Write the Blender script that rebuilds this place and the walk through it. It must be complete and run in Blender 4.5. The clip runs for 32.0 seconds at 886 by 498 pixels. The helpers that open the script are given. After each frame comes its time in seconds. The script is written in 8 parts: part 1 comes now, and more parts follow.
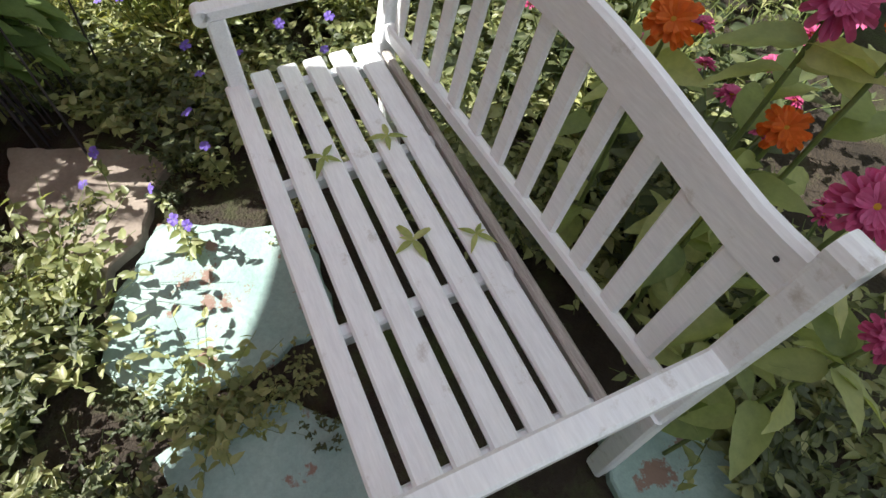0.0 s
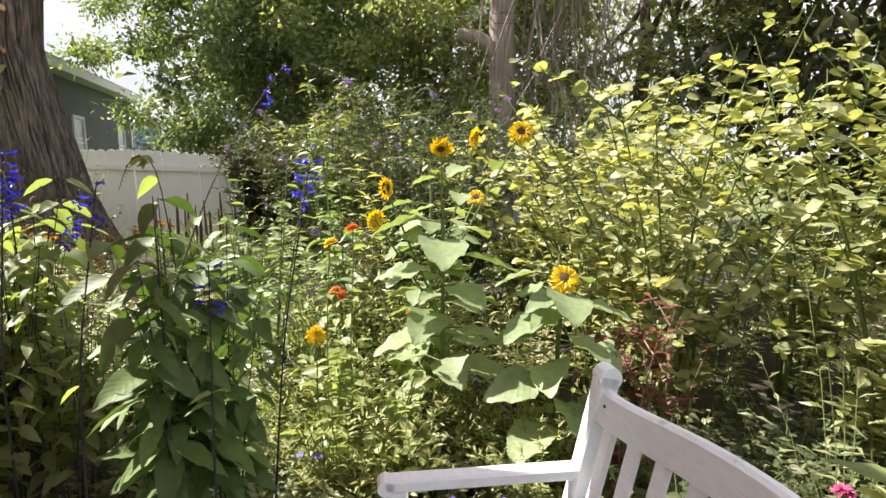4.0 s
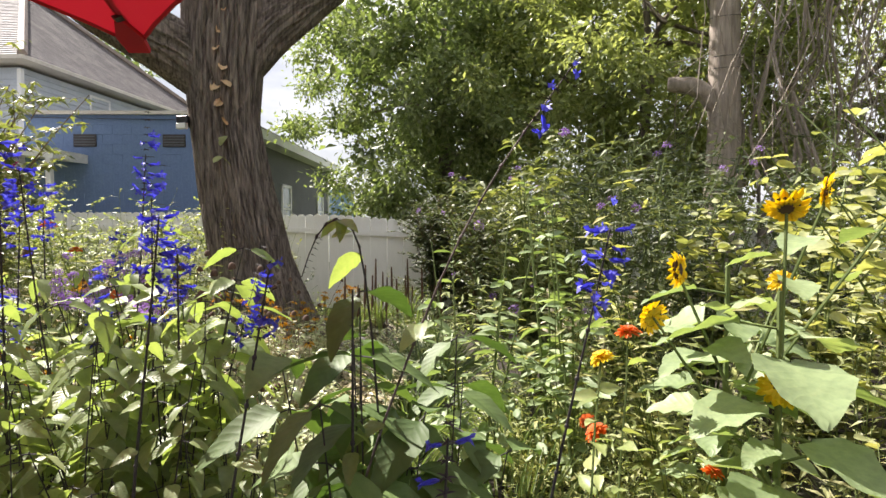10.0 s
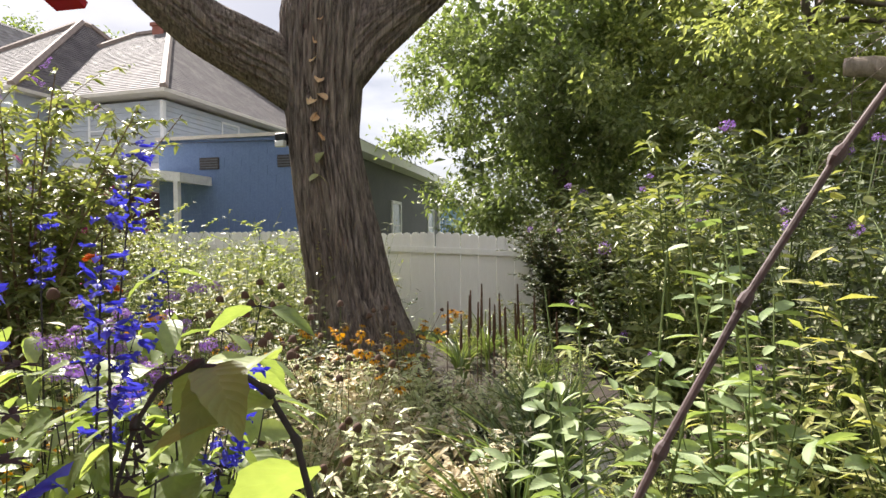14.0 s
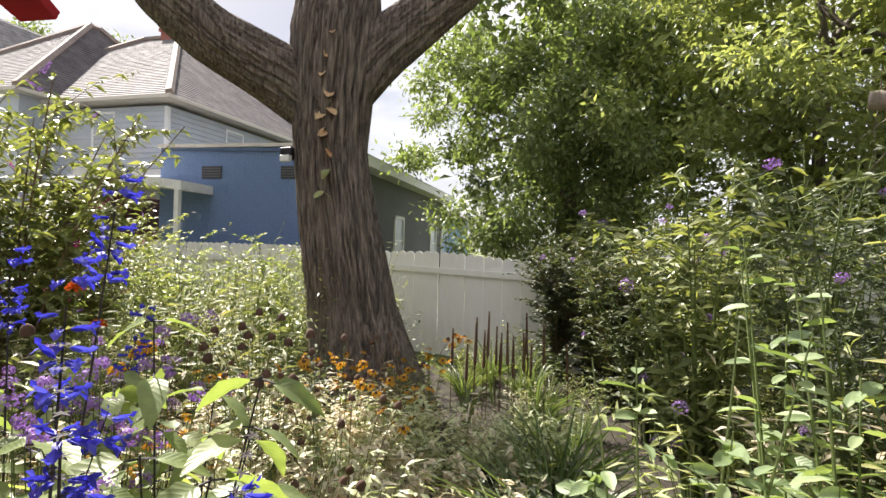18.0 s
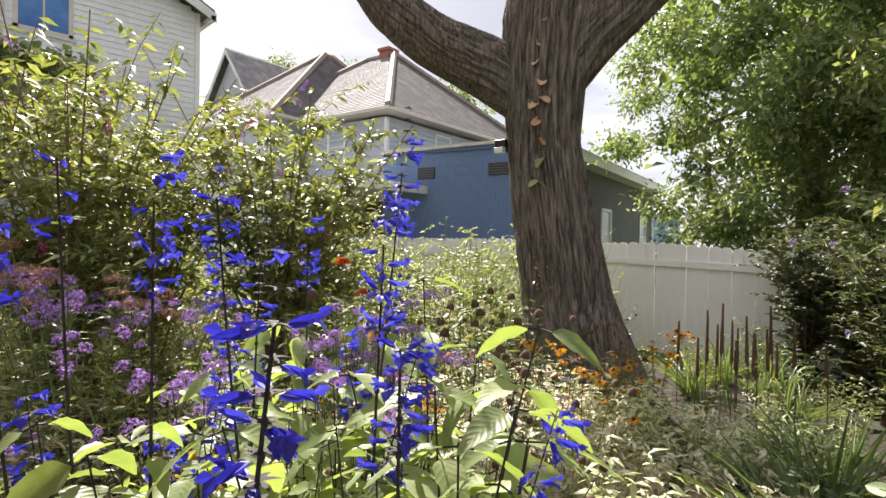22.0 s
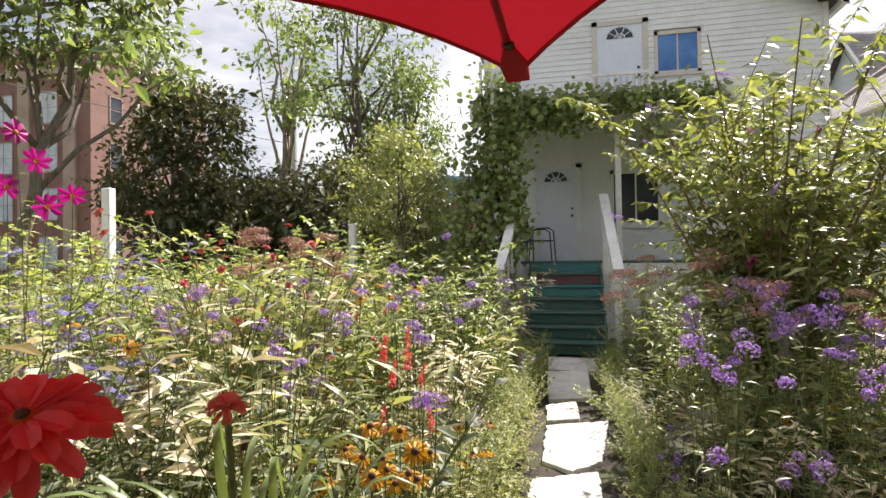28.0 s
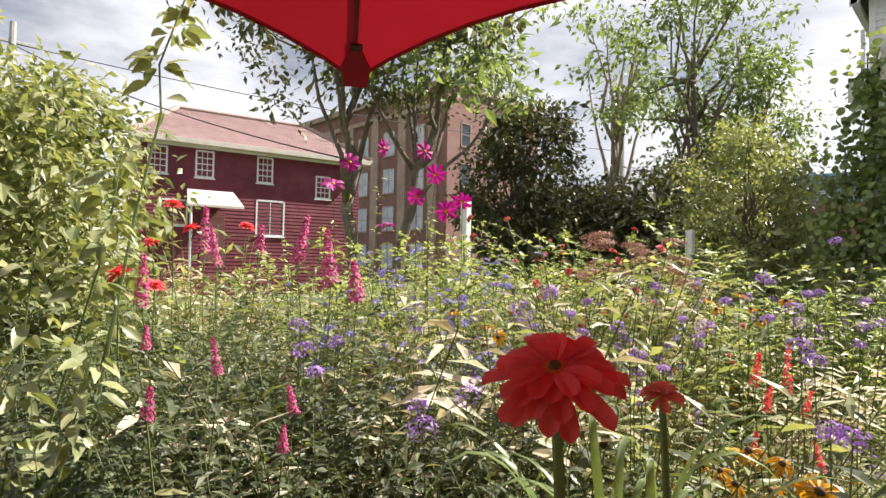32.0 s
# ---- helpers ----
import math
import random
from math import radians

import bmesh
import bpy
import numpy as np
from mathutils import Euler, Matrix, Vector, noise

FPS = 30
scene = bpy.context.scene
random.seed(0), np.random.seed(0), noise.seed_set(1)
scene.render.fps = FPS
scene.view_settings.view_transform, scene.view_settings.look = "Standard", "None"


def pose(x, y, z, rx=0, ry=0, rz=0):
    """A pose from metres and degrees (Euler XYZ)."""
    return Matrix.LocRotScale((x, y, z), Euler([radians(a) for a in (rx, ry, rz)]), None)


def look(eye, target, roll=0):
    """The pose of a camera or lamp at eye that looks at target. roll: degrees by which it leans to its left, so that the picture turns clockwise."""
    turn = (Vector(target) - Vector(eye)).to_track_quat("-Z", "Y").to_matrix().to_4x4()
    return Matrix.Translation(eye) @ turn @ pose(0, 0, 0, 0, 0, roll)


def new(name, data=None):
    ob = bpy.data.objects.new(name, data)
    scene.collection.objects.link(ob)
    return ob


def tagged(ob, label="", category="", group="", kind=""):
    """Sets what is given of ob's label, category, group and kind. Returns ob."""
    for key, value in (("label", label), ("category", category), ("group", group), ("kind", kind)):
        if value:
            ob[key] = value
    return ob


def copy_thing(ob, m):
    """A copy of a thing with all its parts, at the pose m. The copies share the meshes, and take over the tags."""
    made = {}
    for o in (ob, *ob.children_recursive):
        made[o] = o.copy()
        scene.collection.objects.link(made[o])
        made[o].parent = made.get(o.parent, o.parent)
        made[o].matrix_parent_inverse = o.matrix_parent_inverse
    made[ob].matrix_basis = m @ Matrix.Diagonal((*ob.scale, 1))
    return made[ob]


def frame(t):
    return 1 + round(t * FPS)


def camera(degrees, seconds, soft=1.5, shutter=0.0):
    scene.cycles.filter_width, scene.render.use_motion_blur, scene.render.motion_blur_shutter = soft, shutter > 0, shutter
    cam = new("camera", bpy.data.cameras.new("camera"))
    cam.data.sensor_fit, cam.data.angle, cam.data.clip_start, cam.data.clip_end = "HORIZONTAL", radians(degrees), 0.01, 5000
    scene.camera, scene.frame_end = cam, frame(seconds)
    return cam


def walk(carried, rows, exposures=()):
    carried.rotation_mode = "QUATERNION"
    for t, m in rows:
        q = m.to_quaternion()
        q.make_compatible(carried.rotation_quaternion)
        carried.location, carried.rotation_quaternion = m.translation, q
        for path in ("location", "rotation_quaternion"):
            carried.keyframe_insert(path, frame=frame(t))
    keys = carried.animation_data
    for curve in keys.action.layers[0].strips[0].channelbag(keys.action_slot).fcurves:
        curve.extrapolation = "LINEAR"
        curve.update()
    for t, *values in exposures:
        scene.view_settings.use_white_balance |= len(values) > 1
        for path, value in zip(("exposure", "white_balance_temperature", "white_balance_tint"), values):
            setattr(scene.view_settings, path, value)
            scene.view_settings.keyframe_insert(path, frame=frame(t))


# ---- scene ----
EXPOSURES = [(0.0, 0.84, 6500, 8), (1.5, 0.98, 6550, 10), (3.0, 1.14, 6700, 14)] + [(t, e, 6700, 14) for t, e in ((12.0, 1.1), (18.0, 1.12), (24.0, 1.09), (29.0, 1.0), (32.0, 0.94))]
cam = camera(77.27, 32.0, soft=1.5)
# seconds, x, y, z, and the turns about x, y, z in degrees
ROWS = [
    (0.0, -0.028, 0.039, 1.444, 33.87, -1.26, -109.99),
    (0.5, -0.022, 0.032, 1.411, 38.70, -0.63, -108.20),
    (1.0, -0.009, 0.033, 1.405, 45.82, -0.68, -105.87),
    (1.5, 0.026, 0.055, 1.411, 53.58, -0.99, -103.60),
    (2.0, 0.044, 0.064, 1.429, 62.04, -0.88, -100.87),
    (2.5, 0.051, 0.060, 1.431, 71.00, -0.82, -98.61),
    (3.0, 0.050, 0.061, 1.426, 78.73, -0.69, -96.85),
    (3.5, 0.048, 0.073, 1.428, 80.07, -0.40, -94.91),
    (5.5, 0.086, 0.125, 1.423, 83.17, 0.39, -85.28),
    (6.0, 0.138, 0.159, 1.414, 83.42, 0.28, -83.44),
    (6.5, 0.212, 0.222, 1.406, 83.47, -0.09, -82.11),
    (7.0, 0.275, 0.268, 1.400, 83.65, -0.46, -81.32),
    (7.5, 0.388, 0.307, 1.410, 83.96, -0.68, -80.73),
    (8.0, 0.531, 0.311, 1.427, 85.11, -0.40, -79.28),
    (8.5, 0.610, 0.341, 1.435, 86.02, -0.19, -77.58),
    (9.0, 0.692, 0.420, 1.448, 86.81, -0.23, -76.61),
    (9.5, 0.772, 0.460, 1.430, 87.18, -0.23, -76.14),
    (10.0, 0.857, 0.476, 1.429, 87.34, -0.24, -75.67),
    (10.5, 0.971, 0.459, 1.436, 87.39, -0.17, -74.46),
    (11.0, 1.077, 0.476, 1.411, 87.50, 0.20, -71.65),
    (11.5, 1.104, 0.510, 1.413, 87.60, 0.43, -68.54),
    (12.0, 1.129, 0.545, 1.431, 87.68, 0.46, -67.25),
    (12.5, 1.251, 0.578, 1.439, 87.78, 0.46, -66.73),
    (13.0, 1.415, 0.591, 1.442, 88.09, 0.54, -65.70),
    (13.5, 1.530, 0.603, 1.460, 88.36, 0.59, -64.51),
    (14.0, 1.580, 0.674, 1.500, 88.69, 0.31, -63.99),
    (14.5, 1.609, 0.724, 1.510, 89.11, -0.25, -64.03),
    (15.0, 1.667, 0.729, 1.535, 89.55, -0.54, -64.34),
    (15.5, 1.716, 0.744, 1.575, 89.61, -0.72, -64.73),
    (17.5, 1.750, 0.823, 1.612, 90.10, -1.81, -65.45),
    (18.0, 1.740, 0.846, 1.603, 90.06, -1.73, -64.05),
    (18.5, 1.733, 0.867, 1.586, 90.02, -1.60, -61.73),
    (19.0, 1.717, 0.898, 1.576, 90.00, -1.55, -59.45),
    (19.5, 1.710, 0.925, 1.563, 89.98, -1.41, -56.76),
    (20.0, 1.698, 0.944, 1.539, 89.96, -1.18, -54.06),
    (20.5, 1.690, 0.954, 1.522, 89.86, -1.05, -51.26),
    (21.0, 1.673, 0.954, 1.517, 89.68, -1.08, -48.77),
    (21.5, 1.669, 0.963, 1.508, 89.58, -1.15, -46.40),
    (22.0, 1.671, 0.978, 1.503, 89.40, -0.99, -43.69),
    (22.5, 1.651, 0.991, 1.507, 89.21, -0.81, -39.80),
    (23.0, 1.621, 1.014, 1.512, 89.06, -0.52, -35.16),
    (23.5, 1.557, 1.033, 1.493, 89.30, 0.08, -29.81),
    (24.0, 1.490, 1.085, 1.483, 89.48, 0.29, -25.14),
    (24.5, 1.412, 1.139, 1.494, 89.50, 0.46, -21.68),
    (25.0, 1.322, 1.178, 1.484, 89.58, 0.59, -18.19),
    (25.5, 1.270, 1.173, 1.465, 89.85, 0.83, -14.02),
    (26.0, 1.230, 1.192, 1.466, 90.05, 1.13, -7.53),
    (26.5, 1.193, 1.212, 1.474, 90.23, 1.48, 0.09),
    (28.5, 1.052, 1.248, 1.491, 91.00, 0.33, 15.68),
    (29.0, 1.017, 1.247, 1.490, 91.09, 0.01, 19.25),
    (29.5, 0.979, 1.263, 1.499, 91.11, -0.07, 23.39),
    (30.0, 0.955, 1.263, 1.502, 91.25, -0.17, 28.77),
    (30.5, 0.945, 1.249, 1.495, 91.39, -0.46, 33.70),
    (31.0, 0.950, 1.233, 1.486, 91.47, -0.81, 38.98),
    (31.5, 0.961, 1.217, 1.481, 91.55, -0.94, 42.46),
    (32.0, 0.965, 1.191, 1.463, 91.61, -1.03, 45.18),
]
walk(cam, [(t, pose(*r)) for t, *r in ROWS], EXPOSURES)

# world, sun
SUN_DIR = Vector((0.42, 0.86, 1.0)).normalized()
world = bpy.data.worlds.new("sky")
scene.world = world
world.use_nodes = True
wn = world.node_tree
sky = wn.nodes.new("ShaderNodeTexSky")
sky.sky_type, sky.sun_disc = "NISHITA", False
sky.sun_elevation = math.asin(SUN_DIR.z)
sky.sun_rotation = math.atan2(SUN_DIR.x, SUN_DIR.y)
sky.air_density, sky.dust_density, sky.ozone_density = 1.0, 2.0, 1.0
# thin bright clouds over the blue
tc = wn.nodes.new("ShaderNodeTexCoord")
mp = wn.nodes.new("ShaderNodeMapping")
mp.inputs["Scale"].default_value = (1.0, 1.0, 2.6)
wn.links.new(tc.outputs["Generated"], mp.inputs["Vector"])
cl = wn.nodes.new("ShaderNodeTexNoise")
cl.inputs["Scale"].default_value, cl.inputs["Detail"].default_value, cl.inputs["Roughness"].default_value = 2.2, 6.0, 0.55
wn.links.new(mp.outputs["Vector"], cl.inputs["Vector"])
rampn = wn.nodes.new("ShaderNodeValToRGB")
rampn.color_ramp.elements[0].position, rampn.color_ramp.elements[1].position = 0.36, 0.56
rampn.color_ramp.elements[0].color = (0.22, 0.22, 0.22, 1)
wn.links.new(cl.outputs["Fac"], rampn.inputs["Fac"])
mixn = wn.nodes.new("ShaderNodeMix")
mixn.data_type = "RGBA"
mixn.inputs[7].default_value = (13.0, 13.5, 14.4, 1)
wn.links.new(rampn.outputs["Color"], mixn.inputs[0])
wn.links.new(sky.outputs["Color"], mixn.inputs[6])
bgn = wn.nodes["Background"]
bgn.inputs["Strength"].default_value = 0.042
wn.links.new(mixn.outputs[2], bgn.inputs["Color"])
sun = new("sun", bpy.data.lights.new("sun", "SUN"))
sun.data.energy, sun.data.angle, sun.data.color = 6.5, radians(0.6), (1.0, 0.955, 0.88)
sun.matrix_basis = look(SUN_DIR * 30, (0, 0, 0))


# ---- building blocks ----
rng = np.random.default_rng(7)


def mesh_of(name, V, Q=(), T=(), smooth=False):
    """A mesh from arrays of points, quads and triangles."""
    V = np.asarray(V, dtype=np.float32).reshape(-1, 3)
    Q = np.asarray(Q, dtype=np.int32).reshape(-1, 4)
    T = np.asarray(T, dtype=np.int32).reshape(-1, 3)
    me = bpy.data.meshes.new(name)
    me.vertices.add(len(V))
    me.vertices.foreach_set("co", V.ravel())
    loops = np.concatenate([Q.ravel(), T.ravel()]).astype(np.int32)
    me.loops.add(len(loops))
    me.loops.foreach_set("vertex_index", loops)
    n = len(Q) + len(T)
    me.polygons.add(n)
    starts = np.concatenate([np.arange(len(Q)) * 4, len(Q) * 4 + np.arange(len(T)) * 3]).astype(np.int32)
    me.polygons.foreach_set("loop_start", starts)
    if smooth:
        me.polygons.foreach_set("use_smooth", np.ones(n, dtype=bool))
    me.update(calc_edges=True)
    if not smooth:
        me.shade_flat()
    return me


class Geo:
    """Gathers points and faces of one part."""

    def __init__(self):
        self.V, self.Q, self.T, self.n = [], [], [], 0
        self.U, self.fine = [], False

    def add(self, V, Q=(), T=(), U=None):
        V = np.asarray(V, dtype=float).reshape(-1, 3)
        self.U.append(np.zeros((len(V), 3)) if U is None else U)
        if len(Q):
            self.Q.append(np.asarray(Q, dtype=int).reshape(-1, 4) + self.n)
        if len(T):
            self.T.append(np.asarray(T, dtype=int).reshape(-1, 3) + self.n)
        self.V.append(V)
        self.n += len(V)
        return self

    def many(self, tmpl, M, P):
        """Copies of a template (V, Q, T) at the frames M (n,3,3) and places P (n,3)."""
        V, Q, T = tmpl[:3]
        M, P = np.asarray(M, dtype=float).reshape(-1, 3, 3), np.asarray(P, dtype=float).reshape(-1, 3)
        n, k = len(P), len(V)
        if not n:
            return self
        W = np.einsum("nij,kj->nki", M, V) + P[:, None, :]
        off = (np.arange(n) * k)[:, None, None]
        U = None
        if len(tmpl) > 3:
            self.fine = True
            U = np.tile(tmpl[3], (n, 1))
        self.add(W.reshape(-1, 3), (Q[None] + off).reshape(-1, 4) if len(Q) else (), (T[None] + off).reshape(-1, 3) if len(T) else (), U)
        return self

    def tube(self, pts, radii, sides=5, cap=True):
        pts = np.asarray(pts, dtype=float)
        n = len(pts)
        radii = np.broadcast_to(np.asarray(radii, dtype=float), (n,))
        d = np.gradient(pts, axis=0)
        d /= np.linalg.norm(d, axis=1)[:, None] + 1e-9
        up = np.array([0.3, 0.2, 0.93]) if abs(d[:, 2]).mean() < 0.7 else np.array([1.0, 0.13, 0.1])
        a = np.cross(d, up)
        a /= np.linalg.norm(a, axis=1)[:, None] + 1e-9
        b = np.cross(d, a)
        th = np.arange(sides) * 2 * math.pi / sides
        ring = pts[:, None] + radii[:, None, None] * (np.cos(th)[None, :, None] * a[:, None] + np.sin(th)[None, :, None] * b[:, None])
        i, j = np.arange(n - 1)[:, None], np.arange(sides)[None]
        k = (j + 1) % sides
        Q = np.stack([i * sides + j, i * sides + k, (i + 1) * sides + k, (i + 1) * sides + j], -1).reshape(-1, 4)
        V, T = ring.reshape(-1, 3), []
        if cap:
            V = np.concatenate([V, pts[:1], pts[-1:]])
            c0, c1 = n * sides, n * sides + 1
            T = [(c0, (q + 1) % sides, q) for q in range(sides)] + [(c1, (n - 1) * sides + q, (n - 1) * sides + (q + 1) % sides) for q in range(sides)]
        return self.add(V, Q, T)

    def box(self, lo, hi, m=None):
        (x0, y0, z0), (x1, y1, z1) = lo, hi
        V = np.array([(x0, y0, z0), (x1, y0, z0), (x1, y1, z0), (x0, y1, z0), (x0, y0, z1), (x1, y0, z1), (x1, y1, z1), (x0, y1, z1)])
        if m is not None:
            m = np.array(m)
            V = V @ m[:3, :3].T + m[:3, 3]
        return self.add(V, [(0, 3, 2, 1), (4, 5, 6, 7), (0, 1, 5, 4), (1, 2, 6, 5), (2, 3, 7, 6), (3, 0, 4, 7)])

    def slab(self, outline, z0, z1, inset=0.0):
        """A flat piece with the outline (x, y) and, with inset, a bevelled upper edge."""
        o = np.asarray(outline, dtype=float)
        n, c = len(o), o.mean(0)
        z1 = np.broadcast_to(z1, (n,)).astype(float)
        rings = [np.c_[o, np.full(n, z0)], np.c_[o, z1 - inset]]
        if inset:
            rings.append(np.c_[c + (o - c) * (1 - inset / np.linalg.norm(o - c, axis=1))[:, None], z1])
        V = np.concatenate(rings + [np.array([[*c, z1.mean()]])])
        Q = [(r * n + i, r * n + (i + 1) % n, (r + 1) * n + (i + 1) % n, (r + 1) * n + i) for r in range(len(rings) - 1) for i in range(n)]
        top = (len(rings) - 1) * n
        T = [(top + i, top + (i + 1) % n, top + n) for i in range(n)]
        return self.add(V, Q, T)

    def mesh(self, name, smooth=False):
        me = mesh_of(name, np.concatenate(self.V), np.concatenate(self.Q) if self.Q else (), np.concatenate(self.T) if self.T else (), smooth or self.fine)
        if self.fine:
            me.attributes.new("leaf", "FLOAT_VECTOR", "POINT").data.foreach_set("vector", np.concatenate(self.U).astype(np.float32).ravel())
        return me


def bevel_box(lo, hi, b=0.004):
    """A bevelled box as a bmesh-made template."""
    bm = bmesh.new()
    bmesh.ops.create_cube(bm, size=1)
    s, c = [h - l for l, h in zip(lo, hi)], [(h + l) / 2 for l, h in zip(lo, hi)]
    for v in bm.verts:
        v.co = Vector((v.co.x * s[0] + c[0], v.co.y * s[1] + c[1], v.co.z * s[2] + c[2]))
    bmesh.ops.bevel(bm, geom=bm.edges[:], offset=b, segments=1, affect="EDGES")
    me = bpy.data.meshes.new("box")
    bm.to_mesh(me)
    bm.free()
    me.shade_flat()
    return me


def part(name, geo, mat, parent=None, label="", smooth=False, m=None):
    """One mesh object from a Geo or mesh, under its thing."""
    me = geo.mesh(name, smooth) if isinstance(geo, Geo) else geo
    if mat is not None and not me.materials:
        me.materials.append(mat)
    ob = new(name, me)
    ob.parent = parent
    if m is not None:
        ob.matrix_basis = m
    if label:
        ob["label"] = label
    return ob


def thing(name, label, category, group="", m=None, kind=""):
    ob = new(name)
    if m is not None:
        ob.matrix_basis = m
    return tagged(ob, label, category, group, kind)


def solid(name, geo, mat, label, category, group="", kind="", smooth=False, m=None):
    ob = part(name, geo, mat, None, "", smooth, m)
    return tagged(ob, label, category, group, kind)


def unit(v):
    v = np.asarray(v, dtype=float)
    return v / (np.linalg.norm(v, axis=-1, keepdims=True) + 1e-9)


def frames_along(d, normal, size, width=None):
    """Frames for leaves: x along d, z near the normal, scaled by size (and width across)."""
    d = unit(d)
    y = unit(np.cross(normal, d))
    z = np.cross(d, y)
    size = np.broadcast_to(size, (len(d),))
    width = size if width is None else np.broadcast_to(width, (len(d),))
    return np.stack([d * size[:, None], y * width[:, None], z * size[:, None]], axis=-1)


def leaf_template(stations, widths, droop=0.15, fold=0.12):
    """A folded, drooping blade of length 1: columns left, middle, right."""
    V, Q = [], []
    for s, w in zip(stations, widths):
        z = -droop * s * s
        V += [(s, -w, z + fold * w), (s, 0, z), (s, w, z + fold * w)]
    for i in range(len(stations) - 1):
        a = i * 3
        Q += [(a, a + 1, a + 4, a + 3), (a + 1, a + 2, a + 5, a + 4)]
    return np.array(V, dtype=float), np.array(Q), np.zeros((0, 3), int)


def blade_template(outline, n=9, droop=0.25, fold=0.25, wave=0.02, teeth=0.0, curl=0.0):
    """A fine leaf of length 1: outline(s) is the half width at s; wavy, toothed edges, and where each point lies on the leaf."""
    V, U, Q = [], [], []
    for i in range(n):
        f = i / (n - 1)
        w = outline(f)
        for c in (-1.0, -0.5, 0.0, 0.5, 1.0):
            e = abs(c)
            ww = w * (1 - teeth * (i % 2) * (e == 1.0))
            z = -droop * f ** 1.7 + fold * w * e ** 1.4 - curl * w * e ** 3
            if e == 1.0:
                z += wave * math.sin(f * 17 + c * 1.3)
            V.append((f + teeth * 0.05 * e * (i % 2) + 0.03 * e * w, c * ww, z))
            U.append((f, e, 1.0))
    for i in range(n - 1):
        for c in range(4):
            a = i * 5 + c
            Q.append((a, a + 1, a + 6, a + 5))
    return np.array(V, float), np.array(Q), np.zeros((0, 3), int), np.array(U, float)


LEAF_HEART = blade_template(lambda f: 0.015 + 0.62 * f ** 0.55 * (1 - f) ** 0.95 * (1.12 - 0.35 * f), 9, 0.3, 0.28, 0.018, 0.07)
LEAF_SAGE = blade_template(lambda f: 0.012 + 0.66 * f ** 0.55 * (1 - f) ** 0.9 * (1.05 - 0.3 * f), 11, 0.42, 0.3, 0.015, 0.08, 0.1)
LEAF_SUN = blade_template(lambda f: 0.02 + 0.84 * f ** 0.42 * (1 - f) ** 0.9 * (1.1 - 0.2 * f), 11, 0.22, 0.2, 0.035, 0.05)
LEAF_ROUND = blade_template(lambda f: 0.02 + 0.9 * (f * (1 - f)) ** 0.55 * 0.95, 7, 0.2, 0.2, 0.02, 0.05)
LEAF_OVAL = blade_template(lambda f: 0.01 + 0.4 * (f * (1.0 - f)) ** 0.7 * 1.2, 6, 0.22, 0.3, 0.01, 0.03)
LEAF_LANCE = leaf_template((0, 0.18, 0.42, 0.7, 1.0), (0.015, 0.075, 0.092, 0.062, 0.004), 0.3, 0.3)
LEAF_SMALL = (np.array([(0, 0, 0), (0.45, -0.26, 0.06), (1, 0, -0.12), (0.45, 0.26, 0.06), (0.5, 0, -0.02)], float), np.array([(0, 1, 2, 4), (0, 4, 2, 3)]), np.zeros((0, 3), int))
LEAF_THIN = (np.array([(0, 0, 0), (0.4, -0.1, 0.03), (1, 0, -0.2), (0.4, 0.1, 0.03), (0.45, 0, 0)], float), np.array([(0, 1, 2, 4), (0, 4, 2, 3)]), np.zeros((0, 3), int))
BLADE = leaf_template((0, 0.3, 0.6, 0.85, 1.0), (0.03, 0.035, 0.03, 0.018, 0.002), 0.45, 0.5)


def up_normals(n, tilt=0.45):
    return unit(np.c_[rng.normal(0, tilt, n), rng.normal(0, tilt, n), np.ones(n)])


def blob_points(n, centre, radius, hollow=0.45):
    """Points in an ellipsoid, denser towards its skin."""
    d = unit(rng.normal(size=(n, 3)))
    r = rng.uniform(hollow ** 3, 1, n) ** (1 / 3)
    return np.asarray(centre) + d * r[:, None] * np.asarray(radius), d


# ---- materials ----
def shader(name):
    mt = bpy.data.materials.new(name)
    mt.use_nodes = True
    nt = mt.node_tree
    return mt, nt, nt.nodes["Principled BSDF"]


def noise_node(nt, scale, detail=4.0, rough=0.55, stretch=None, space="Object"):
    co = nt.nodes.new("ShaderNodeTexCoord")
    nz = nt.nodes.new("ShaderNodeTexNoise")
    nz.inputs["Scale"].default_value, nz.inputs["Detail"].default_value, nz.inputs["Roughness"].default_value = scale, detail, rough
    src = co.outputs[space]
    if stretch:
        mpn = nt.nodes.new("ShaderNodeMapping")
        mpn.inputs["Scale"].default_value = stretch
        nt.links.new(src, mpn.inputs["Vector"])
        src = mpn.outputs["Vector"]
    nt.links.new(src, nz.inputs["Vector"])
    return nz


def ramp(nt, source, stops):
    r = nt.nodes.new("ShaderNodeValToRGB")
    el = r.color_ramp.elements
    while len(el) < len(stops):
        el.new(0.5)
    for e, (p, c) in zip(el, stops):
        e.position, e.color = p, (*c, 1)
    nt.links.new(source, r.inputs["Fac"])
    return r.outputs["Color"]


def blend(nt, fac, a, b, mode="MIX"):
    m = nt.nodes.new("ShaderNodeMix")
    m.data_type, m.blend_type = "RGBA", mode
    for sock, val in ((m.inputs[0], fac), (m.inputs[6], a), (m.inputs[7], b)):
        if isinstance(val, bpy.types.NodeSocket):
            nt.links.new(val, sock)
        elif isinstance(val, tuple):
            sock.default_value = (*val, 1)
        else:
            sock.default_value = val
    return m.outputs[2]


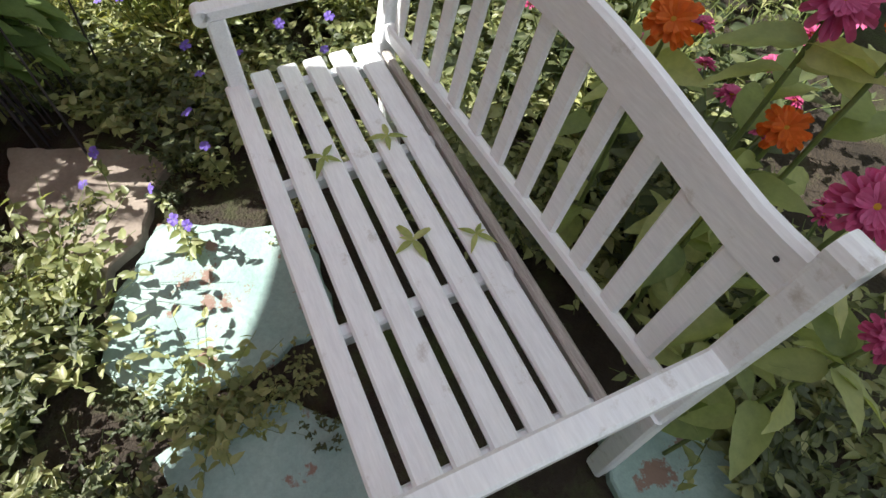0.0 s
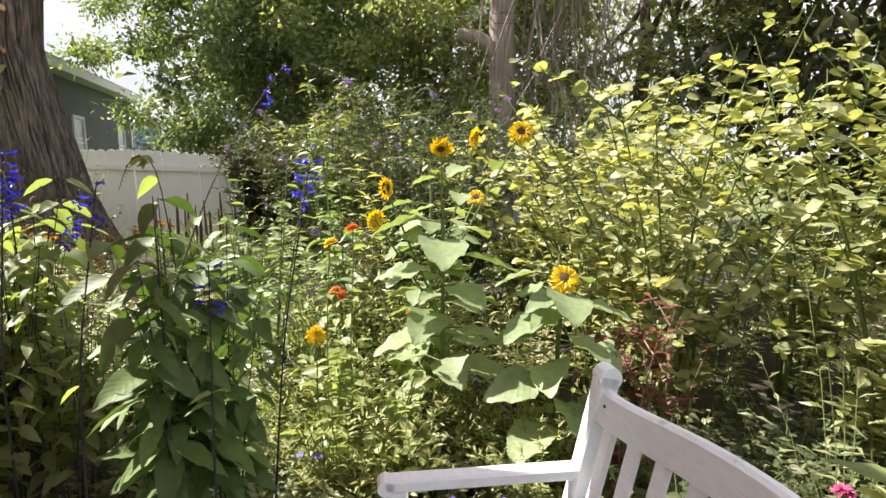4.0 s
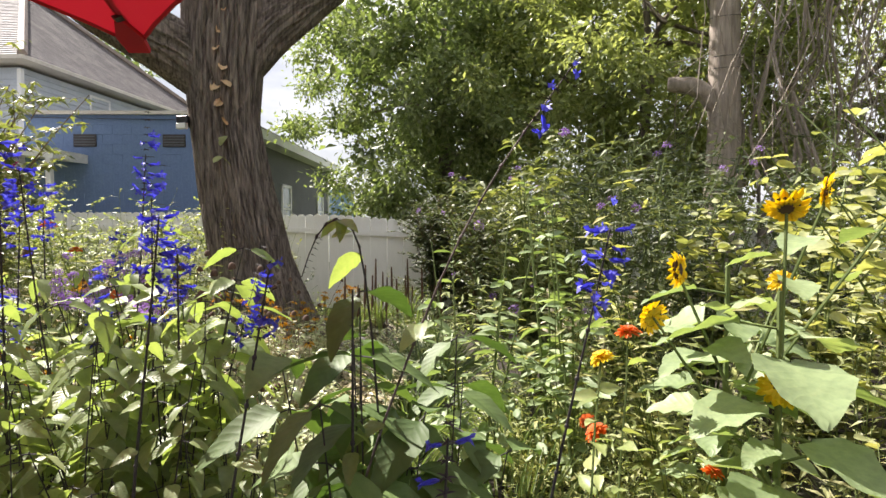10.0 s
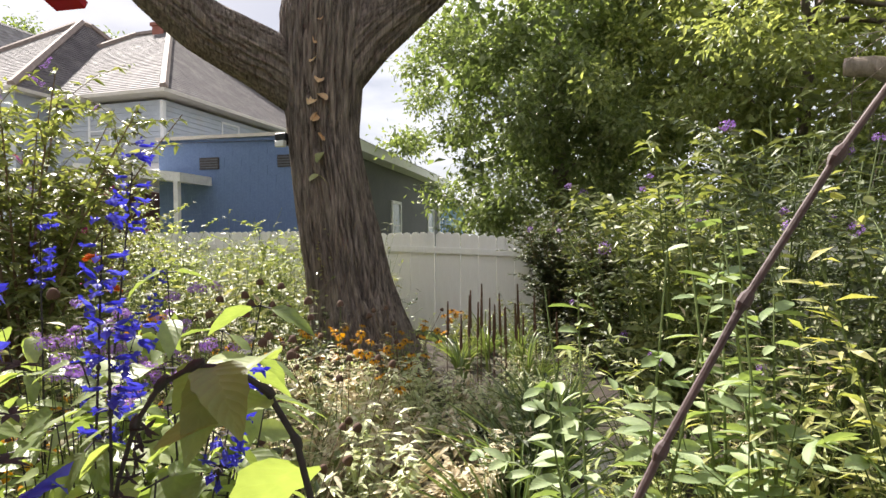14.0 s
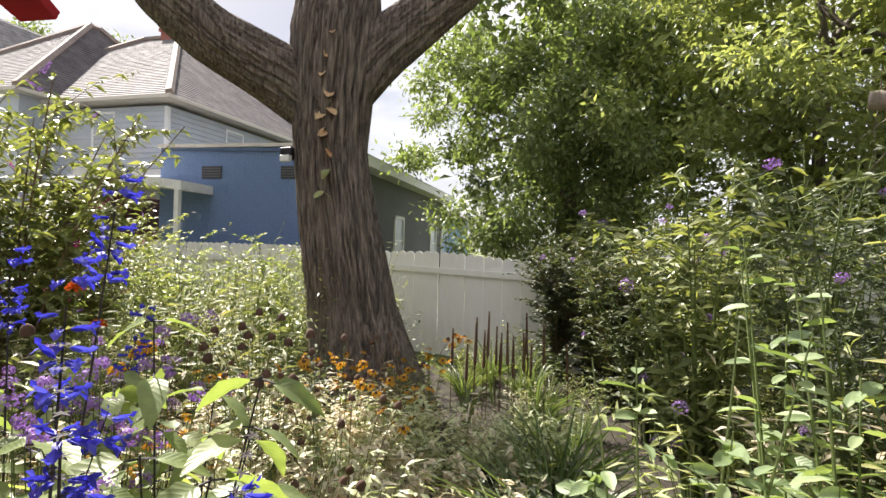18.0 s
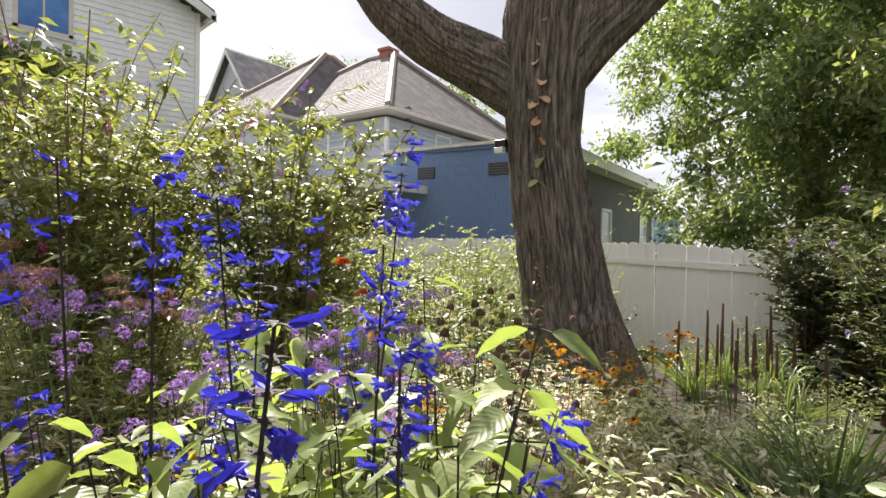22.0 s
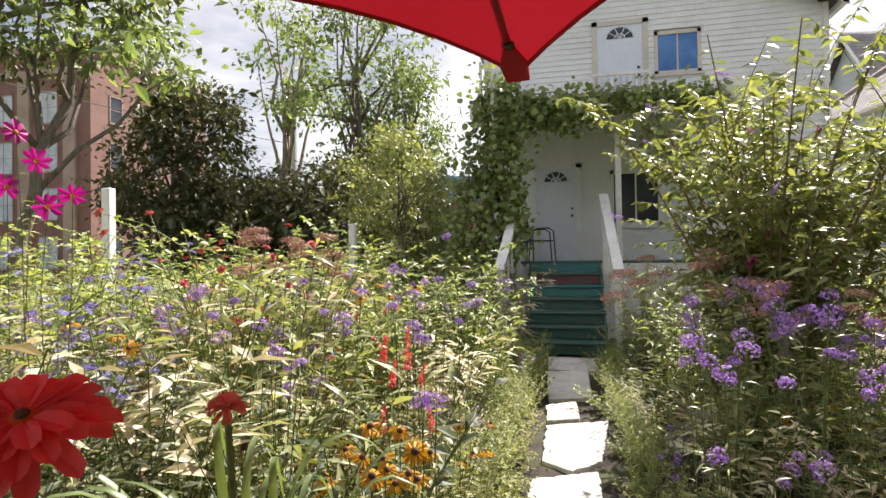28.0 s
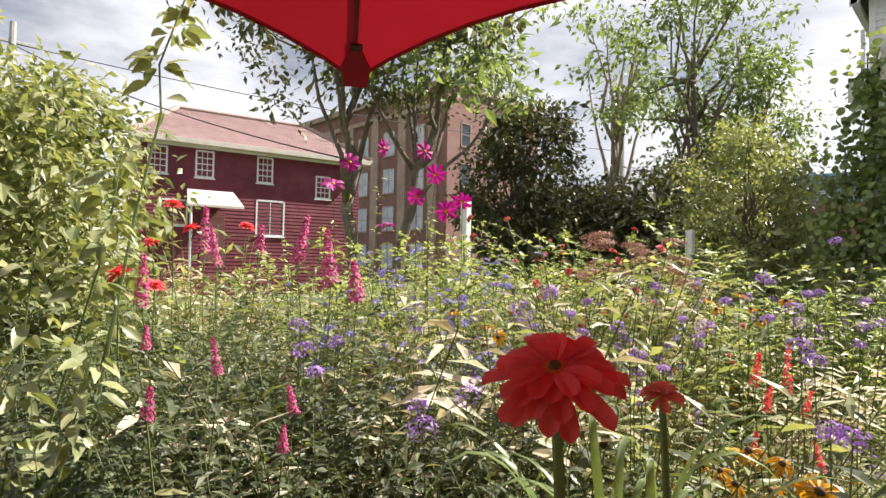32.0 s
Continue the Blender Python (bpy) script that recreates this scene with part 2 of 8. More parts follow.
def bump(nt, p, height, strength, distance=0.01):
    b = nt.nodes.new("ShaderNodeBump")
    b.inputs["Strength"].default_value, b.inputs["Distance"].default_value = strength, distance
    nt.links.new(height, b.inputs["Height"])
    nt.links.new(b.outputs["Normal"], p.inputs["Normal"])


def surface(name, a, b, scale=6.0, rough=0.7, grain=60.0, relief=0.2, stretch=None, metal=0.0, dist=0.01, dirt=None, dirt_scale=1.3, dirt_at=(0.5, 0.68), depth=0.7):
    """A plain surface: two tones at one scale, grain at another, and dirt with a shape of its own."""
    mt, nt, p = shader(name)
    n1 = noise_node(nt, scale, 5.0, 0.6, stretch)
    col = ramp(nt, n1.outputs["Fac"], [(0.32, a), (0.68, b)])
    n2 = noise_node(nt, grain, 3.0, 0.6, stretch)
    g = ramp(nt, n2.outputs["Fac"], [(0.25, (0.78, 0.78, 0.78)), (0.7, (1.08, 1.08, 1.08))])
    col = blend(nt, depth, col, g, "MULTIPLY")
    if dirt:
        n3 = noise_node(nt, dirt_scale, 7.0, 0.7)
        f = ramp(nt, n3.outputs["Fac"], [(dirt_at[0], (0, 0, 0)), (dirt_at[1], (1, 1, 1))])
        col = blend(nt, f, col, dirt)
    nt.links.new(col, p.inputs["Base Color"])
    p.inputs["Roughness"].default_value, p.inputs["Metallic"].default_value = rough, metal
    if relief:
        bump(nt, p, n2.outputs["Fac"], relief, dist)
    return mt


def leafy(name, tones, rough=0.45, through_light=0.38, through_tint=(1.2, 1.2, 0.58), vein=0.0):
    """Leaves and petals: the tone differs from piece to piece, and light shines through."""
    mt, nt, p = shader(name)
    geo = nt.nodes.new("ShaderNodeNewGeometry")
    inf = nt.nodes.new("ShaderNodeObjectInfo")
    add = nt.nodes.new("ShaderNodeMath")
    add.operation = "MULTIPLY_ADD"
    nt.links.new(inf.outputs["Random"], add.inputs[0])
    add.inputs[1].default_value = 0.3
    sc = nt.nodes.new("ShaderNodeMath")
    sc.operation = "MULTIPLY"
    sc.inputs[1].default_value = 0.7
    nt.links.new(geo.outputs["Random Per Island"], sc.inputs[0])
    nt.links.new(sc.outputs[0], add.inputs[2])
    k = len(tones)
    col = ramp(nt, add.outputs[0], [(i / max(k - 1, 1), c) for i, c in enumerate(tones)])
    nz = noise_node(nt, 38.0, 4.0, 0.6)
    g = ramp(nt, nz.outputs["Fac"], [(0.3, (0.72, 0.75, 0.7)), (0.7, (1.12, 1.1, 1.05))])
    col = blend(nt, 0.8, col, g, "MULTIPLY")
    at = nt.nodes.new("ShaderNodeAttribute")
    at.attribute_name = "leaf"
    xyz = nt.nodes.new("ShaderNodeSeparateXYZ")
    nt.links.new(at.outputs["Vector"], xyz.inputs[0])

    def calc(op, a, b=None, c=None):
        nd = nt.nodes.new("ShaderNodeMath")
        nd.operation = op
        for k, v in enumerate((a, b, c)):
            if v is None:
                continue
            if isinstance(v, (int, float)):
                nd.inputs[k].default_value = v
            else:
                nt.links.new(v, nd.inputs[k])
        return nd.outputs[0]

    # side veins that run from the midrib towards the tip
    rib = calc("ABSOLUTE", calc("SINE", calc("MULTIPLY", calc("MULTIPLY_ADD", xyz.outputs[1], -0.22, xyz.outputs[0]), 27.0)))
    mid = calc("MULTIPLY", calc("MINIMUM", calc("MULTIPLY", xyz.outputs[1], 9.0), 1.0), calc("MINIMUM", calc("MULTIPLY", rib, 3.5), 1.0))
    line = calc("MULTIPLY", calc("SUBTRACT", 1.0, mid), xyz.outputs[2])
    col = blend(nt, calc("MULTIPLY", line, 0.07), col, blend(nt, 1.0, col, (1.7, 1.6, 1.5), "MULTIPLY"))
    nt.links.new(col, p.inputs["Base Color"])
    p.inputs["Roughness"].default_value = rough
    p.inputs["Specular IOR Level"].default_value = 0.5
    bulge = calc("MULTIPLY_ADD", nz.outputs["Fac"], 0.35, calc("MULTIPLY", rib, xyz.outputs[2]))
    bump(nt, p, bulge, 0.06 + vein * 0.22, 0.003)
    tr = nt.nodes.new("ShaderNodeBsdfTranslucent")
    tint = blend(nt, 1.0, col, through_tint, "MULTIPLY")
    nt.links.new(tint, tr.inputs["Color"])
    mx = nt.nodes.new("ShaderNodeMixShader")
    mx.inputs[0].default_value = through_light
    nt.links.new(p.outputs[0], mx.inputs[1])
    nt.links.new(tr.outputs[0], mx.inputs[2])
    nt.links.new(mx.outputs[0], nt.nodes["Material Output"].inputs["Surface"])
    return mt


MAT = {
    "soil": surface("soil", (0.02, 0.015, 0.011), (0.052, 0.038, 0.027), 5, 0.95, 90, 0.7, dist=0.02, dirt=(0.05, 0.07, 0.02), dirt_scale=2.5),
    "lawn": surface("lawn", (0.06, 0.09, 0.02), (0.14, 0.17, 0.05), 3, 0.9, 120, 0.6, dist=0.02, dirt=(0.16, 0.13, 0.06), dirt_scale=1.1),
    "white_paint": surface("white_paint", (0.72, 0.71, 0.70), (0.80, 0.79, 0.785), 4, 0.5, 45, 0.08, (1, 9, 9), dist=0.003, dirt=(0.56, 0.53, 0.5), dirt_scale=7.0, dirt_at=(0.6, 0.82)),
    "bench_white": surface("bench_white", (0.84, 0.87, 0.92), (0.9, 0.925, 0.96), 5, 0.42, 24, 0.04, (1, 8, 8), dist=0.002, dirt=(0.6, 0.59, 0.58), dirt_scale=14.0, dirt_at=(0.6, 0.72), depth=0.4),
    "worn_white": surface("worn_white", (0.62, 0.61, 0.59), (0.8, 0.79, 0.77), 5, 0.55, 50, 0.15, dist=0.004, dirt=(0.36, 0.33, 0.3), dirt_scale=9.0, dirt_at=(0.6, 0.72)),
    "rail_grey": surface("rail_grey", (0.34, 0.31, 0.29), (0.55, 0.52, 0.49), 9, 0.8, 70, 0.3, (2, 20, 20)),
    "fence_white": surface("fence_white", (0.74, 0.73, 0.7), (0.81, 0.8, 0.78), 3, 0.55, 45, 0.08, (9, 9, 1), dist=0.003, dirt=(0.7, 0.66, 0.58), dirt_scale=2.5, dirt_at=(0.56, 0.8)),
    "siding": surface("siding", (0.66, 0.67, 0.69), (0.76, 0.765, 0.78), 1.2, 0.5, 30, 0.06, dist=0.003, dirt=(0.55, 0.54, 0.5), dirt_scale=0.9, dirt_at=(0.55, 0.8)),
    "siding_grey": surface("siding_grey", (0.36, 0.4, 0.47), (0.45, 0.49, 0.55), 1.2, 0.6, 30, 0.08, dist=0.004, dirt=(0.42, 0.42, 0.42), dirt_scale=0.8),
    "door_white": surface("door_white", (0.62, 0.66, 0.76), (0.68, 0.72, 0.81), 2, 0.4, 30, 0.04, dist=0.002),
    "trim_beige": surface("trim_beige", (0.5, 0.46, 0.41), (0.6, 0.56, 0.5), 3, 0.6, 40, 0.1),
    "blue_wall": surface("blue_wall", (0.11, 0.17, 0.31), (0.15, 0.22, 0.37), 0.8, 0.8, 25, 0.15, dist=0.006, dirt=(0.2, 0.25, 0.35), dirt_scale=0.5),
    "grey_wall": surface("grey_wall", (0.085, 0.09, 0.105), (0.12, 0.125, 0.14), 0.8, 0.8, 25, 0.15, dist=0.006),
    "blue_far": surface("blue_far", (0.14, 0.26, 0.42), (0.2, 0.33, 0.5), 0.8, 0.7, 25, 0.1),
    # roof_light also paints sunlit slopes, roof_dark the same shingles turned from the sun
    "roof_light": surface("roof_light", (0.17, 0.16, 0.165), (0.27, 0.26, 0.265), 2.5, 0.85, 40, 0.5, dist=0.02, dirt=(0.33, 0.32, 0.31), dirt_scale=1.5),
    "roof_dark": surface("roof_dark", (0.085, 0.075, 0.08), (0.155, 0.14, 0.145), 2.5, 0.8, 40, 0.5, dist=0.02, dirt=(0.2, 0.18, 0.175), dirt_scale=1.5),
    "ridge_tan": surface("ridge_tan", (0.2, 0.155, 0.135), (0.31, 0.25, 0.22), 6, 0.8, 40, 0.4),
    "brick": surface("brick", (0.16, 0.085, 0.075), (0.23, 0.12, 0.105), 0.8, 0.9, 20, 0.4, dirt=(0.2, 0.13, 0.11), dirt_scale=0.3),
    "brick_pale": surface("brick_pale", (0.26, 0.19, 0.16), (0.36, 0.28, 0.24), 0.8, 0.9, 20, 0.3),
    "chimney_brick": surface("chimney_brick", (0.28, 0.1, 0.08), (0.36, 0.15, 0.11), 4, 0.9, 40, 0.4),
    "red_siding": surface("red_siding", (0.115, 0.016, 0.03), (0.165, 0.024, 0.042), 0.9, 0.7, 30, 0.1, dirt=(0.2, 0.05, 0.065), dirt_scale=0.7),
    "pink_roof": surface("pink_roof", (0.3, 0.2, 0.195), (0.4, 0.28, 0.27), 1.5, 0.85, 30, 0.4),
    "dark_window": surface("dark_window", (0.03, 0.035, 0.045), (0.07, 0.08, 0.1), 1.0, 0.12, 10, 0.0),
    "pale_window": surface("pale_window", (0.3, 0.36, 0.45), (0.5, 0.55, 0.6), 1.2, 0.15, 10, 0.0),
    "blue_window": surface("blue_window", (0.04, 0.13, 0.36), (0.12, 0.28, 0.6), 1.2, 0.12, 10, 0.0),
    "teal_paint": surface("teal_paint", (0.03, 0.15, 0.155), (0.05, 0.22, 0.22), 4, 0.55, 40, 0.2, (1, 6, 6), dirt=(0.1, 0.12, 0.1), dirt_scale=5.0, dirt_at=(0.52, 0.7)),
    "green_paint": surface("green_paint", (0.03, 0.085, 0.07), (0.045, 0.12, 0.1), 4, 0.6, 40, 0.2, (1, 6, 6), dirt=(0.1, 0.1, 0.08), dirt_scale=5.0, dirt_at=(0.5, 0.7)),
    "maroon_paint": surface("maroon_paint", (0.12, 0.03, 0.04), (0.18, 0.06, 0.06), 4, 0.6, 40, 0.2, (1, 6, 6), dirt=(0.1, 0.1, 0.08), dirt_scale=5.0),
    "slab_teal": surface("slab_teal", (0.24, 0.36, 0.35), (0.36, 0.47, 0.45), 5, 0.75, 70, 0.4, dist=0.006, dirt=(0.24, 0.16, 0.13), dirt_scale=6.5, dirt_at=(0.57, 0.6)),
    "slab_brown": surface("slab_brown", (0.21, 0.17, 0.145), (0.33, 0.28, 0.24), 3, 0.85, 60, 0.3, dist=0.006, dirt=(0.14, 0.26, 0.25), dirt_scale=2.6, dirt_at=(0.6, 0.7)),
    "stone_pale": surface("stone_pale", (0.5, 0.48, 0.46), (0.68, 0.65, 0.62), 3, 0.8, 60, 0.25, dist=0.006, dirt=(0.3, 0.26, 0.2), dirt_scale=2.2, dirt_at=(0.55, 0.72)),
    "bark": surface("bark", (0.07, 0.052, 0.044), (0.4, 0.325, 0.28), 9.0, 0.92, 26, 1.0, (4.2, 4.2, 0.34), dist=0.05, dirt=(0.3, 0.27, 0.23), dirt_scale=1.2, dirt_at=(0.55, 0.75)),
    "bark_thin": surface("bark_thin", (0.1, 0.08, 0.065), (0.22, 0.18, 0.15), 7.0, 0.9, 30, 0.6, (3, 3, 0.6), dist=0.015),
    "dead_wood": surface("dead_wood", (0.2, 0.165, 0.135), (0.4, 0.34, 0.29), 6.0, 0.9, 40, 0.7, (3, 3, 0.4), dist=0.012),
    "cut_wood": surface("cut_wood", (0.42, 0.36, 0.29), (0.56, 0.42, 0.42), 9.0, 0.85, 50, 0.3),
    "canvas_red": None,
    "rib_dark": surface("rib_dark", (0.025, 0.02, 0.02), (0.05, 0.04, 0.04), 9, 0.5, 60, 0.1),
    "iron": surface("iron", (0.02, 0.02, 0.022), (0.045, 0.045, 0.05), 9, 0.45, 60, 0.1, metal=0.4),
    "grey_pole": surface("grey_pole", (0.3, 0.3, 0.3), (0.42, 0.42, 0.42), 9, 0.8, 60, 0.2),
    "cable": surface("cable", (0.02, 0.02, 0.02), (0.04, 0.04, 0.04), 9, 0.7, 60, 0.0),
    "white_plastic": surface("white_plastic", (0.7, 0.7, 0.7), (0.78, 0.78, 0.78), 3, 0.4, 20, 0.02),
    "stem_green": surface("stem_green", (0.08, 0.12, 0.03), (0.15, 0.19, 0.06), 12, 0.7, 60, 0.2),
    "stem_dark": surface("stem_dark", (0.018, 0.016, 0.022), (0.05, 0.04, 0.045), 12, 0.7, 60, 0.2),
    "stem_purple": surface("stem_purple", (0.05, 0.035, 0.036), (0.13, 0.1, 0.1), 12, 0.7, 60, 0.2),
    "stem_brown": surface("stem_brown", (0.13, 0.085, 0.05), (0.24, 0.17, 0.1), 12, 0.8, 60, 0.3),
    "sage_leaf": leafy("sage_leaf", [(0.166, 0.22, 0.103), (0.281, 0.345, 0.160), (0.437, 0.48, 0.258)], 0.42, 0.5, (1.2, 1.25, 0.5), vein=0.5),
    # sage_leaf in a darker tone that paints in the shade, less translucent
    "shaded_sage_leaf": leafy("shaded_sage_leaf", [(0.08, 0.135, 0.042), (0.135, 0.205, 0.066), (0.22, 0.3, 0.11)], 0.6, 0.24, (1.1, 1.25, 0.5), vein=0.3),
    "dark_leaf": leafy("dark_leaf", [(0.048, 0.067, 0.039), (0.089, 0.114, 0.056), (0.168, 0.177, 0.083)], 0.5, 0.3, vein=0.4),
    "mid_leaf": leafy("mid_leaf", [(0.162, 0.195, 0.092), (0.28, 0.31, 0.145), (0.465, 0.455, 0.245)], 0.42, 0.38),
    "bright_leaf": leafy("bright_leaf", [(0.212, 0.275, 0.104), (0.35, 0.41, 0.172), (0.55, 0.56, 0.285)], 0.42, 0.47),
    "yellow_leaf": leafy("yellow_leaf", [(0.25, 0.295, 0.14), (0.41, 0.435, 0.225), (0.59, 0.58, 0.35)], 0.5, 0.42, (1.2, 1.15, 0.5)),
    "pale_leaf": leafy("pale_leaf", [(0.357, 0.406, 0.231), (0.525, 0.544, 0.336), (0.693, 0.673, 0.473)], 0.42, 0.35, (1.1, 1.2, 0.6)),
    "sun_leaf": leafy("sun_leaf", [(0.196, 0.27, 0.137), (0.294, 0.37, 0.201), (0.392, 0.46, 0.275)], 0.5, 0.35, (1.2, 1.25, 0.5), vein=0.6),
    "vine_leaf": leafy("vine_leaf", [(0.126, 0.175, 0.061), (0.231, 0.29, 0.102), (0.419, 0.45, 0.194)], 0.4, 0.42),
    "bush_leaf": leafy("bush_leaf", [(0.122, 0.158, 0.06), (0.23, 0.265, 0.105), (0.42, 0.425, 0.205)], 0.42, 0.4),
    "dry_leaf": leafy("dry_leaf", [(0.34, 0.27, 0.17), (0.58, 0.5, 0.35), (0.74, 0.68, 0.52), (0.46, 0.47, 0.26)], 0.6, 0.25, (1.1, 1.0, 0.7)),
    "bronze_leaf": leafy("bronze_leaf", [(0.095, 0.029, 0.023), (0.168, 0.058, 0.037), (0.126, 0.097, 0.037)], 0.6, 0.3, (1.3, 0.8, 0.5)),
    "grass_leaf": leafy("grass_leaf", [(0.185, 0.215, 0.105), (0.34, 0.345, 0.17), (0.57, 0.5, 0.33)], 0.5, 0.35),
    "strap_leaf": leafy("strap_leaf", [(0.08, 0.13, 0.05), (0.16, 0.22, 0.085), (0.3, 0.34, 0.16)], 0.35, 0.4),
    "fern_leaf": leafy("fern_leaf", [(0.225, 0.27, 0.1), (0.375, 0.405, 0.155), (0.56, 0.515, 0.235)], 0.55, 0.4),
    "tree_leaf": leafy("tree_leaf", [(0.044, 0.053, 0.029), (0.092, 0.102, 0.050), (0.172, 0.165, 0.085)], 0.5, 0.3),
    "tall_tree_leaf": leafy("tall_tree_leaf", [(0.2, 0.25, 0.115), (0.345, 0.4, 0.195), (0.55, 0.585, 0.335)], 0.42, 0.52, (1.25, 1.2, 0.6)),
    "tree_leaf_light": leafy("tree_leaf_light", [(0.085, 0.12, 0.058), (0.18, 0.225, 0.105), (0.36, 0.4, 0.215)], 0.4, 0.44, (1.2, 1.3, 0.6)),
    "blue_petal": leafy("blue_petal", [(0.025, 0.02, 0.36), (0.06, 0.06, 0.58), (0.16, 0.17, 0.82)], 0.5, 0.35, (1.0, 1.0, 1.2)),
    "purple_petal": leafy("purple_petal", [(0.22, 0.1, 0.4), (0.36, 0.2, 0.58), (0.52, 0.36, 0.74)], 0.6, 0.3, (1.1, 0.9, 1.1)),
    "violet_petal": leafy("violet_petal", [(0.16, 0.1, 0.55), (0.26, 0.17, 0.72)], 0.6, 0.3, (1.0, 0.95, 1.1)),
    "lilac_petal": leafy("lilac_petal", [(0.25, 0.22, 0.5), (0.36, 0.32, 0.62)], 0.6, 0.3, (1.0, 0.95, 1.1)),
    "magenta_petal": leafy("magenta_petal", [(0.36, 0.006, 0.19), (0.52, 0.02, 0.29)], 0.6, 0.35, (1.1, 0.7, 1.0)),
    "pink_petal": leafy("pink_petal", [(0.5, 0.06, 0.2), (0.66, 0.16, 0.36)], 0.6, 0.35, (1.1, 0.8, 1.0)),
    "rose_petal": leafy("rose_petal", [(0.6, 0.12, 0.12), (0.72, 0.24, 0.2)], 0.6, 0.35, (1.1, 0.8, 0.8)),
    "salmon_petal": leafy("salmon_petal", [(0.7, 0.2, 0.16), (0.85, 0.34, 0.28)], 0.6, 0.35, (1.1, 0.8, 0.7)),
    "straw_leaf": leafy("straw_leaf", [(0.2, 0.14, 0.085), (0.34, 0.27, 0.16), (0.24, 0.24, 0.11), (0.46, 0.39, 0.26)], 0.65, 0.3, (1.1, 1.0, 0.6)),
    "red_petal": leafy("red_petal", [(0.78, 0.1, 0.13), (0.92, 0.19, 0.21)], 0.6, 0.45, (1.1, 0.6, 0.6)),
    "orange_petal": leafy("orange_petal", [(0.62, 0.11, 0.01), (0.76, 0.2, 0.02)], 0.6, 0.35, (1.1, 0.9, 0.5)),
    "yellow_petal": leafy("yellow_petal", [(0.78, 0.54, 0.01), (0.88, 0.68, 0.03)], 0.6, 0.35, (1.1, 1.0, 0.4)),
    "gold_petal": leafy("gold_petal", [(0.5, 0.24, 0.01), (0.72, 0.4, 0.02)], 0.6, 0.35, (1.1, 1.0, 0.4)),
    "dusty_pink": leafy("dusty_pink", [(0.26, 0.13, 0.1), (0.4, 0.22, 0.18), (0.5, 0.32, 0.26)], 0.8, 0.2, (1.0, 0.8, 0.8)),
    "seed_brown": leafy("seed_brown", [(0.06, 0.032, 0.022), (0.15, 0.08, 0.05)], 0.9, 0.05),
    "seed_dark": leafy("seed_dark", [(0.02, 0.015, 0.02), (0.05, 0.04, 0.045)], 0.8, 0.1),
    "bract": leafy("bract", [(0.62, 0.36, 0.2), (0.72, 0.52, 0.32), (0.6, 0.26, 0.18)], 0.7, 0.35, (1.1, 0.9, 0.6)),
}
mt, nt, p = shader("canvas_red")
wv = noise_node(nt, 320.0, 2.0, 0.5)
fd = noise_node(nt, 1.6, 4.0, 0.6)
col = ramp(nt, fd.outputs["Fac"], [(0.3, (0.33, 0.008, 0.022)), (0.7, (0.41, 0.013, 0.03))])
nt.links.new(col, p.inputs["Base Color"])
p.inputs["Roughness"].default_value = 0.85
bump(nt, p, wv.outputs["Fac"], 0.15, 0.002)
tr = nt.nodes.new("ShaderNodeBsdfTranslucent")
tr.inputs["Color"].default_value = (0.66, 0.015, 0.035, 1)
mx = nt.nodes.new("ShaderNodeMixShader")
mx.inputs[0].default_value = 0.11
nt.links.new(p.outputs[0], mx.inputs[1])
nt.links.new(tr.outputs[0], mx.inputs[2])
nt.links.new(mx.outputs[0], nt.nodes["Material Output"].inputs["Surface"])
MAT["canvas_red"] = mt
for key in ("dark_window", "pale_window", "blue_window"):
    MAT[key].node_tree.nodes["Principled BSDF"].inputs["Specular IOR Level"].default_value = 0.22


# ---- the setting ----
g = Geo()
n = 60
gx = np.sign(np.linspace(-1, 1, n)) * np.abs(np.linspace(-1, 1, n)) ** 3 * 900 + 2
gy = np.sign(np.linspace(-1, 1, n)) * np.abs(np.linspace(-1, 1, n)) ** 3 * 900 + 3
X, Y = np.meshgrid(gx, gy)
I = np.arange(n * n).reshape(n, n)
g.add(np.c_[X.ravel(), Y.ravel(), np.full(n * n, -0.03)], np.stack([I[:-1, :-1], I[:-1, 1:], I[1:, 1:], I[1:, :-1]], -1).reshape(-1, 4))
solid("ground", g, MAT["lawn"], "mown lawn with dry patches round the garden", "lawn", kind="structure")
# garden bed soil, uneven
g = Geo()
n = 70
gx, gy = np.linspace(-7, 9.25, n), np.linspace(-5, 11, n)
X, Y = np.meshgrid(gx, gy)
Z = np.array([[noise.noise((x * 0.9, y * 0.9, 0)) * 0.05 + noise.noise((x * 4, y * 4, 5)) * 0.02 for x in gx] for y in gy]) - 0.045
path_dist = np.minimum(np.abs(X - 1.1) + np.where(Y < 3.5, 9, 0), np.hypot(np.clip(np.abs(X - 0.9) - 0.6, 0, None), np.clip(np.abs(Y - 0.3) - 0.6, 0, None)))
Z = np.where(path_dist < 0.45, np.minimum(Z, -0.012), Z)
edge = np.minimum.reduce([X + 7, 9.25 - X, Y + 5, 11 - Y])
Z = np.where(edge < 0.3, -0.06, np.maximum(Z + 0.02, -0.02))
I = np.arange(n * n).reshape(n, n)
g.add(np.c_[X.ravel(), Y.ravel(), Z.ravel()], np.stack([I[:-1, :-1], I[:-1, 1:], I[1:, 1:], I[1:, :-1]], -1).reshape(-1, 4))
solid("ground_bed", g, MAT["soil"], "dark crumbly garden bed soil with fallen leaves", "soil", kind="structure", smooth=True)


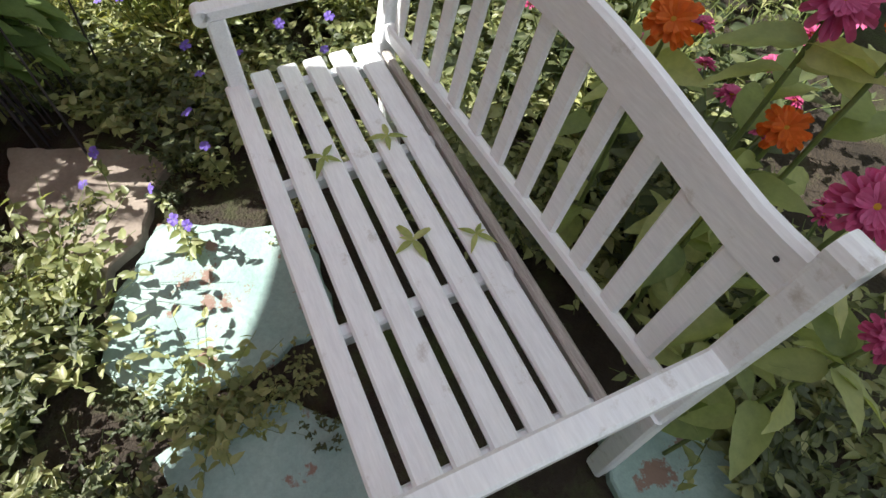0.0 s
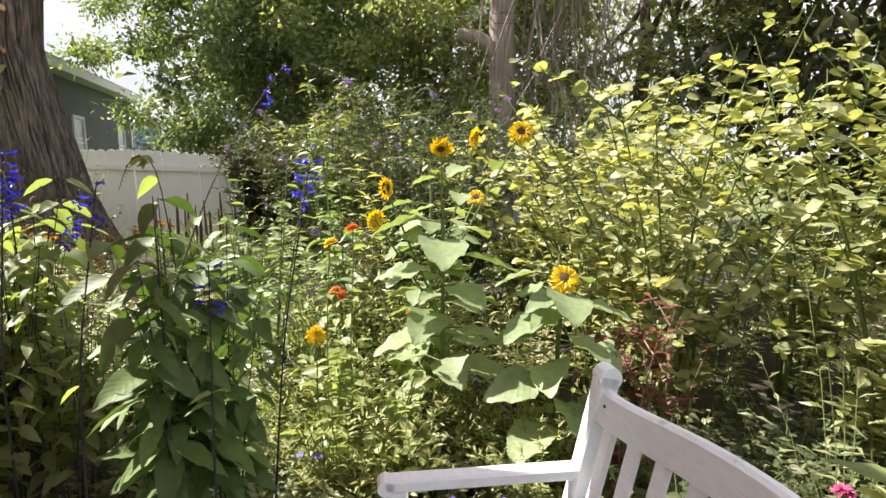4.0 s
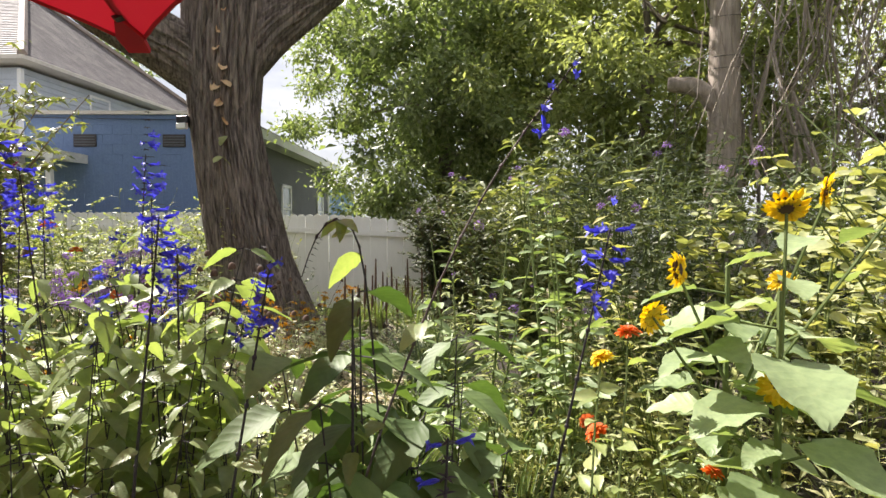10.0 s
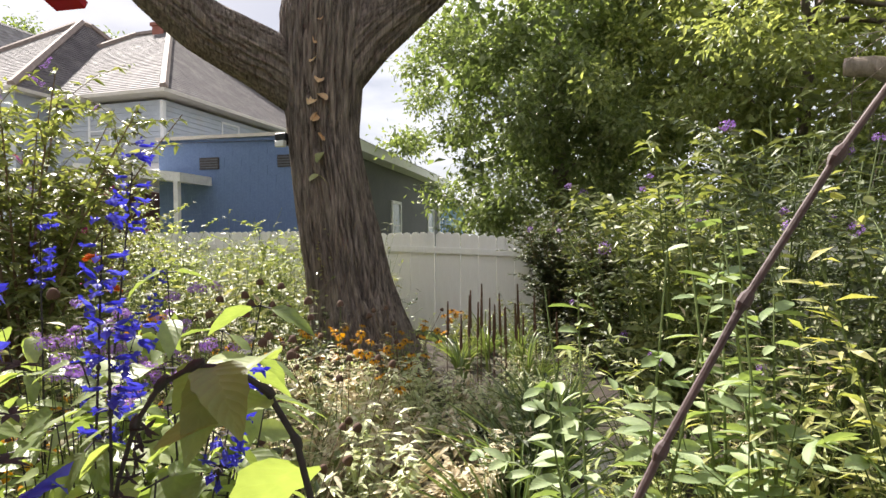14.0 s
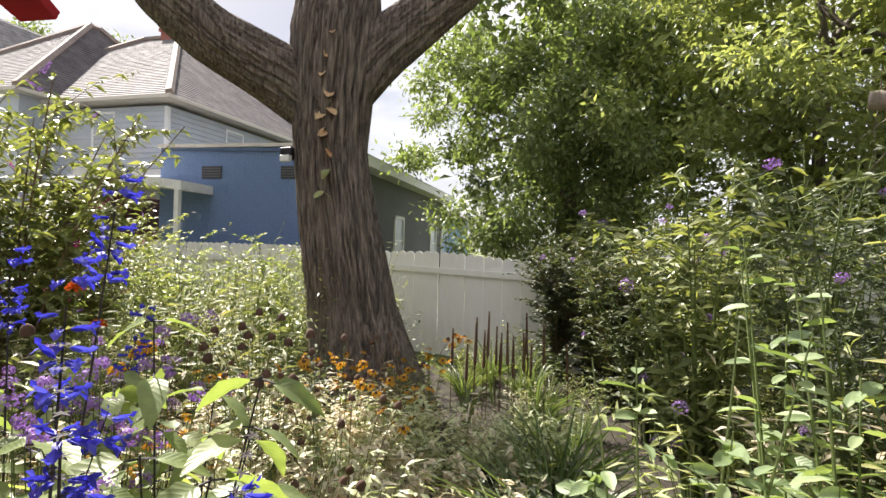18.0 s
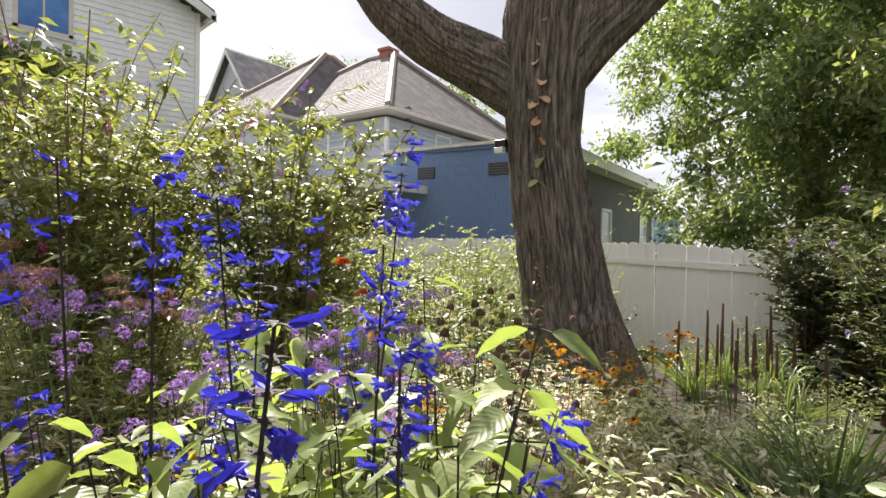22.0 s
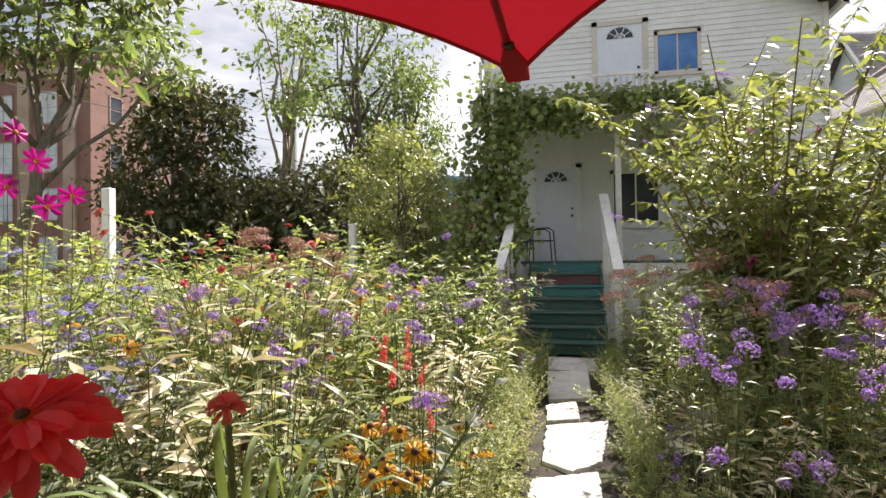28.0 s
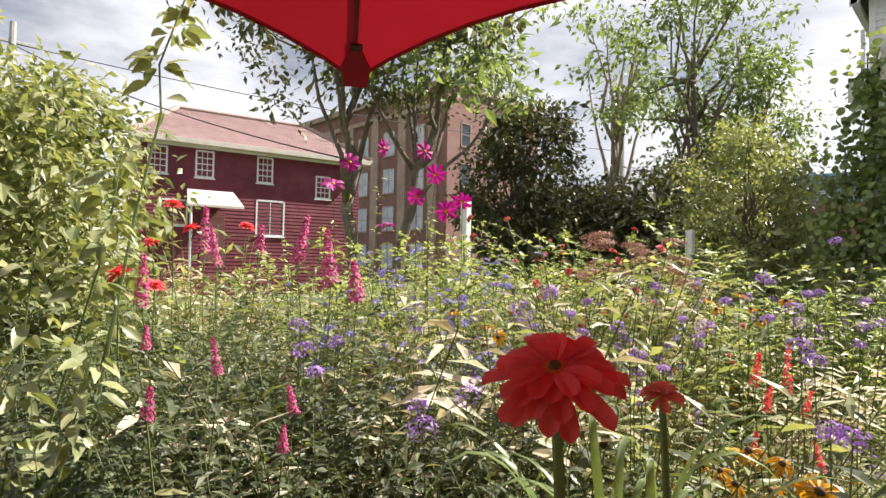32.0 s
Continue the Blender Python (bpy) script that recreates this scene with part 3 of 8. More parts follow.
def rough_outline(x0, y0, x1, y1, k=22, wobble=0.035, turn=0.0):
    """The outline of a broken flagstone."""
    a = np.linspace(0, 2 * math.pi, k, endpoint=False) + 0.1
    sx, sy = np.cos(a), np.sin(a)
    q = 1 / np.maximum(np.abs(sx), np.abs(sy)) ** 0.82
    o = np.c_[sx * q * (x1 - x0) / 2 * 0.97, sy * q * (y1 - y0) / 2 * 0.97]
    o *= 1 + rng.normal(0, wobble, k)[:, None]
    c, s = math.cos(turn), math.sin(turn)
    return o @ np.array([(c, s), (-s, c)]) + np.array([(x0 + x1) / 2, (y0 + y1) / 2])


def flagstone(x0, y0, x1, y1, mat, label, turn=0.0, top=0.02):
    g = Geo()
    o = rough_outline(x0, y0, x1, y1, turn=turn)
    g.slab(o, -0.06, top + rng.normal(0, 0.002, len(o)), 0.008)
    return solid("flagstone", g, mat, label, "paving stone", "garden path stones")


def broken_slab(corners, mat, label, top=0.02):
    """A flagstone with the given corners and chipped edges."""
    c = np.array(corners, float)
    o = []
    for i in range(len(c)):
        p, q = c[i], c[(i + 1) % len(c)]
        k = max(int(np.linalg.norm(q - p) / 0.035), 2)
        for j in range(k):
            nrm = unit(np.array([q[1] - p[1], p[0] - q[0]]))
            o.append(p + (q - p) * j / k + nrm * (0.0 if j == 0 else rng.normal(0, 0.006)))
    g = Geo()
    g.slab(o, -0.06, top + rng.normal(0, 0.001, len(o)), 0.006)
    return solid("flagstone", g, mat, label, "paving stone", "garden path stones")


for corners in [[(0.8, 8.4), (1.3, 8.57), (1.31, 7.16), (0.87, 7.05)], [(0.86, 6.81), (1.14, 7.01), (1.16, 6.41), (0.88, 6.28)], [(0.88, 6.15), (1.41, 6.37), (1.3, 5.37), (1.09, 5.14), (0.88, 5.29)], [(0.83, 4.95), (1.26, 5.16), (1.27, 4.61), (0.81, 4.42)], [(0.82, 8.55), (1.42, 8.5), (1.46, 9.4), (0.78, 9.45)], [(0.84, 3.47), (1.38, 3.42), (1.42, 4.3), (0.86, 4.34)]]:
    broken_slab(corners, MAT["stone_pale"], "pale weathered flagstone of the garden path")
broken_slab(((1.25, 0.5), (0.99, 0.64), (0.8, 0.68), (0.63, 0.53), (0.665, 0.25), (0.75, 0.05), (1.08, 0.06)), MAT["slab_teal"], "flagstone with worn pale teal paint beside the bench")
broken_slab(((1.75, 0.96), (1.38, 0.93), (1.23, 0.81), (1.03, 0.8), (1.03, 0.655), (1.13, 0.645), (1.21, 0.545), (1.31, 0.52), (1.53, 0.44), (1.61, 0.56)), MAT["slab_brown"], "brown flagstone with flecks of teal paint")
broken_slab(((0.41, 0.53), (0.2, 0.5), (0.22, 0.06), (0.43, 0.1), (0.555, 0.235), (0.58, 0.41), (0.515, 0.56)), MAT["slab_teal"], "flagstone with worn teal paint among weeds")
broken_slab(((0.23, -0.5), (0.21, -0.64), (0.145, -0.79), (-0.1, -0.78), (-0.05, -0.45)), MAT["slab_teal"], "flagstone with worn teal paint behind the bench")
for x0, y0 in ((2.4, 0.75), (3.0, 0.95), (3.7, 1.05), (4.4, 1.1), (5.05, 1.25)):
    flagstone(x0, y0, x0 + 0.55, y0 + 0.36, MAT["stone_pale"], "pale flagstone of the narrow path through the bed", rng.normal(0, 0.2), 0.012)

# white privacy fence along the lot
FX = 9.3
fence = thing("fence", "white-painted board fence with scalloped picket tops and a top rail", "fence", m=pose(FX, 0, 0))
pk = Geo()
w, h = 0.1445, 1.56
top = [(-w / 2, 0), (w / 2, 0), (w / 2, h - 0.05)] + [(w / 2 * math.cos(a), h - 0.05 + 0.05 * math.sin(a)) for a in np.linspace(0.35, math.pi - 0.35, 5)] + [(-w / 2, h - 0.05)]
k = len(top)
V = np.array([(0, y, z) for y, z in top] + [(0.02, y, z) for y, z in top] + [(0, 0, h * 0.6), (0.02, 0, h * 0.6)])
pk.add(V, [(i, k + i, k + (i + 1) % k, (i + 1) % k) for i in range(k)], [((i + 1) % k, 2 * k, i) for i in range(k)] + [(k + i, 2 * k + 1, k + (i + 1) % k) for i in range(k)])
pm = pk.mesh("picket")
pm.materials.append(MAT["fence_white"])
for i in range(110):
    y = -3.5 + i * 0.146
    drop = 0.02 * math.sin(i * 0.37) + (y - 5) * 0.028
    part("picket", pm, None, fence, m=pose(0.03, y, min(drop, 0.05), rng.normal(0, 0.3), 0, 0))
for zz in (1.25,):
    r = Geo()
    for a, b in ((-3.6, 0.9), (0.9, 5.4), (5.4, 12.6)):
        m = Matrix.Translation((0, 0, 0))
        z0, z1 = zz + min((a - 5) * 0.028, 0.05), zz + min((b - 5) * 0.028, 0.05)
        r.add([(-0.012, a, z0), (0.028, a, z0), (0.028, a, z0 + 0.09), (-0.012, a, z0 + 0.09), (-0.012, b, z1), (0.028, b, z1), (0.028, b, z1 + 0.09), (-0.012, b, z1 + 0.09)],
              [(0, 1, 2, 3), (7, 6, 5, 4), (0, 4, 5, 1), (1, 5, 6, 2), (2, 6, 7, 3), (3, 7, 4, 0)])
    part("rail", r, MAT["fence_white"], fence)


# ---- houses ----
def wall_siding(geo, x0, x1, z0, z1, step=0.115, lap=0.014, top=None, holes=(), into=None):
    """Lapped clapboards on the plane y=0 that face -y; top(z) narrows the row under a gable; boards stop at the openings."""
    z = z0
    while z < z1 - 1e-6:
        zt = min(z + step, z1)
        a, b = top((z + zt) / 2) if top else (x0, x1)
        a, b = max(a, x0), min(b, x1)
        spans = [(a, b)]
        for hx0, hz0, hx1, hz1 in holes:
            if hz0 < (z + zt) / 2 < hz1:
                spans = [s for p0, p1 in spans for s in ((p0, min(p1, hx0)), (max(p0, hx1), p1)) if s[1] - s[0] > 0.02]
        for p0, p1 in spans:
            b = Geo().add([(p0, -lap, z), (p1, -lap, z), (p1, 0, zt), (p0, 0, zt), (p0, 0.0, z), (p1, 0.0, z)], [(0, 1, 2, 3), (4, 5, 1, 0)])
            if into:
                part("clapboard", b, into[0], into[1])
            else:
                geo.add(b.V[0], b.Q[0])
        z = zt


def window_unit(parent, x0, z0, x1, z1, frame_mat, glass, cols=1, rows=2, y=-0.03, name="window", label=""):
    """A sash window on the plane y=0: frame, sill, panes and bars."""
    g = Geo()
    f = 0.075
    for lo, hi in (((x0, z0), (x0 + f, z1)), ((x1 - f, z0), (x1, z1)), ((x0, z1 - f), (x1, z1)), ((x0, z0), (x1, z0 + f))):
        g.box((lo[0], y, lo[1]), (hi[0], y + 0.05, hi[1]))
    w = part(name, g, frame_mat, parent, label)
    s = Geo()
    s.box((x0 - 0.05, y - 0.04, z0 - 0.05), (x1 + 0.05, y + 0.03, z0 + 0.002))
    part("sill", s, frame_mat, w)
    gx, gz = (x1 - x0 - 2 * f) / cols, (z1 - z0 - 2 * f) / rows
    bars = Geo()
    for i in range(cols):
        for j in range(rows):
            q = Geo()
            q.box((x0 + f + i * gx, y + 0.028 + 0.008 * (j % 2), z0 + f + j * gz), (x0 + f + (i + 1) * gx, y + 0.034 + 0.008 * (j % 2), z0 + f + (j + 1) * gz))
            part("pane", q, glass, w)
    for i in range(1, cols):
        bars.box((x0 + f + i * gx - 0.016, y + 0.012, z0 + f), (x0 + f + i * gx + 0.016, y + 0.03, z1 - f))
    for j in range(1, rows):
        bars.box((x0 + f, y + 0.008, z0 + f + j * gz - 0.02), (x1 - f, y + 0.032, z0 + f + j * gz + 0.02))
    if bars.n:
        part("glazing_bar", bars, frame_mat, w)
    return w


def fan_door(parent, x0, z0, x1, z1, name="door"):
    """A panelled door with a half-round light, frame and lock."""
    g = Geo()
    g.box((x0, -0.02, z0), (x1, 0.03, z1))
    d = part(name, g, MAT["door_white"], parent, "pale panelled door with a half-round fanlight")
    w, h = x1 - x0, z1 - z0
    for px in (0.14, 0.56):
        for pz0, pz1 in ((0.1, 0.42), (0.48, 0.74)):
            q = Geo()
            q.box((x0 + px * w, -0.03, z0 + pz0 * h), (x0 + (px + 0.3) * w, -0.018, z0 + pz1 * h))
            part("panel", q, MAT["door_white"], d)
    cx, cz, r = (x0 + x1) / 2, z0 + 0.86 * h, 0.26 * w
    a = np.linspace(0, math.pi, 13)
    q = Geo()
    V = [(cx, -0.026, cz)] + [(cx + r * 1.15 * math.cos(t), -0.026, cz + r * math.sin(t)) for t in a]
    q.add(V, (), [(0, i + 2, i + 1) for i in range(12)])
    part("fanlight", q, MAT["dark_window"], d)
    q = Geo()
    for t in (0.6, 1.2, 1.94, 2.54):
        q.tube([(cx, -0.03, cz), (cx + r * 1.15 * math.cos(t), -0.03, cz + r * math.sin(t))], 0.012, 4)
    q.tube([(cx + r * 0.45 * math.cos(t), -0.03, cz + r * 0.4 * math.sin(t)) for t in a], 0.012, 4)
    q.tube([(cx + r * 1.17 * math.cos(t), -0.03, cz + r * 1.02 * math.sin(t)) for t in a], 0.016, 4)
    part("fanlight_bar", q, MAT["door_white"], d)
    q = Geo()
    q.tube([(x1 - 0.09, -0.02, z0 + 0.98), (x1 - 0.09, -0.08, z0 + 0.98)], [0.028, 0.03], 8)
    part("knob", q, MAT["iron"], d, "dark metal door knob")
    q = Geo()
    q.tube([(x1 - 0.09, -0.02, z0 + 1.14), (x1 - 0.09, -0.045, z0 + 1.14)], 0.026, 8)
    part("lock", q, MAT["iron"], d)
    q = Geo()
    for lo, hi in (((x0 - 0.11, z0), (x0, z1 + 0.1)), ((x1, z0), (x1 + 0.11, z1 + 0.1)), ((x0 - 0.11, z1), (x1 + 0.11, z1 + 0.1))):
        q.box((lo[0], -0.045, lo[1]), (hi[0], 0.0, hi[1]))
    part("door_frame", q, MAT["trim_beige"] if z0 > 3 else MAT["siding"], d)
    return d


HY, HX0, HX1 = 13.742, -0.65, 6.2
house = thing("house", "white clapboard house with a gable, two doors and a vine-grown porch", "house", m=pose(0, HY, 0))
PEAK, EAVE, MIDX = 8.1, 6.5, (HX0 + HX1) / 2
holes = ((0.42, 1.37, 1.28, 3.4), (1.78, 4.36, 2.72, 6.45), (2.95, 5.3, 3.88, 6.22), (2.0, 2.1, 3.05, 3.3))


def gable_span(z):
    if z < EAVE:
        return HX0, HX1
    half = (MIDX - HX0) * (PEAK - z) / (PEAK - EAVE)
    return MIDX - half, MIDX + half


g = Geo()
wall_siding(g, HX0, HX1, 0.25, PEAK, 0.118, 0.016, gable_span, holes, (MAT["siding"], house))
g = Geo()
o = [(HX0, 0), (HX1, 0), (HX1, EAVE), (MIDX, PEAK), (HX0, EAVE)]
V = [(x, 0.035, z) for x, z in o] + [(x, 10.0, z) for x, z in o]
g.add(V, [(0, 5, 6, 1), (1, 6, 7, 2), (4, 9, 5, 0)], [(0, 1, 2), (0, 2, 4), (2, 3, 4), (5, 7, 6), (5, 9, 7), (7, 9, 8)])
part("wall", g, MAT["siding"], house)
for sgn in (-1, 1):
    g = Geo()
    e = MIDX + sgn * ((HX1 - HX0) / 2 + 0.28)
    sl = (PEAK - EAVE) / ((HX1 - HX0) / 2)
    ze = PEAK - sl * abs(e - MIDX)
    V = []
    for y in (-0.3, 10.3):
        V += [(MIDX, y, PEAK + 0.06), (e, y, ze + 0.06), (e, y, ze + 0.2), (MIDX, y, PEAK + 0.2)]
    g.add(V, [(0, 1, 2, 3), (4, 7, 6, 5), (0, 4, 5, 1), (3, 2, 6, 7), (1, 5, 6, 2)])
    part("roof", g, MAT["roof_dark"], house)
    g = Geo()
    V = []
    for y in (-0.34, -0.302):
        V += [(MIDX, y, PEAK - 0.06), (e + sgn * 0.02, y, ze - 0.08), (e + sgn * 0.02, y, ze + 0.12), (MIDX, y, PEAK + 0.13)]
    g.add(V, [(0, 1, 2, 3), (4, 7, 6, 5), (0, 4, 5, 1), (3, 2, 6, 7), (1, 5, 6, 2)])
    part("bargeboard", g, MAT["siding"], house)
    g = Geo()
    g.box((min(e, e - sgn * 0.1), -0.34, ze - 0.05), (max(e, e - sgn * 0.1), 10.2, ze + 0.06))
    part("gutter", g, MAT["siding"], house)
    g = Geo()
    x = HX0 - 0.005 if sgn < 0 else HX1 + 0.005
    g.box((x - 0.05, -0.035, 0.25), (x + 0.05, 0.05, EAVE))
    part("corner_board", g, MAT["siding"], house)
g = Geo()
g.tube([(HX0 - 0.14, -0.06, 5.9), (HX0 - 0.14, -0.06, 5.0), (HX0 - 0.02, -0.06, 4.8), (HX0 - 0.02, -0.06, 0.3)], 0.04, 6)
part("downpipe", g, MAT["siding"], house)
fan_door(house, 0.42, 1.37, 1.28, 3.4)
fan_door(house, 1.78, 4.36, 2.72, 6.45)
window_unit(house, 2.95, 5.3, 3.88, 6.22, MAT["trim_beige"], MAT["blue_window"], 2, 1)
window_unit(house, 2.0, 2.1, 3.05, 3.3, MAT["siding"], MAT["dark_window"], 2, 1)

porch = thing("porch", "wooden porch with a flat white-edged roof and boarded front", "porch", m=pose(0, 0, 0))
for i in range(16):
    y = 11.42 + i * 0.145
    part("deck_board", bevel_box((-0.62, y, 1.335), (4.2, y + 0.138, 1.37), 0.004), MAT["green_paint"], porch)
part("beam", bevel_box((-0.62, 11.42, 1.14), (4.2, 11.48, 1.333), 0.006), MAT["worn_white"], porch)
for i in range(7):
    z = 0.02 + i * 0.16
    part("skirt_board", bevel_box((-0.62, 11.45, z), (0.4, 11.47, z + 0.15), 0.003), MAT["worn_white"], porch)
    part("skirt_board", bevel_box((1.65, 11.45, z), (4.2, 11.47, z + 0.15), 0.003), MAT["worn_white"], porch)
part("roof", bevel_box((-0.62, 11.4, 4.12), (4.2, 13.70, 4.3), 0.01), MAT["worn_white"], porch)
part("fascia", bevel_box((-0.65, 11.36, 4.02), (4.23, 11.398, 4.32), 0.004), MAT["worn_white"], porch)
for x in (1.98, 4.1):
    part("post", bevel_box((x - 0.05, 11.5, 1.37), (x + 0.05, 11.6, 4.12), 0.006), MAT["worn_white"], porch)
for i in range(9):
    x = 1.66 + i * 0.125
    part("baluster", bevel_box((x, 13.5, 4.46), (x + 0.04, 13.54, 5.3), 0.003), MAT["worn_white"], porch)
part("handrail", bevel_box((1.6, 13.49, 5.3), (2.85, 13.55, 5.36), 0.003), MAT["worn_white"], porch)
part("handrail", bevel_box((1.6, 13.49, 4.42), (2.85, 13.55, 4.46), 0.003), MAT["worn_white"], porch)
part("post", bevel_box((1.6, 13.49, 4.3), (1.655, 13.55, 5.3), 0.003), MAT["worn_white"], porch)
part("post", bevel_box((2.79, 13.49, 4.3), (2.85, 13.55, 5.3), 0.003), MAT["worn_white"], porch)

stairs = thing("stairs", "wooden garden steps with teal, green and maroon painted risers", "stairs", m=pose(0, 0, 0))
NR, RISE, RUN = 7, 1.37 / 7, 0.285
for i in range(NR):
    y = 11.40 - (NR - 1 - i) * RUN
    z = i * RISE
    riser_mat = MAT["maroon_paint"] if i == 5 else MAT["teal_paint"] if i in (4, 6) else MAT["green_paint"]
    part("riser", bevel_box((0.42, y, z + 0.012), (1.62, y + 0.02, z + RISE - 0.035), 0.003), riser_mat, stairs, "maroon-painted riser" if i == 5 else "")
    if i < NR - 1:
        part("tread", bevel_box((0.38, y - 0.035, z + RISE - 0.035), (1.66, y + RUN, z + RISE), 0.006), MAT["teal_paint"] if i == 4 else MAT["green_paint"], stairs)
for x in (0.40, 1.62):
    g = Geo()
    V = [(x, 11.42 - 6 * RUN, 0), (x, 11.42, 0), (x, 11.42, 1.333), (x, 11.38, 1.333), (x, 11.38 - 6 * RUN, 0.14)]
    V = V + [(a + 0.03, b, c) for a, b, c in V]
    g.add(V, [(i, (i + 1) % 5, 5 + (i + 1) % 5, 5 + i) for i in range(5)], [(0, 2, 1), (0, 3, 2), (0, 4, 3), (5, 6, 7), (5, 7, 8), (5, 8, 9)])
    part("stringer", g, MAT["green_paint"], stairs)


def stair_rail(x, x_top, lab):
    r = thing("stair_rail", lab, "handrail", "stair rails")
    a, b = np.array([x, 9.45, 1.26]), np.array([x_top, 11.6, 2.56])
    g = Geo()
    for off, wd, th in ((0.0, 0.075, 0.028),):
        s = np.array([1.0, 0, 0])
        d = unit(b - a)
        u = np.cross(s, d)
        c = [p + s * sx * wd + u * su * th for p in (a, b) for sx, su in ((-1, -1), (1, -1), (1, 1), (-1, 1))]
        g.add(c, [(0, 3, 2, 1), (4, 5, 6, 7), (0, 1, 5, 4), (1, 2, 6, 5), (2, 3, 7, 6), (3, 0, 4, 7)])
    part("handrail", g, MAT["worn_white"], r)
    part("post", bevel_box((x - 0.045, 9.5, -0.05), (x + 0.045, 9.59, 1.26), 0.006), MAT["worn_white"], r)
    part("post", bevel_box((x_top - 0.045, 11.32, 0.0), (x_top + 0.045, 11.4, 2.42), 0.006), MAT["worn_white"], r)
    for i in range(1, 5):
        q = a + (b - a) * i / 5
        part("baluster", bevel_box((q[0] - 0.02, q[1] - 0.02, q[2] - 0.85), (q[0] + 0.02, q[1] + 0.02, q[2] - 0.02), 0.003), MAT["worn_white"], r)


stair_rail(0.08, 0.2, "worn white-painted wooden rail beside the painted steps")
stair_rail(1.78, 1.72, "white-painted wooden rail partly covered by shrubs")
vp = thing("vine_post", "leaning white-painted post that carries the porch vine", "post")
g = Geo()
g.tube([(-0.22, 10.9, -0.1), (-0.22, 10.9, 2.5), (-0.1, 10.7, 4.62)], 0.062, 4)
part("post", g, MAT["worn_white"], vp)


# neighbouring buildings, turned a little against the lot
def hip_roof(parent, x0, y0, x1, y1, ze, zr, inset, mats, over=0.45):
    """A hip roof in four courses of shingles; mats: front (-y), right, back, left (-x)."""
    a = np.array([(x0 - over, y0 - over, ze), (x1 + over, y0 - over, ze), (x1 + over, y1 + over, ze), (x0 - over, y1 + over, ze)], float)
    cx, cy = (x0 + x1) / 2, (y0 + y1) / 2
    if (x1 - x0) > (y1 - y0):
        r0, r1 = np.array([x0 + inset, cy, zr]), np.array([x1 - inset, cy, zr])
        tops = [(r0, r1), (r1, r1), (r1, r0), (r0, r0)]
    else:
        r0, r1 = np.array([cx, y0 + inset, zr]), np.array([cx, y1 - inset, zr])
        tops = [(r0, r0), (r0, r1), (r1, r1), (r1, r0)]
    for i in range(4):
        p, q = a[i], a[(i + 1) % 4]
        t0, t1 = tops[i]
        g = Geo()
        rows = 40
        split = i in (0, 3)
        nrm = unit(np.cross(q - p, (t0 + t1) / 2 - p))
        for k in range(rows):
            f0, f1 = k / rows, (k + 1) / rows
            lift = nrm * 0.018
            g.add([p + (t0 - p) * f0 + lift, q + (t1 - q) * f0 + lift, q + (t1 - q) * f1, p + (t0 - p) * f1, p + (t0 - p) * f0, q + (t1 - q) * f0], [(0, 1, 2, 3), (4, 5, 1, 0)])
            if split:
                part("shingle_course", g, mats[i], parent)
                g = Geo()
        if not split:
            part("roof", g, mats[i], parent)["kind"] = "stuff"
    for i, t in enumerate((tops[0][0], tops[0][1], tops[2][0], tops[2][1])):
        g = Geo()
        g.tube([a[i] + (0, 0, 0.04), np.asarray(t) + (0, 0, 0.05)], 0.13, 5)
        part("hip_cap", g, MAT["ridge_tan"], parent)
    g = Geo()
    g.tube([tops[0][0] + np.array((0, 0, 0.03)), tops[2][0] + np.array((0, 0, 0.03))], 0.12, 5)
    part("ridge_cap", g, MAT["ridge_tan"], parent)
    g = Geo()
    g.box((x0 - over - 0.04, y0 - over - 0.04, ze - 0.1), (x1 + over + 0.04, y1 + over + 0.04, ze + 0.01))
    part("eave_board", g, MAT["trim_beige"], parent)
    return tops


TURN_N = 10.0
nb = thing("neighbour_house", "grey clapboard house with a steep shingled hip roof and brick chimney", "house", m=pose(13.17, 15.85, 0, 0, 0, TURN_N))
g = Geo()
g.box((0.02, 0.02, 0), (9.0, 9.5, 5.75))
part("wall", g, MAT["siding_grey"], nb)
g = Geo()
wall_siding(g, 0, 9.0, 0.3, 5.72, 0.16, 0.03)
part("siding", g, MAT["siding_grey"], nb)
g = Geo()
wall_siding(g, 0, 9.5, 0.3, 5.72, 0.16, 0.03)
part("siding", g, MAT["siding_grey"], nb, m=pose(0, 9.5, 0, 0, 0, -90))
part("corner_board", bevel_box((-0.035, -0.035, 0.2), (0.09, 0.09, 5.7), 0.006), MAT["siding"], nb)
# sunlight on one slope is put into the shingle colour; other slopes stay dark
LIT_SLOPE, DARK = MAT["roof_light"], MAT["roof_dark"]
hip_roof(nb, 0, 0, 9.8, 9.9, 5.95, 9.95, 4.1, (DARK, DARK, DARK, LIT_SLOPE))
w = window_unit(nb, 2.69, 4.4, 3.7, 5.6, MAT["siding"], MAT["dark_window"], 1, 2)
w = window_unit(nb, 6.6, 4.2, 7.53, 5.62, MAT["siding"], MAT["dark_window"], 1, 2)
w.matrix_basis = pose(0, 9.5, 0, 0, 0, -90)
g = Geo()
g.box((4.75, 4.3, 8.4), (5.35, 4.85, 10.3))
g.box((4.69, 4.24, 10.2), (5.41, 4.91, 10.33))
part("chimney", g, MAT["chimney_brick"], nb, "red brick chimney")
sp = thing("side_porch", "low side porch with a pale shallow roof and a dark opening", "porch", m=pose(13.17, 15.85, 0, 0, 0, TURN_N))
g = Geo()
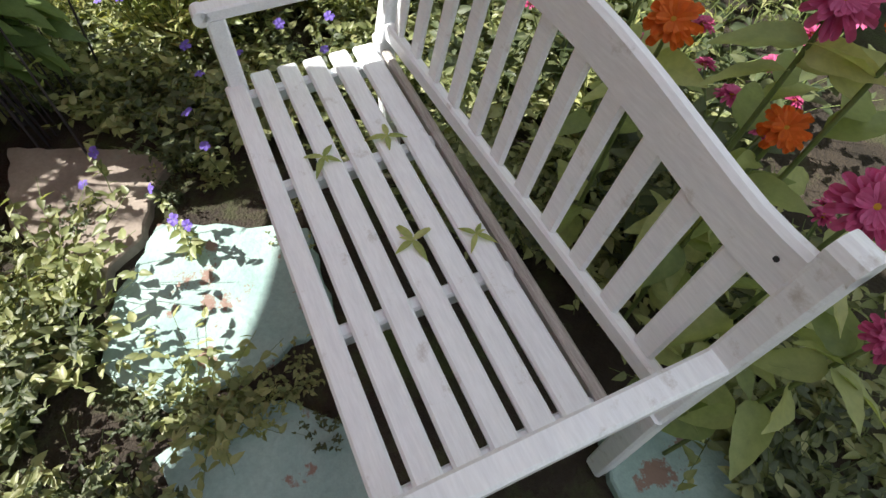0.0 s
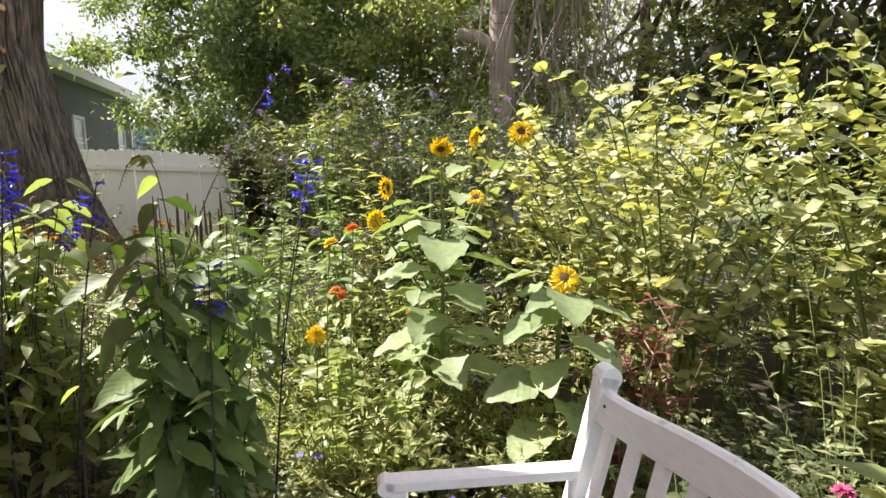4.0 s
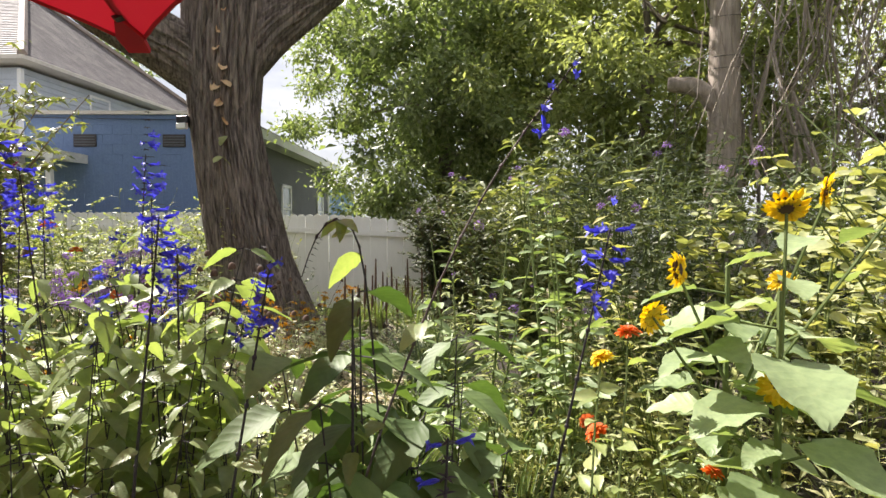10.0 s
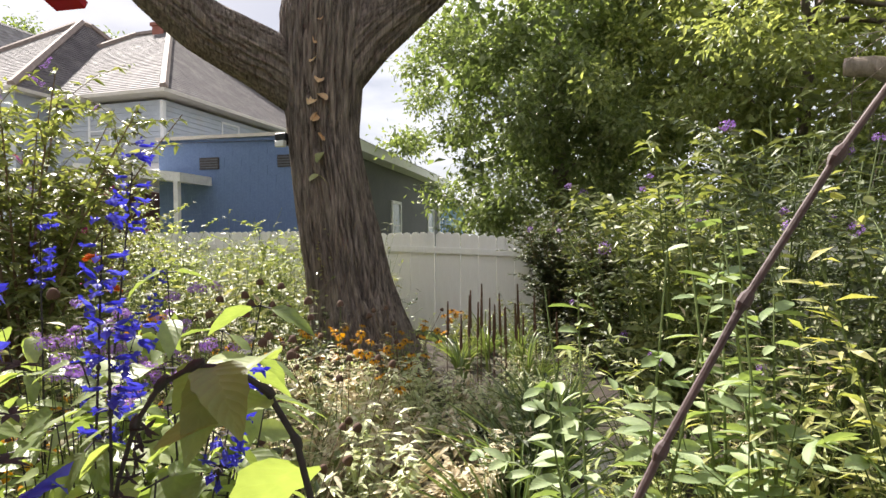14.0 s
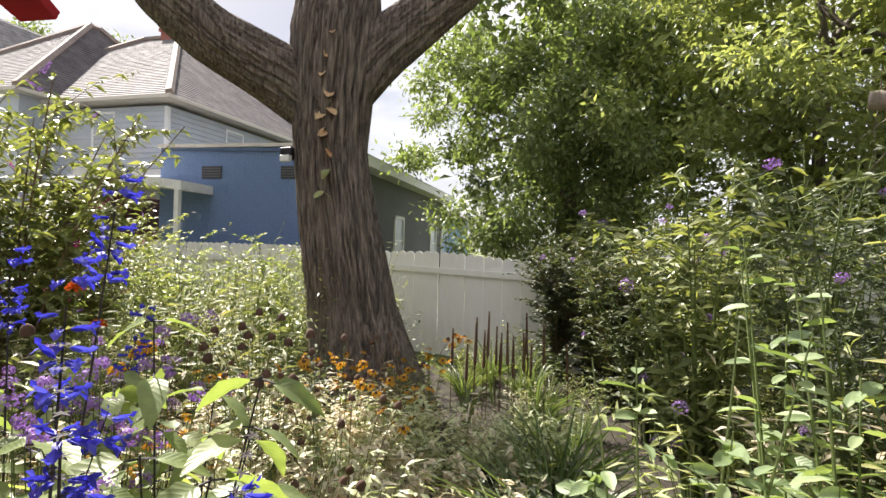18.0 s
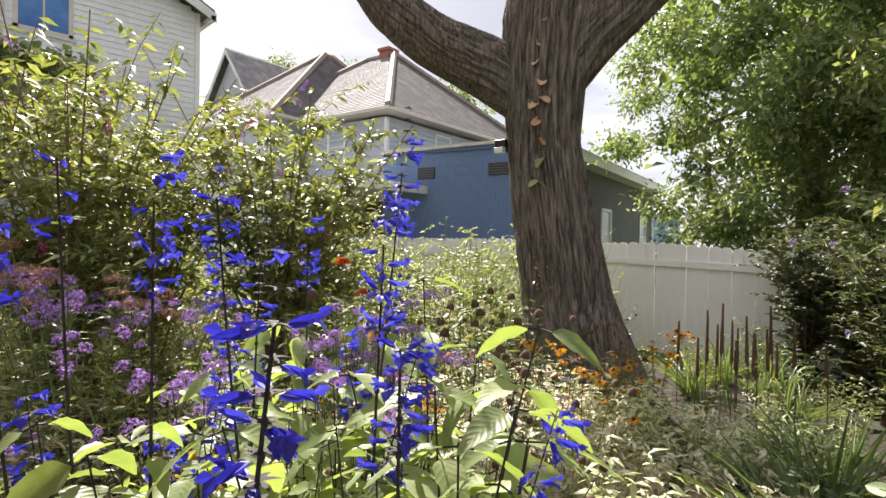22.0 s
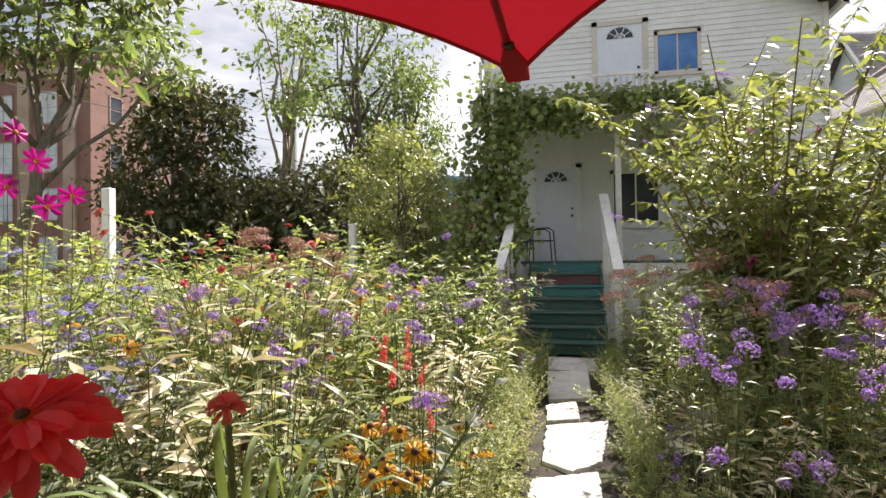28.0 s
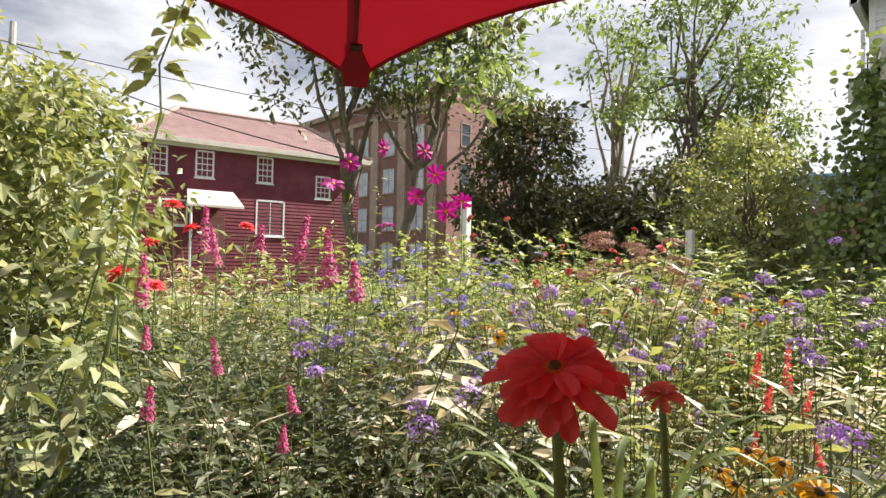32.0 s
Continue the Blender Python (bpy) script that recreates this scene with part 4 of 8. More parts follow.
rim = [(-2.2, -2.7), (1.6, -2.7), (1.6, -0.04), (-0.05, -0.04), (-0.05, 2.0), (-2.2, 2.0)]
V = [(x, y, 3.1) for x, y in rim] + [(x, y, 3.24) for x, y in rim]
g.add(V, [(i, (i + 1) % 6, 6 + (i + 1) % 6, 6 + i) for i in range(6)] + [(5, 4, 3, 0), (0, 3, 2, 1)])
part("fascia", g, MAT["siding"], sp)
g = Geo()
g.add([(-2.25, -2.75, 3.25), (1.65, -2.75, 3.25), (1.65, -0.03, 3.8), (-0.04, -0.03, 3.8), (-0.04, 2.05, 3.8), (-2.25, 2.05, 3.25)], [(0, 1, 2, 3), (0, 3, 4, 5)])
part("roof", g, MAT["stone_pale"], sp, "pale felt porch roof")
# near-black sheet that stands for the shade inside the porch opening
part("back_wall", bevel_box((-1.9, 1.9, 0), (-0.05, 1.98, 3.1), 0.01), MAT["rib_dark"], sp)
for x, y in ((-2.1, -2.6), (-2.1, 1.9), (1.5, -2.6)):
    part("post", bevel_box((x - 0.06, y - 0.06, 0), (x + 0.06, y + 0.06, 3.1), 0.008), MAT["white_paint"], sp)
# cross wing with its own hip and gable behind
wing = thing("house_wing", "grey shingled wing of the neighbouring house with a gable front", "house", m=pose(11.24, 20.05, 0, 0, 0, TURN_N))
g = Geo()
g.box((0, 0, 0), (10.4, 6.0, 6.0))
part("wall", g, MAT["siding_grey"], wing)
# here too the -x slope carries the painted sunlit tone
hip_roof(wing, 0, 0, 10.4, 6.0, 6.1, 10.25, 5.0, (DARK, DARK, DARK, LIT_SLOPE), 0.35)
gb = thing("house_gable", "pale gable house with a grey shingled roof", "house", m=pose(12.96, 31.53, 1.0, 0, 0, TURN_N - 90))
g = Geo()
o = [(0, -1.1), (5.0, -1.1), (5.0, 6.6), (2.5, 10.0), (0, 6.6)]
V = [(x, 0, z) for x, z in o] + [(x, 9.0, z) for x, z in o]
g.add(V, [(0, 5, 6, 1), (1, 6, 7, 2), (4, 9, 5, 0)], [(0, 1, 2), (0, 2, 4), (2, 3, 4), (5, 7, 6), (5, 9, 7), (7, 9, 8)])
part("wall", g, MAT["siding_grey"], gb)
for sgn in (-1, 1):
    g = Geo()
    for k in range(22):
        f0, f1 = k / 22, (k + 1) / 22
        xa, xb = 2.5 + sgn * 2.85 * (1 - f0), 2.5 + sgn * 2.85 * (1 - f1)
        za, zb = 6.2 + 3.95 * f0, 6.2 + 3.95 * f1
        g.add([(xa, -0.4, za + 0.09), (xa, 9.3, za + 0.09), (xb, 9.3, zb + 0.05), (xb, -0.4, zb + 0.05), (xa, -0.4, za + 0.02), (xa, 9.3, za + 0.02)], [(0, 1, 2, 3), (4, 5, 1, 0)])
    # one slope takes the sunlit tone, the other the shaded one
    part("roof", g, DARK if sgn < 0 else LIT_SLOPE, gb)["kind"] = "stuff"
    g = Geo()
    g.add([(2.5, -0.42, 9.9), (2.5 + sgn * 2.9, -0.42, 5.95), (2.5 + sgn * 2.9, -0.42, 6.2), (2.5, -0.42, 10.18)], [(0, 1, 2, 3)])
    g.add([(2.5, -0.36, 9.9), (2.5 + sgn * 2.9, -0.36, 5.95), (2.5 + sgn * 2.9, -0.36, 6.2), (2.5, -0.36, 10.18)], [(0, 3, 2, 1)])
    part("bargeboard", g, MAT["siding"], gb)

# low block-built garage with a painted side
TB = 13.6
bl = thing("garage", "low garage of painted concrete block, blue side and dark grey front", "garage", m=pose(10.75, 7.46, 0, 0, 0, TB))
GH, GL = 3.42, 8.95
g = Geo()
g.box((0.012, 0.012, 0), (GL, 4.2, GH))
part("wall", g, MAT["grey_wall"], bl)
bh = 0.2
BLOCK = {}
for r in range(18):
    for c in range(11):
        y0 = c * 0.4 - (0.2 if r % 2 else 0)
        a, b = max(y0, 0.0), min(y0 + 0.397, 4.2)
        if b - a > 0.05:
            w = round(b - a, 3)
            if w not in BLOCK:
                BLOCK[w] = Geo().box((-0.006, 0, 0), (0.0, w, bh - 0.004)).mesh("block")
                BLOCK[w].materials.append(MAT["blue_wall"])
            part("block", BLOCK[w], None, bl, m=pose(0, a, r * bh))
part("block_joint", Geo().box((0.0, 0.0, 0), (0.011, 4.2, 3.6)), MAT["blue_wall"], bl)
cop = Geo()
cop.box((-0.06, -0.02, 3.6), (0.2, 4.25, 3.67))
part("coping", cop, MAT["trim_beige"], bl, "brown metal coping")
g = Geo()
g.box((-0.05, -0.4, GH - 0.16), (GL + 0.3, -0.0, GH + 0.06))
part("eave_board", g, MAT["siding"], bl)
g = Geo()
g.add([(-0.05, -0.42, GH + 0.06), (GL + 0.3, -0.42, GH + 0.06), (GL + 0.3, 4.2, GH + 0.12), (-0.05, 4.2, GH + 0.12)], [(0, 1, 2, 3)])
part("roof", g, DARK, bl)
for x0 in (3.4, 7.3):
    window_unit(bl, x0, 1.15, x0 + 0.85, 2.45, MAT["siding"], MAT["pale_window"], 1, 2)
for y0 in (0.9, 2.72):
    v = Geo()
    v.box((-0.03, y0, 2.95), (-0.012, y0 + 0.46, 3.2))
    vt = part("vent", v, MAT["rib_dark"], bl, "dark louvred wall vent")
    for k in range(4):
        s = Geo()
        s.box((-0.045, y0 + 0.02, 2.975 + k * 0.055), (-0.03, y0 + 0.44, 3.0 + k * 0.055))
        part("slat", s, MAT["grey_wall"], vt)
part("corner_post", bevel_box((GL - 0.06, -0.05, 0), (GL + 0.06, 0.0, GH - 0.16), 0.005), MAT["siding"], bl)
cn = thing("side_porch", "small white porch canopy over a dark red doorway", "porch", m=pose(9.75, 11.55, 0, 0, 0, TB))
cg = Geo()
cg.add([(-1.0, -1.3, 2.78), (1.6, -1.3, 2.78), (1.6, 1.2, 3.05), (-1.0, 1.2, 3.05), (-1.0, -1.3, 2.6), (1.6, -1.3, 2.6), (1.6, 1.2, 2.87), (-1.0, 1.2, 2.87)], [(0, 1, 2, 3), (7, 6, 5, 4), (0, 4, 5, 1), (1, 5, 6, 2), (2, 6, 7, 3), (3, 7, 4, 0)])
part("canopy", cg, MAT["worn_white"], cn)
part("door", bevel_box((-0.3, 1.0, 0), (1.3, 1.1, 2.6), 0.01), MAT["maroon_paint"], cn, "dark red door in shade")
for x in (-0.95, 1.55):
    part("post", bevel_box((x - 0.05, -1.25, 0), (x + 0.05, -1.15, 2.62), 0.006), MAT["worn_white"], cn)
fb = thing("far_house", "pale blue clapboard house behind the garage", "house", m=pose(24.0, 12.2, 0, 0, 0, TB))
g = Geo()
wall_siding(g, 0, 9, 0, 3.4, 0.16, 0.03)
part("siding", g, MAT["blue_far"], fb)
part("wall", Geo().box((0, 0.02, 0), (9, 7, 3.4)), MAT["blue_far"], fb)
g = Geo()
g.add([(-0.4, -0.5, 3.35), (9.4, -0.5, 3.35), (9.4, 3.5, 5.2), (-0.4, 3.5, 5.2)], [(0, 1, 2, 3)])
g.add([(-0.4, -0.5, 3.2), (9.4, -0.5, 3.2), (9.4, -0.5, 3.36), (-0.4, -0.5, 3.36)], [(0, 1, 2, 3)])
part("roof", g, MAT["roof_light"], fb)
window_unit(fb, 2.2, 1.2, 3.1, 2.4, MAT["siding"], MAT["pale_window"], 1, 2)

# red house across the lawn
RT = 78.0
rh = thing("red_house", "dark red clapboard house with white sash windows and a pinkish roof", "house", m=pose(-23.56, 8.63, 0, 0, 0, RT))
part("wall", Geo().box((-0.4, 0.02, -0.5), (9.2, 7, 6.4)), MAT["red_siding"], rh)
g = Geo()
wall_siding(g, -0.4, 9.2, 0.0, 6.3, 0.16, 0.02)
part("siding", g, MAT["red_siding"], rh)
part("eave_board", Geo().box((-0.8, -0.5, 6.34), (9.6, 0.0, 6.52)), MAT["trim_beige"], rh, "cream eave board and gutter")
part("frieze", Geo().box((-0.4, -0.03, 6.24), (9.2, -0.021, 6.34)), MAT["siding"], rh)
hip_roof(rh, -0.4, 0, 9.2, 7, 6.54, 8.7, 1.7, (MAT["pink_roof"],) * 4, 0.45)
for x0, z0, x1, z1, c, r in ((-0.19, 5.03, 0.57, 6.2, 3, 4), (1.63, 5.0, 2.39, 6.18, 3, 4), (4.2, 5.0, 4.93, 6.2, 3, 4), (6.95, 4.5, 7.7, 5.6, 3, 4), (0.31, 2.9, 1.39, 4.01, 2, 1), (4.2, 2.6, 5.5, 4.25, 2, 1)):
    window_unit(rh, x0, z0, x1, z1, MAT["siding"], MAT["pale_window"] if c < 3 else MAT["dark_window"], c, r)
g = Geo()
g.add([(1.2, -1.3, 3.75), (3.4, -1.3, 3.75), (3.2, 0, 4.5), (1.35, 0, 4.5), (1.2, -1.3, 3.65), (3.4, -1.3, 3.65), (3.2, 0, 4.4), (1.35, 0, 4.4)], [(0, 1, 2, 3), (7, 6, 5, 4), (0, 4, 5, 1), (1, 5, 6, 2), (3, 7, 4, 0)])
part("awning", g, MAT["trim_beige"], rh, "cream metal door awning")
part("awning_post", Geo().tube([(1.35, -1.2, 0), (1.35, -1.2, 3.7)], 0.05, 6), MAT["siding"], rh)
part("door", bevel_box((1.9, -0.03, 1.3), (2.9, 0.0, 3.5), 0.01), MAT["maroon_paint"], rh)

# brick mill building far off
bk = thing("brick_building", "five-storey red brick mill building with pale pilasters", "building", m=pose(-30.8, 33.0, 0))
BW, BD, BHH = 34.0, 12.5, 16.2
part("wall", Geo().box((-BW, 0, -1), (0, BD, BHH)), MAT["brick"], bk)
part("cornice", Geo().box((-BW - 0.3, -0.4, BHH), (0.3, BD + 0.3, BHH + 0.5)), MAT["brick_pale"], bk)
part("cornice", Geo().box((-BW - 0.1, -0.25, BHH - 1.6), (0.1, -0.0, BHH - 1.2)), MAT["brick_pale"], bk)
for i in range(9):
    x = -BW + 1.2 + i * 3.9
    part("pilaster", Geo().box((x - 0.5, -0.22, 0), (x + 0.5, -0.0, BHH - 1.6)), MAT["brick_pale"], bk)
    if i < 8:
        for s in range(4):
            z = 1.0 + s * 3.4
            window_unit(bk, x + 1.1, z, x + 2.8, z + 2.3, MAT["brick_pale"], MAT["pale_window"], 2, 2, y=-0.05)
for i in range(4):
    for s in range(4):
        z = 1.2 + s * 3.4
        w = window_unit(bk, 1.6 + i * 3.8, z, 2.8 + i * 3.8, z + 2.0, MAT["brick_pale"], MAT["dark_window"], 1, 2, y=-0.05)
        w.matrix_basis = pose(0, 0, 0, 0, 0, 90)
sh = thing("far_shed", "distant low blue building with a reddish lower wall", "building", m=pose(-15.5, 60.0, 0, 0, 0, 8))
part("wall", Geo().box((0, 0, 0), (14, 6, 7.6)), MAT["brick"], sh)
part("upper_wall", Geo().box((-0.1, -0.1, 7.6), (14.1, 6.1, 10.3)), MAT["blue_far"], sh, "pale blue upper storey")
for x0 in (1.0, 4.6, 8.2):
    window_unit(sh, x0, 7.8, x0 + 1.3, 9.4, MAT["maroon_paint"], MAT["pale_window"], 1, 2, y=-0.16)


# ---- bench ----
def rail_between(a, b, w, h):
    """A board from a to b, w wide (level) and h high."""
    a, b = np.array(a, float), np.array(b, float)
    d = unit(b - a)
    s = unit(np.cross(d, (0, 0, 1))) if abs(d[2]) < 0.99 else np.array([1.0, 0, 0])
    u = np.cross(s, d)
    e = 0.006
    V = []
    for p in (a, b):
        for sx, su in ((-1, -1 + e / h * 2), (-1 + e / w * 2, -1), (1 - e / w * 2, -1), (1, -1 + e / h * 2), (1, 1 - e / h * 2), (1 - e / w * 2, 1), (-1 + e / w * 2, 1), (-1, 1 - e / h * 2)):
            V.append(p + s * sx * w / 2 + u * su * h / 2)
    Q = [(i, (i + 1) % 8, 8 + (i + 1) % 8, 8 + i) for i in range(8)]
    T = [(0, i + 1, i) for i in range(1, 7)] + [(8, 8 + i, 9 + i) for i in range(1, 7)]
    return Geo().add(V, Q, T)


bench = thing("garden_bench", "white-painted slatted wooden garden bench with an arched back", "bench")
bench.matrix_basis = pose(1.335, 0.17, 0, 0, 0, 4.5) @ pose(-1.36, -0.168, 0)
BX0, BX1, SEAT = 0.126, 1.36, 0.42
WP = MAT["bench_white"]
for i in range(6):
    y = 0.1385 - i * 0.0765
    part("seat_slat", rail_between((BX0 + 0.02, y, SEAT - 0.011), (BX1 - (0.0 if i else 0.03), y, SEAT - 0.011), 0.057 if i < 5 else 0.064, 0.022), WP, bench)
part("seat_rail", rail_between((BX0, -0.301, SEAT - 0.028), (BX1, -0.301, SEAT - 0.028), 0.026, 0.045), MAT["rail_grey"], bench, "bare grey weathered rear seat rail")
part("front_apron", rail_between((BX0 + 0.03, 0.145, SEAT - 0.06), (BX1 - 0.03, 0.145, SEAT - 0.06), 0.024, 0.075), WP, bench)
for x in (BX0 + 0.05, 0.52, 0.95, BX1 - 0.05):
    part("cross_rail", rail_between((x, 0.15, SEAT - 0.045), (x, -0.3, SEAT - 0.045), 0.035, 0.045), WP, bench)


def back_at(z, x, off=0.0):
    """The middle of the bench's back at the height z: it leans, and stands a little askew to the seat."""
    return -0.306 - (1.34 - x) * 0.058 - (z - 0.42) * 0.215 + off


def crest_at(x):
    u = (x - (BX0 + BX1) / 2) / ((BX1 - BX0) / 2)
    return 0.818 + 0.066 * math.cos(min(abs(u) * 1.15, 1) * math.pi / 2) ** 1.3


for x in (BX0 - 0.014, BX1 - 0.012):
    yb = back_at(0.42, x)
    part("front_leg", rail_between((x, 0.13, 0), (x, 0.13, 0.615), 0.05, 0.05), WP, bench)
    part("rear_leg", rail_between((x, yb, 0), (x, yb, 0.44), 0.05, 0.055), WP, bench)
    g = rail_between((x, yb, 0.4), (x, back_at(0.885, x), 0.885), 0.05, 0.055)
    g.tube([(x - 0.025, back_at(0.883, x), 0.883), (x + 0.025, back_at(0.883, x), 0.883)], 0.03, 12)
    part("back_post", g, WP, bench, smooth=False)
    g = rail_between((x, back_at(0.63, x), 0.63), (x, 0.16, 0.63), 0.048, 0.034)
    g.tube([(x - 0.024, 0.16, 0.626), (x + 0.024, 0.16, 0.626)], 0.021, 12)
    part("armrest", g, WP, bench)
part("back_rail", rail_between((BX0 + 0.01, back_at(0.47, BX0 + 0.01), 0.47), (BX1 - 0.03, back_at(0.47, BX1 - 0.03), 0.47), 0.028, 0.055), WP, bench)
g = Geo()
V = []
for x in np.linspace(BX0 + 0.008, BX1 - 0.035, 25):
    c = crest_at(x)
    for dz, dy in ((-0.04, -0.014), (-0.04, 0.014), (0.033, 0.014), (0.04, 0.006), (0.04, -0.006), (0.033, -0.014)):
        V.append((x, back_at(c + dz, x, dy), c + dz))
g.add(V, [(i * 6 + j, i * 6 + (j + 1) % 6, (i + 1) * 6 + (j + 1) % 6, (i + 1) * 6 + j) for i in range(24) for j in range(6)])
part("crest_rail", g, WP, bench)
for i in range(11):
    x = BX0 + 0.085 + i * (BX1 - BX0 - 0.175) / 10
    c = crest_at(x) - 0.04
    part("back_slat", rail_between((x, back_at(0.495, x), 0.495), (x, back_at(c, x), c), 0.051, 0.016), WP, bench)
for x in (BX0 + 0.042, BX1 - 0.06):
    part("bolt", Geo().tube([(x, back_at(0.825, x) + 0.014, 0.825), (x, back_at(0.825, x) + 0.017, 0.825)], 0.0045, 8), MAT["iron"], bench)

# ---- red umbrella ----
UC, UR = np.array([0.78, 1.33]), 1.47
umb = thing("patio_umbrella", "red canvas cantilever umbrella with dark ribs", "umbrella")
tips = [np.array(p) for p in ((-0.2, 2.02, 1.935), (0.967, 2.694, 1.965), (2.18, 1.7, 1.925), (1.89, 0.26, 1.945), (0.5, -0.2, 1.965), (-0.6, 0.8, 1.965))]
apex = np.array([UC[0], UC[1], 2.62])
for k in range(6):
    a, b = tips[k], tips[(k + 1) % 6]
    g = Geo()
    nu, nv = 12, 12
    V = []
    for i in range(nu + 1):
        f = i / nu
        for j in range(nv + 1):
            s = j / nv
            e = a + (b - a) * s
            arch = 4 * s * (1 - s)
            p = apex + (e - apex) * f
            p = p + np.array([0, 0, -0.02 * math.sin(math.pi * f)])
            inward = unit(np.array([*(UC - (a + b)[:2] / 2), 0.0]))
            p = p + (inward * 0.13 + np.array([0, 0, 0.085])) * arch * f ** 3
            V.append(p)
    V = np.array(V)
    Q = [(i * (nv + 1) + j, (i + 1) * (nv + 1) + j, (i + 1) * (nv + 1) + j + 1, i * (nv + 1) + j + 1) for i in range(nu) for j in range(nv)]
    g.add(V, Q)
    cp = part("canopy_panel", g, MAT["canvas_red"], umb, smooth=True)
    hem = Geo()
    hem.tube(V[nu * (nv + 1):(nu + 1) * (nv + 1)], 0.006, 4)
    part("hem", hem, MAT["canvas_red"], cp, "stitched darker hem")
    rb = Geo()
    rb.tube([apex + (0, 0, -0.05), a * 0.5 + apex * 0.5 + (0, 0, -0.03), a + (0, 0, 0.012)], [0.012, 0.011, 0.009], 5)
    rib = part("rib", rb, MAT["rib_dark"], umb)
    d = unit(a - apex)
    pk = Geo()
    s = unit(np.cross(d, (0, 0, 1)))
    q = [a - d * 0.1 - s * 0.012, a - d * 0.1 + s * 0.012, a - d * 0.045 + s * 0.036, a + s * 0.03 + d * 0.012, a - s * 0.03 + d * 0.012, a - d * 0.045 - s * 0.036]
    up = np.cross(s, d)
    lo = [p - up * 0.016 for p in q]
    hi = [p - up * 0.002 for p in q]
    pk.add(lo + hi, [(i, (i + 1) % 6, 6 + (i + 1) % 6, 6 + i) for i in range(6)], [(0, i + 1, i) for i in range(1, 5)] + [(6, 6 + i, 7 + i) for i in range(1, 5)])
    part("tip_pocket", pk, MAT["canvas_red"], rib, "red canvas pocket at the rib's end")
    cpq = Geo()
    cpq.tube([a - d * 0.115, a - d * 0.085], [0.017, 0.015], 7)
    part("rib_cap", cpq, MAT["rib_dark"], rib)
hubg = Geo()
hubg.tube([apex + (0, 0, -0.09), apex + (0, 0, 0.06)], [0.05, 0.03], 10)
part("hub", hubg, MAT["rib_dark"], umb)
mast = np.array([-1.75, 0.1])
part("mast", Geo().tube([(mast[0], mast[1], 0), (mast[0], mast[1], 2.75)], 0.035, 10), MAT["rib_dark"], umb)
part("arm", Geo().tube([(mast[0], mast[1], 2.3), (mast[0] + 0.9, mast[1] + 0.45, 2.85), (apex[0], apex[1], apex[2] + 0.12)], 0.026, 8), MAT["rib_dark"], umb)
part("hanger", Geo().tube([apex + (0, 0, 0.0), apex + (0, 0, 0.14)], 0.02, 8), MAT["rib_dark"], umb)
part("base_plate", bevel_box((mast[0] - 0.35, mast[1] - 0.35, -0.02), (mast[0] + 0.35, mast[1] + 0.35, 0.06), 0.01), MAT["rib_dark"], umb)


# ---- trees ----
def limb_path(a, b, k=6, wob=0.12, sag=0.0):
    a, b = np.array(a, float), np.array(b, float)
    t = np.linspace(0, 1, k)[:, None]
    p = a + (b - a) * t
    L = np.linalg.norm(b - a)
    p[1:-1] += rng.normal(0, wob * L * 0.3, (k - 2, 3))
    p[:, 2] -= sag * L * (4 * t * (1 - t))[:, 0]
    return p


def bark_tube(geo, pts, radii, sides=36, ridge=0.09):
    """A trunk with deep furrows that run along it."""
    pts = np.asarray(pts, float)
    n = len(pts)
    fine = max(8 * n, 64)
    t, tf = np.linspace(0, 1, n), np.linspace(0, 1, fine)
    P = np.stack([np.interp(tf, t, pts[:, i]) for i in range(3)], 1)
    for _ in range(4):
        P[1:-1] = (P[:-2] + 2 * P[1:-1] + P[2:]) / 4
    Rr = np.interp(tf, t, radii)
    d = unit(np.gradient(P, axis=0))
    a = unit(np.cross(d, (0.12, 1, 0.1)))
    b = np.cross(d, a)
    V = []
    L = np.concatenate([[0], np.cumsum(np.linalg.norm(np.diff(P, axis=0), axis=1))])
    for i in range(fine):
        for j in range(sides):
            th = 2 * math.pi * j / sides
            c, s = math.cos(th), math.sin(th)
            k = 12.0 * (0.35 + 0.65 * Rr[i] / 0.4)
            q = noise.noise((c * k + 3 + 0.3 * math.sin(L[i] * 2.1), s * k, L[i] * 0.75)) + 0.35 * noise.noise((c * 2.4 * k, s * 2.4 * k, L[i] * 2.2))
            big = noise.noise((c * 1.3, s * 1.3, L[i] * 0.6 + 9))
            r = Rr[i] * (1 + 0.09 * big) + ridge * 0.36 * (0.75 - math.exp(-(q / 0.11) ** 2) + 0.4 * abs(q)) * min(1.0, Rr[i] / 0.25)
            V.append(P[i] + a[i] * c * r + b[i] * s * r)
    Q = [(i * sides + j, i * sides + (j + 1) % sides, (i + 1) * sides + (j + 1) % sides, (i + 1) * sides + j) for i in range(fine - 1) for j in range(sides)]
    geo.add(V, Q)


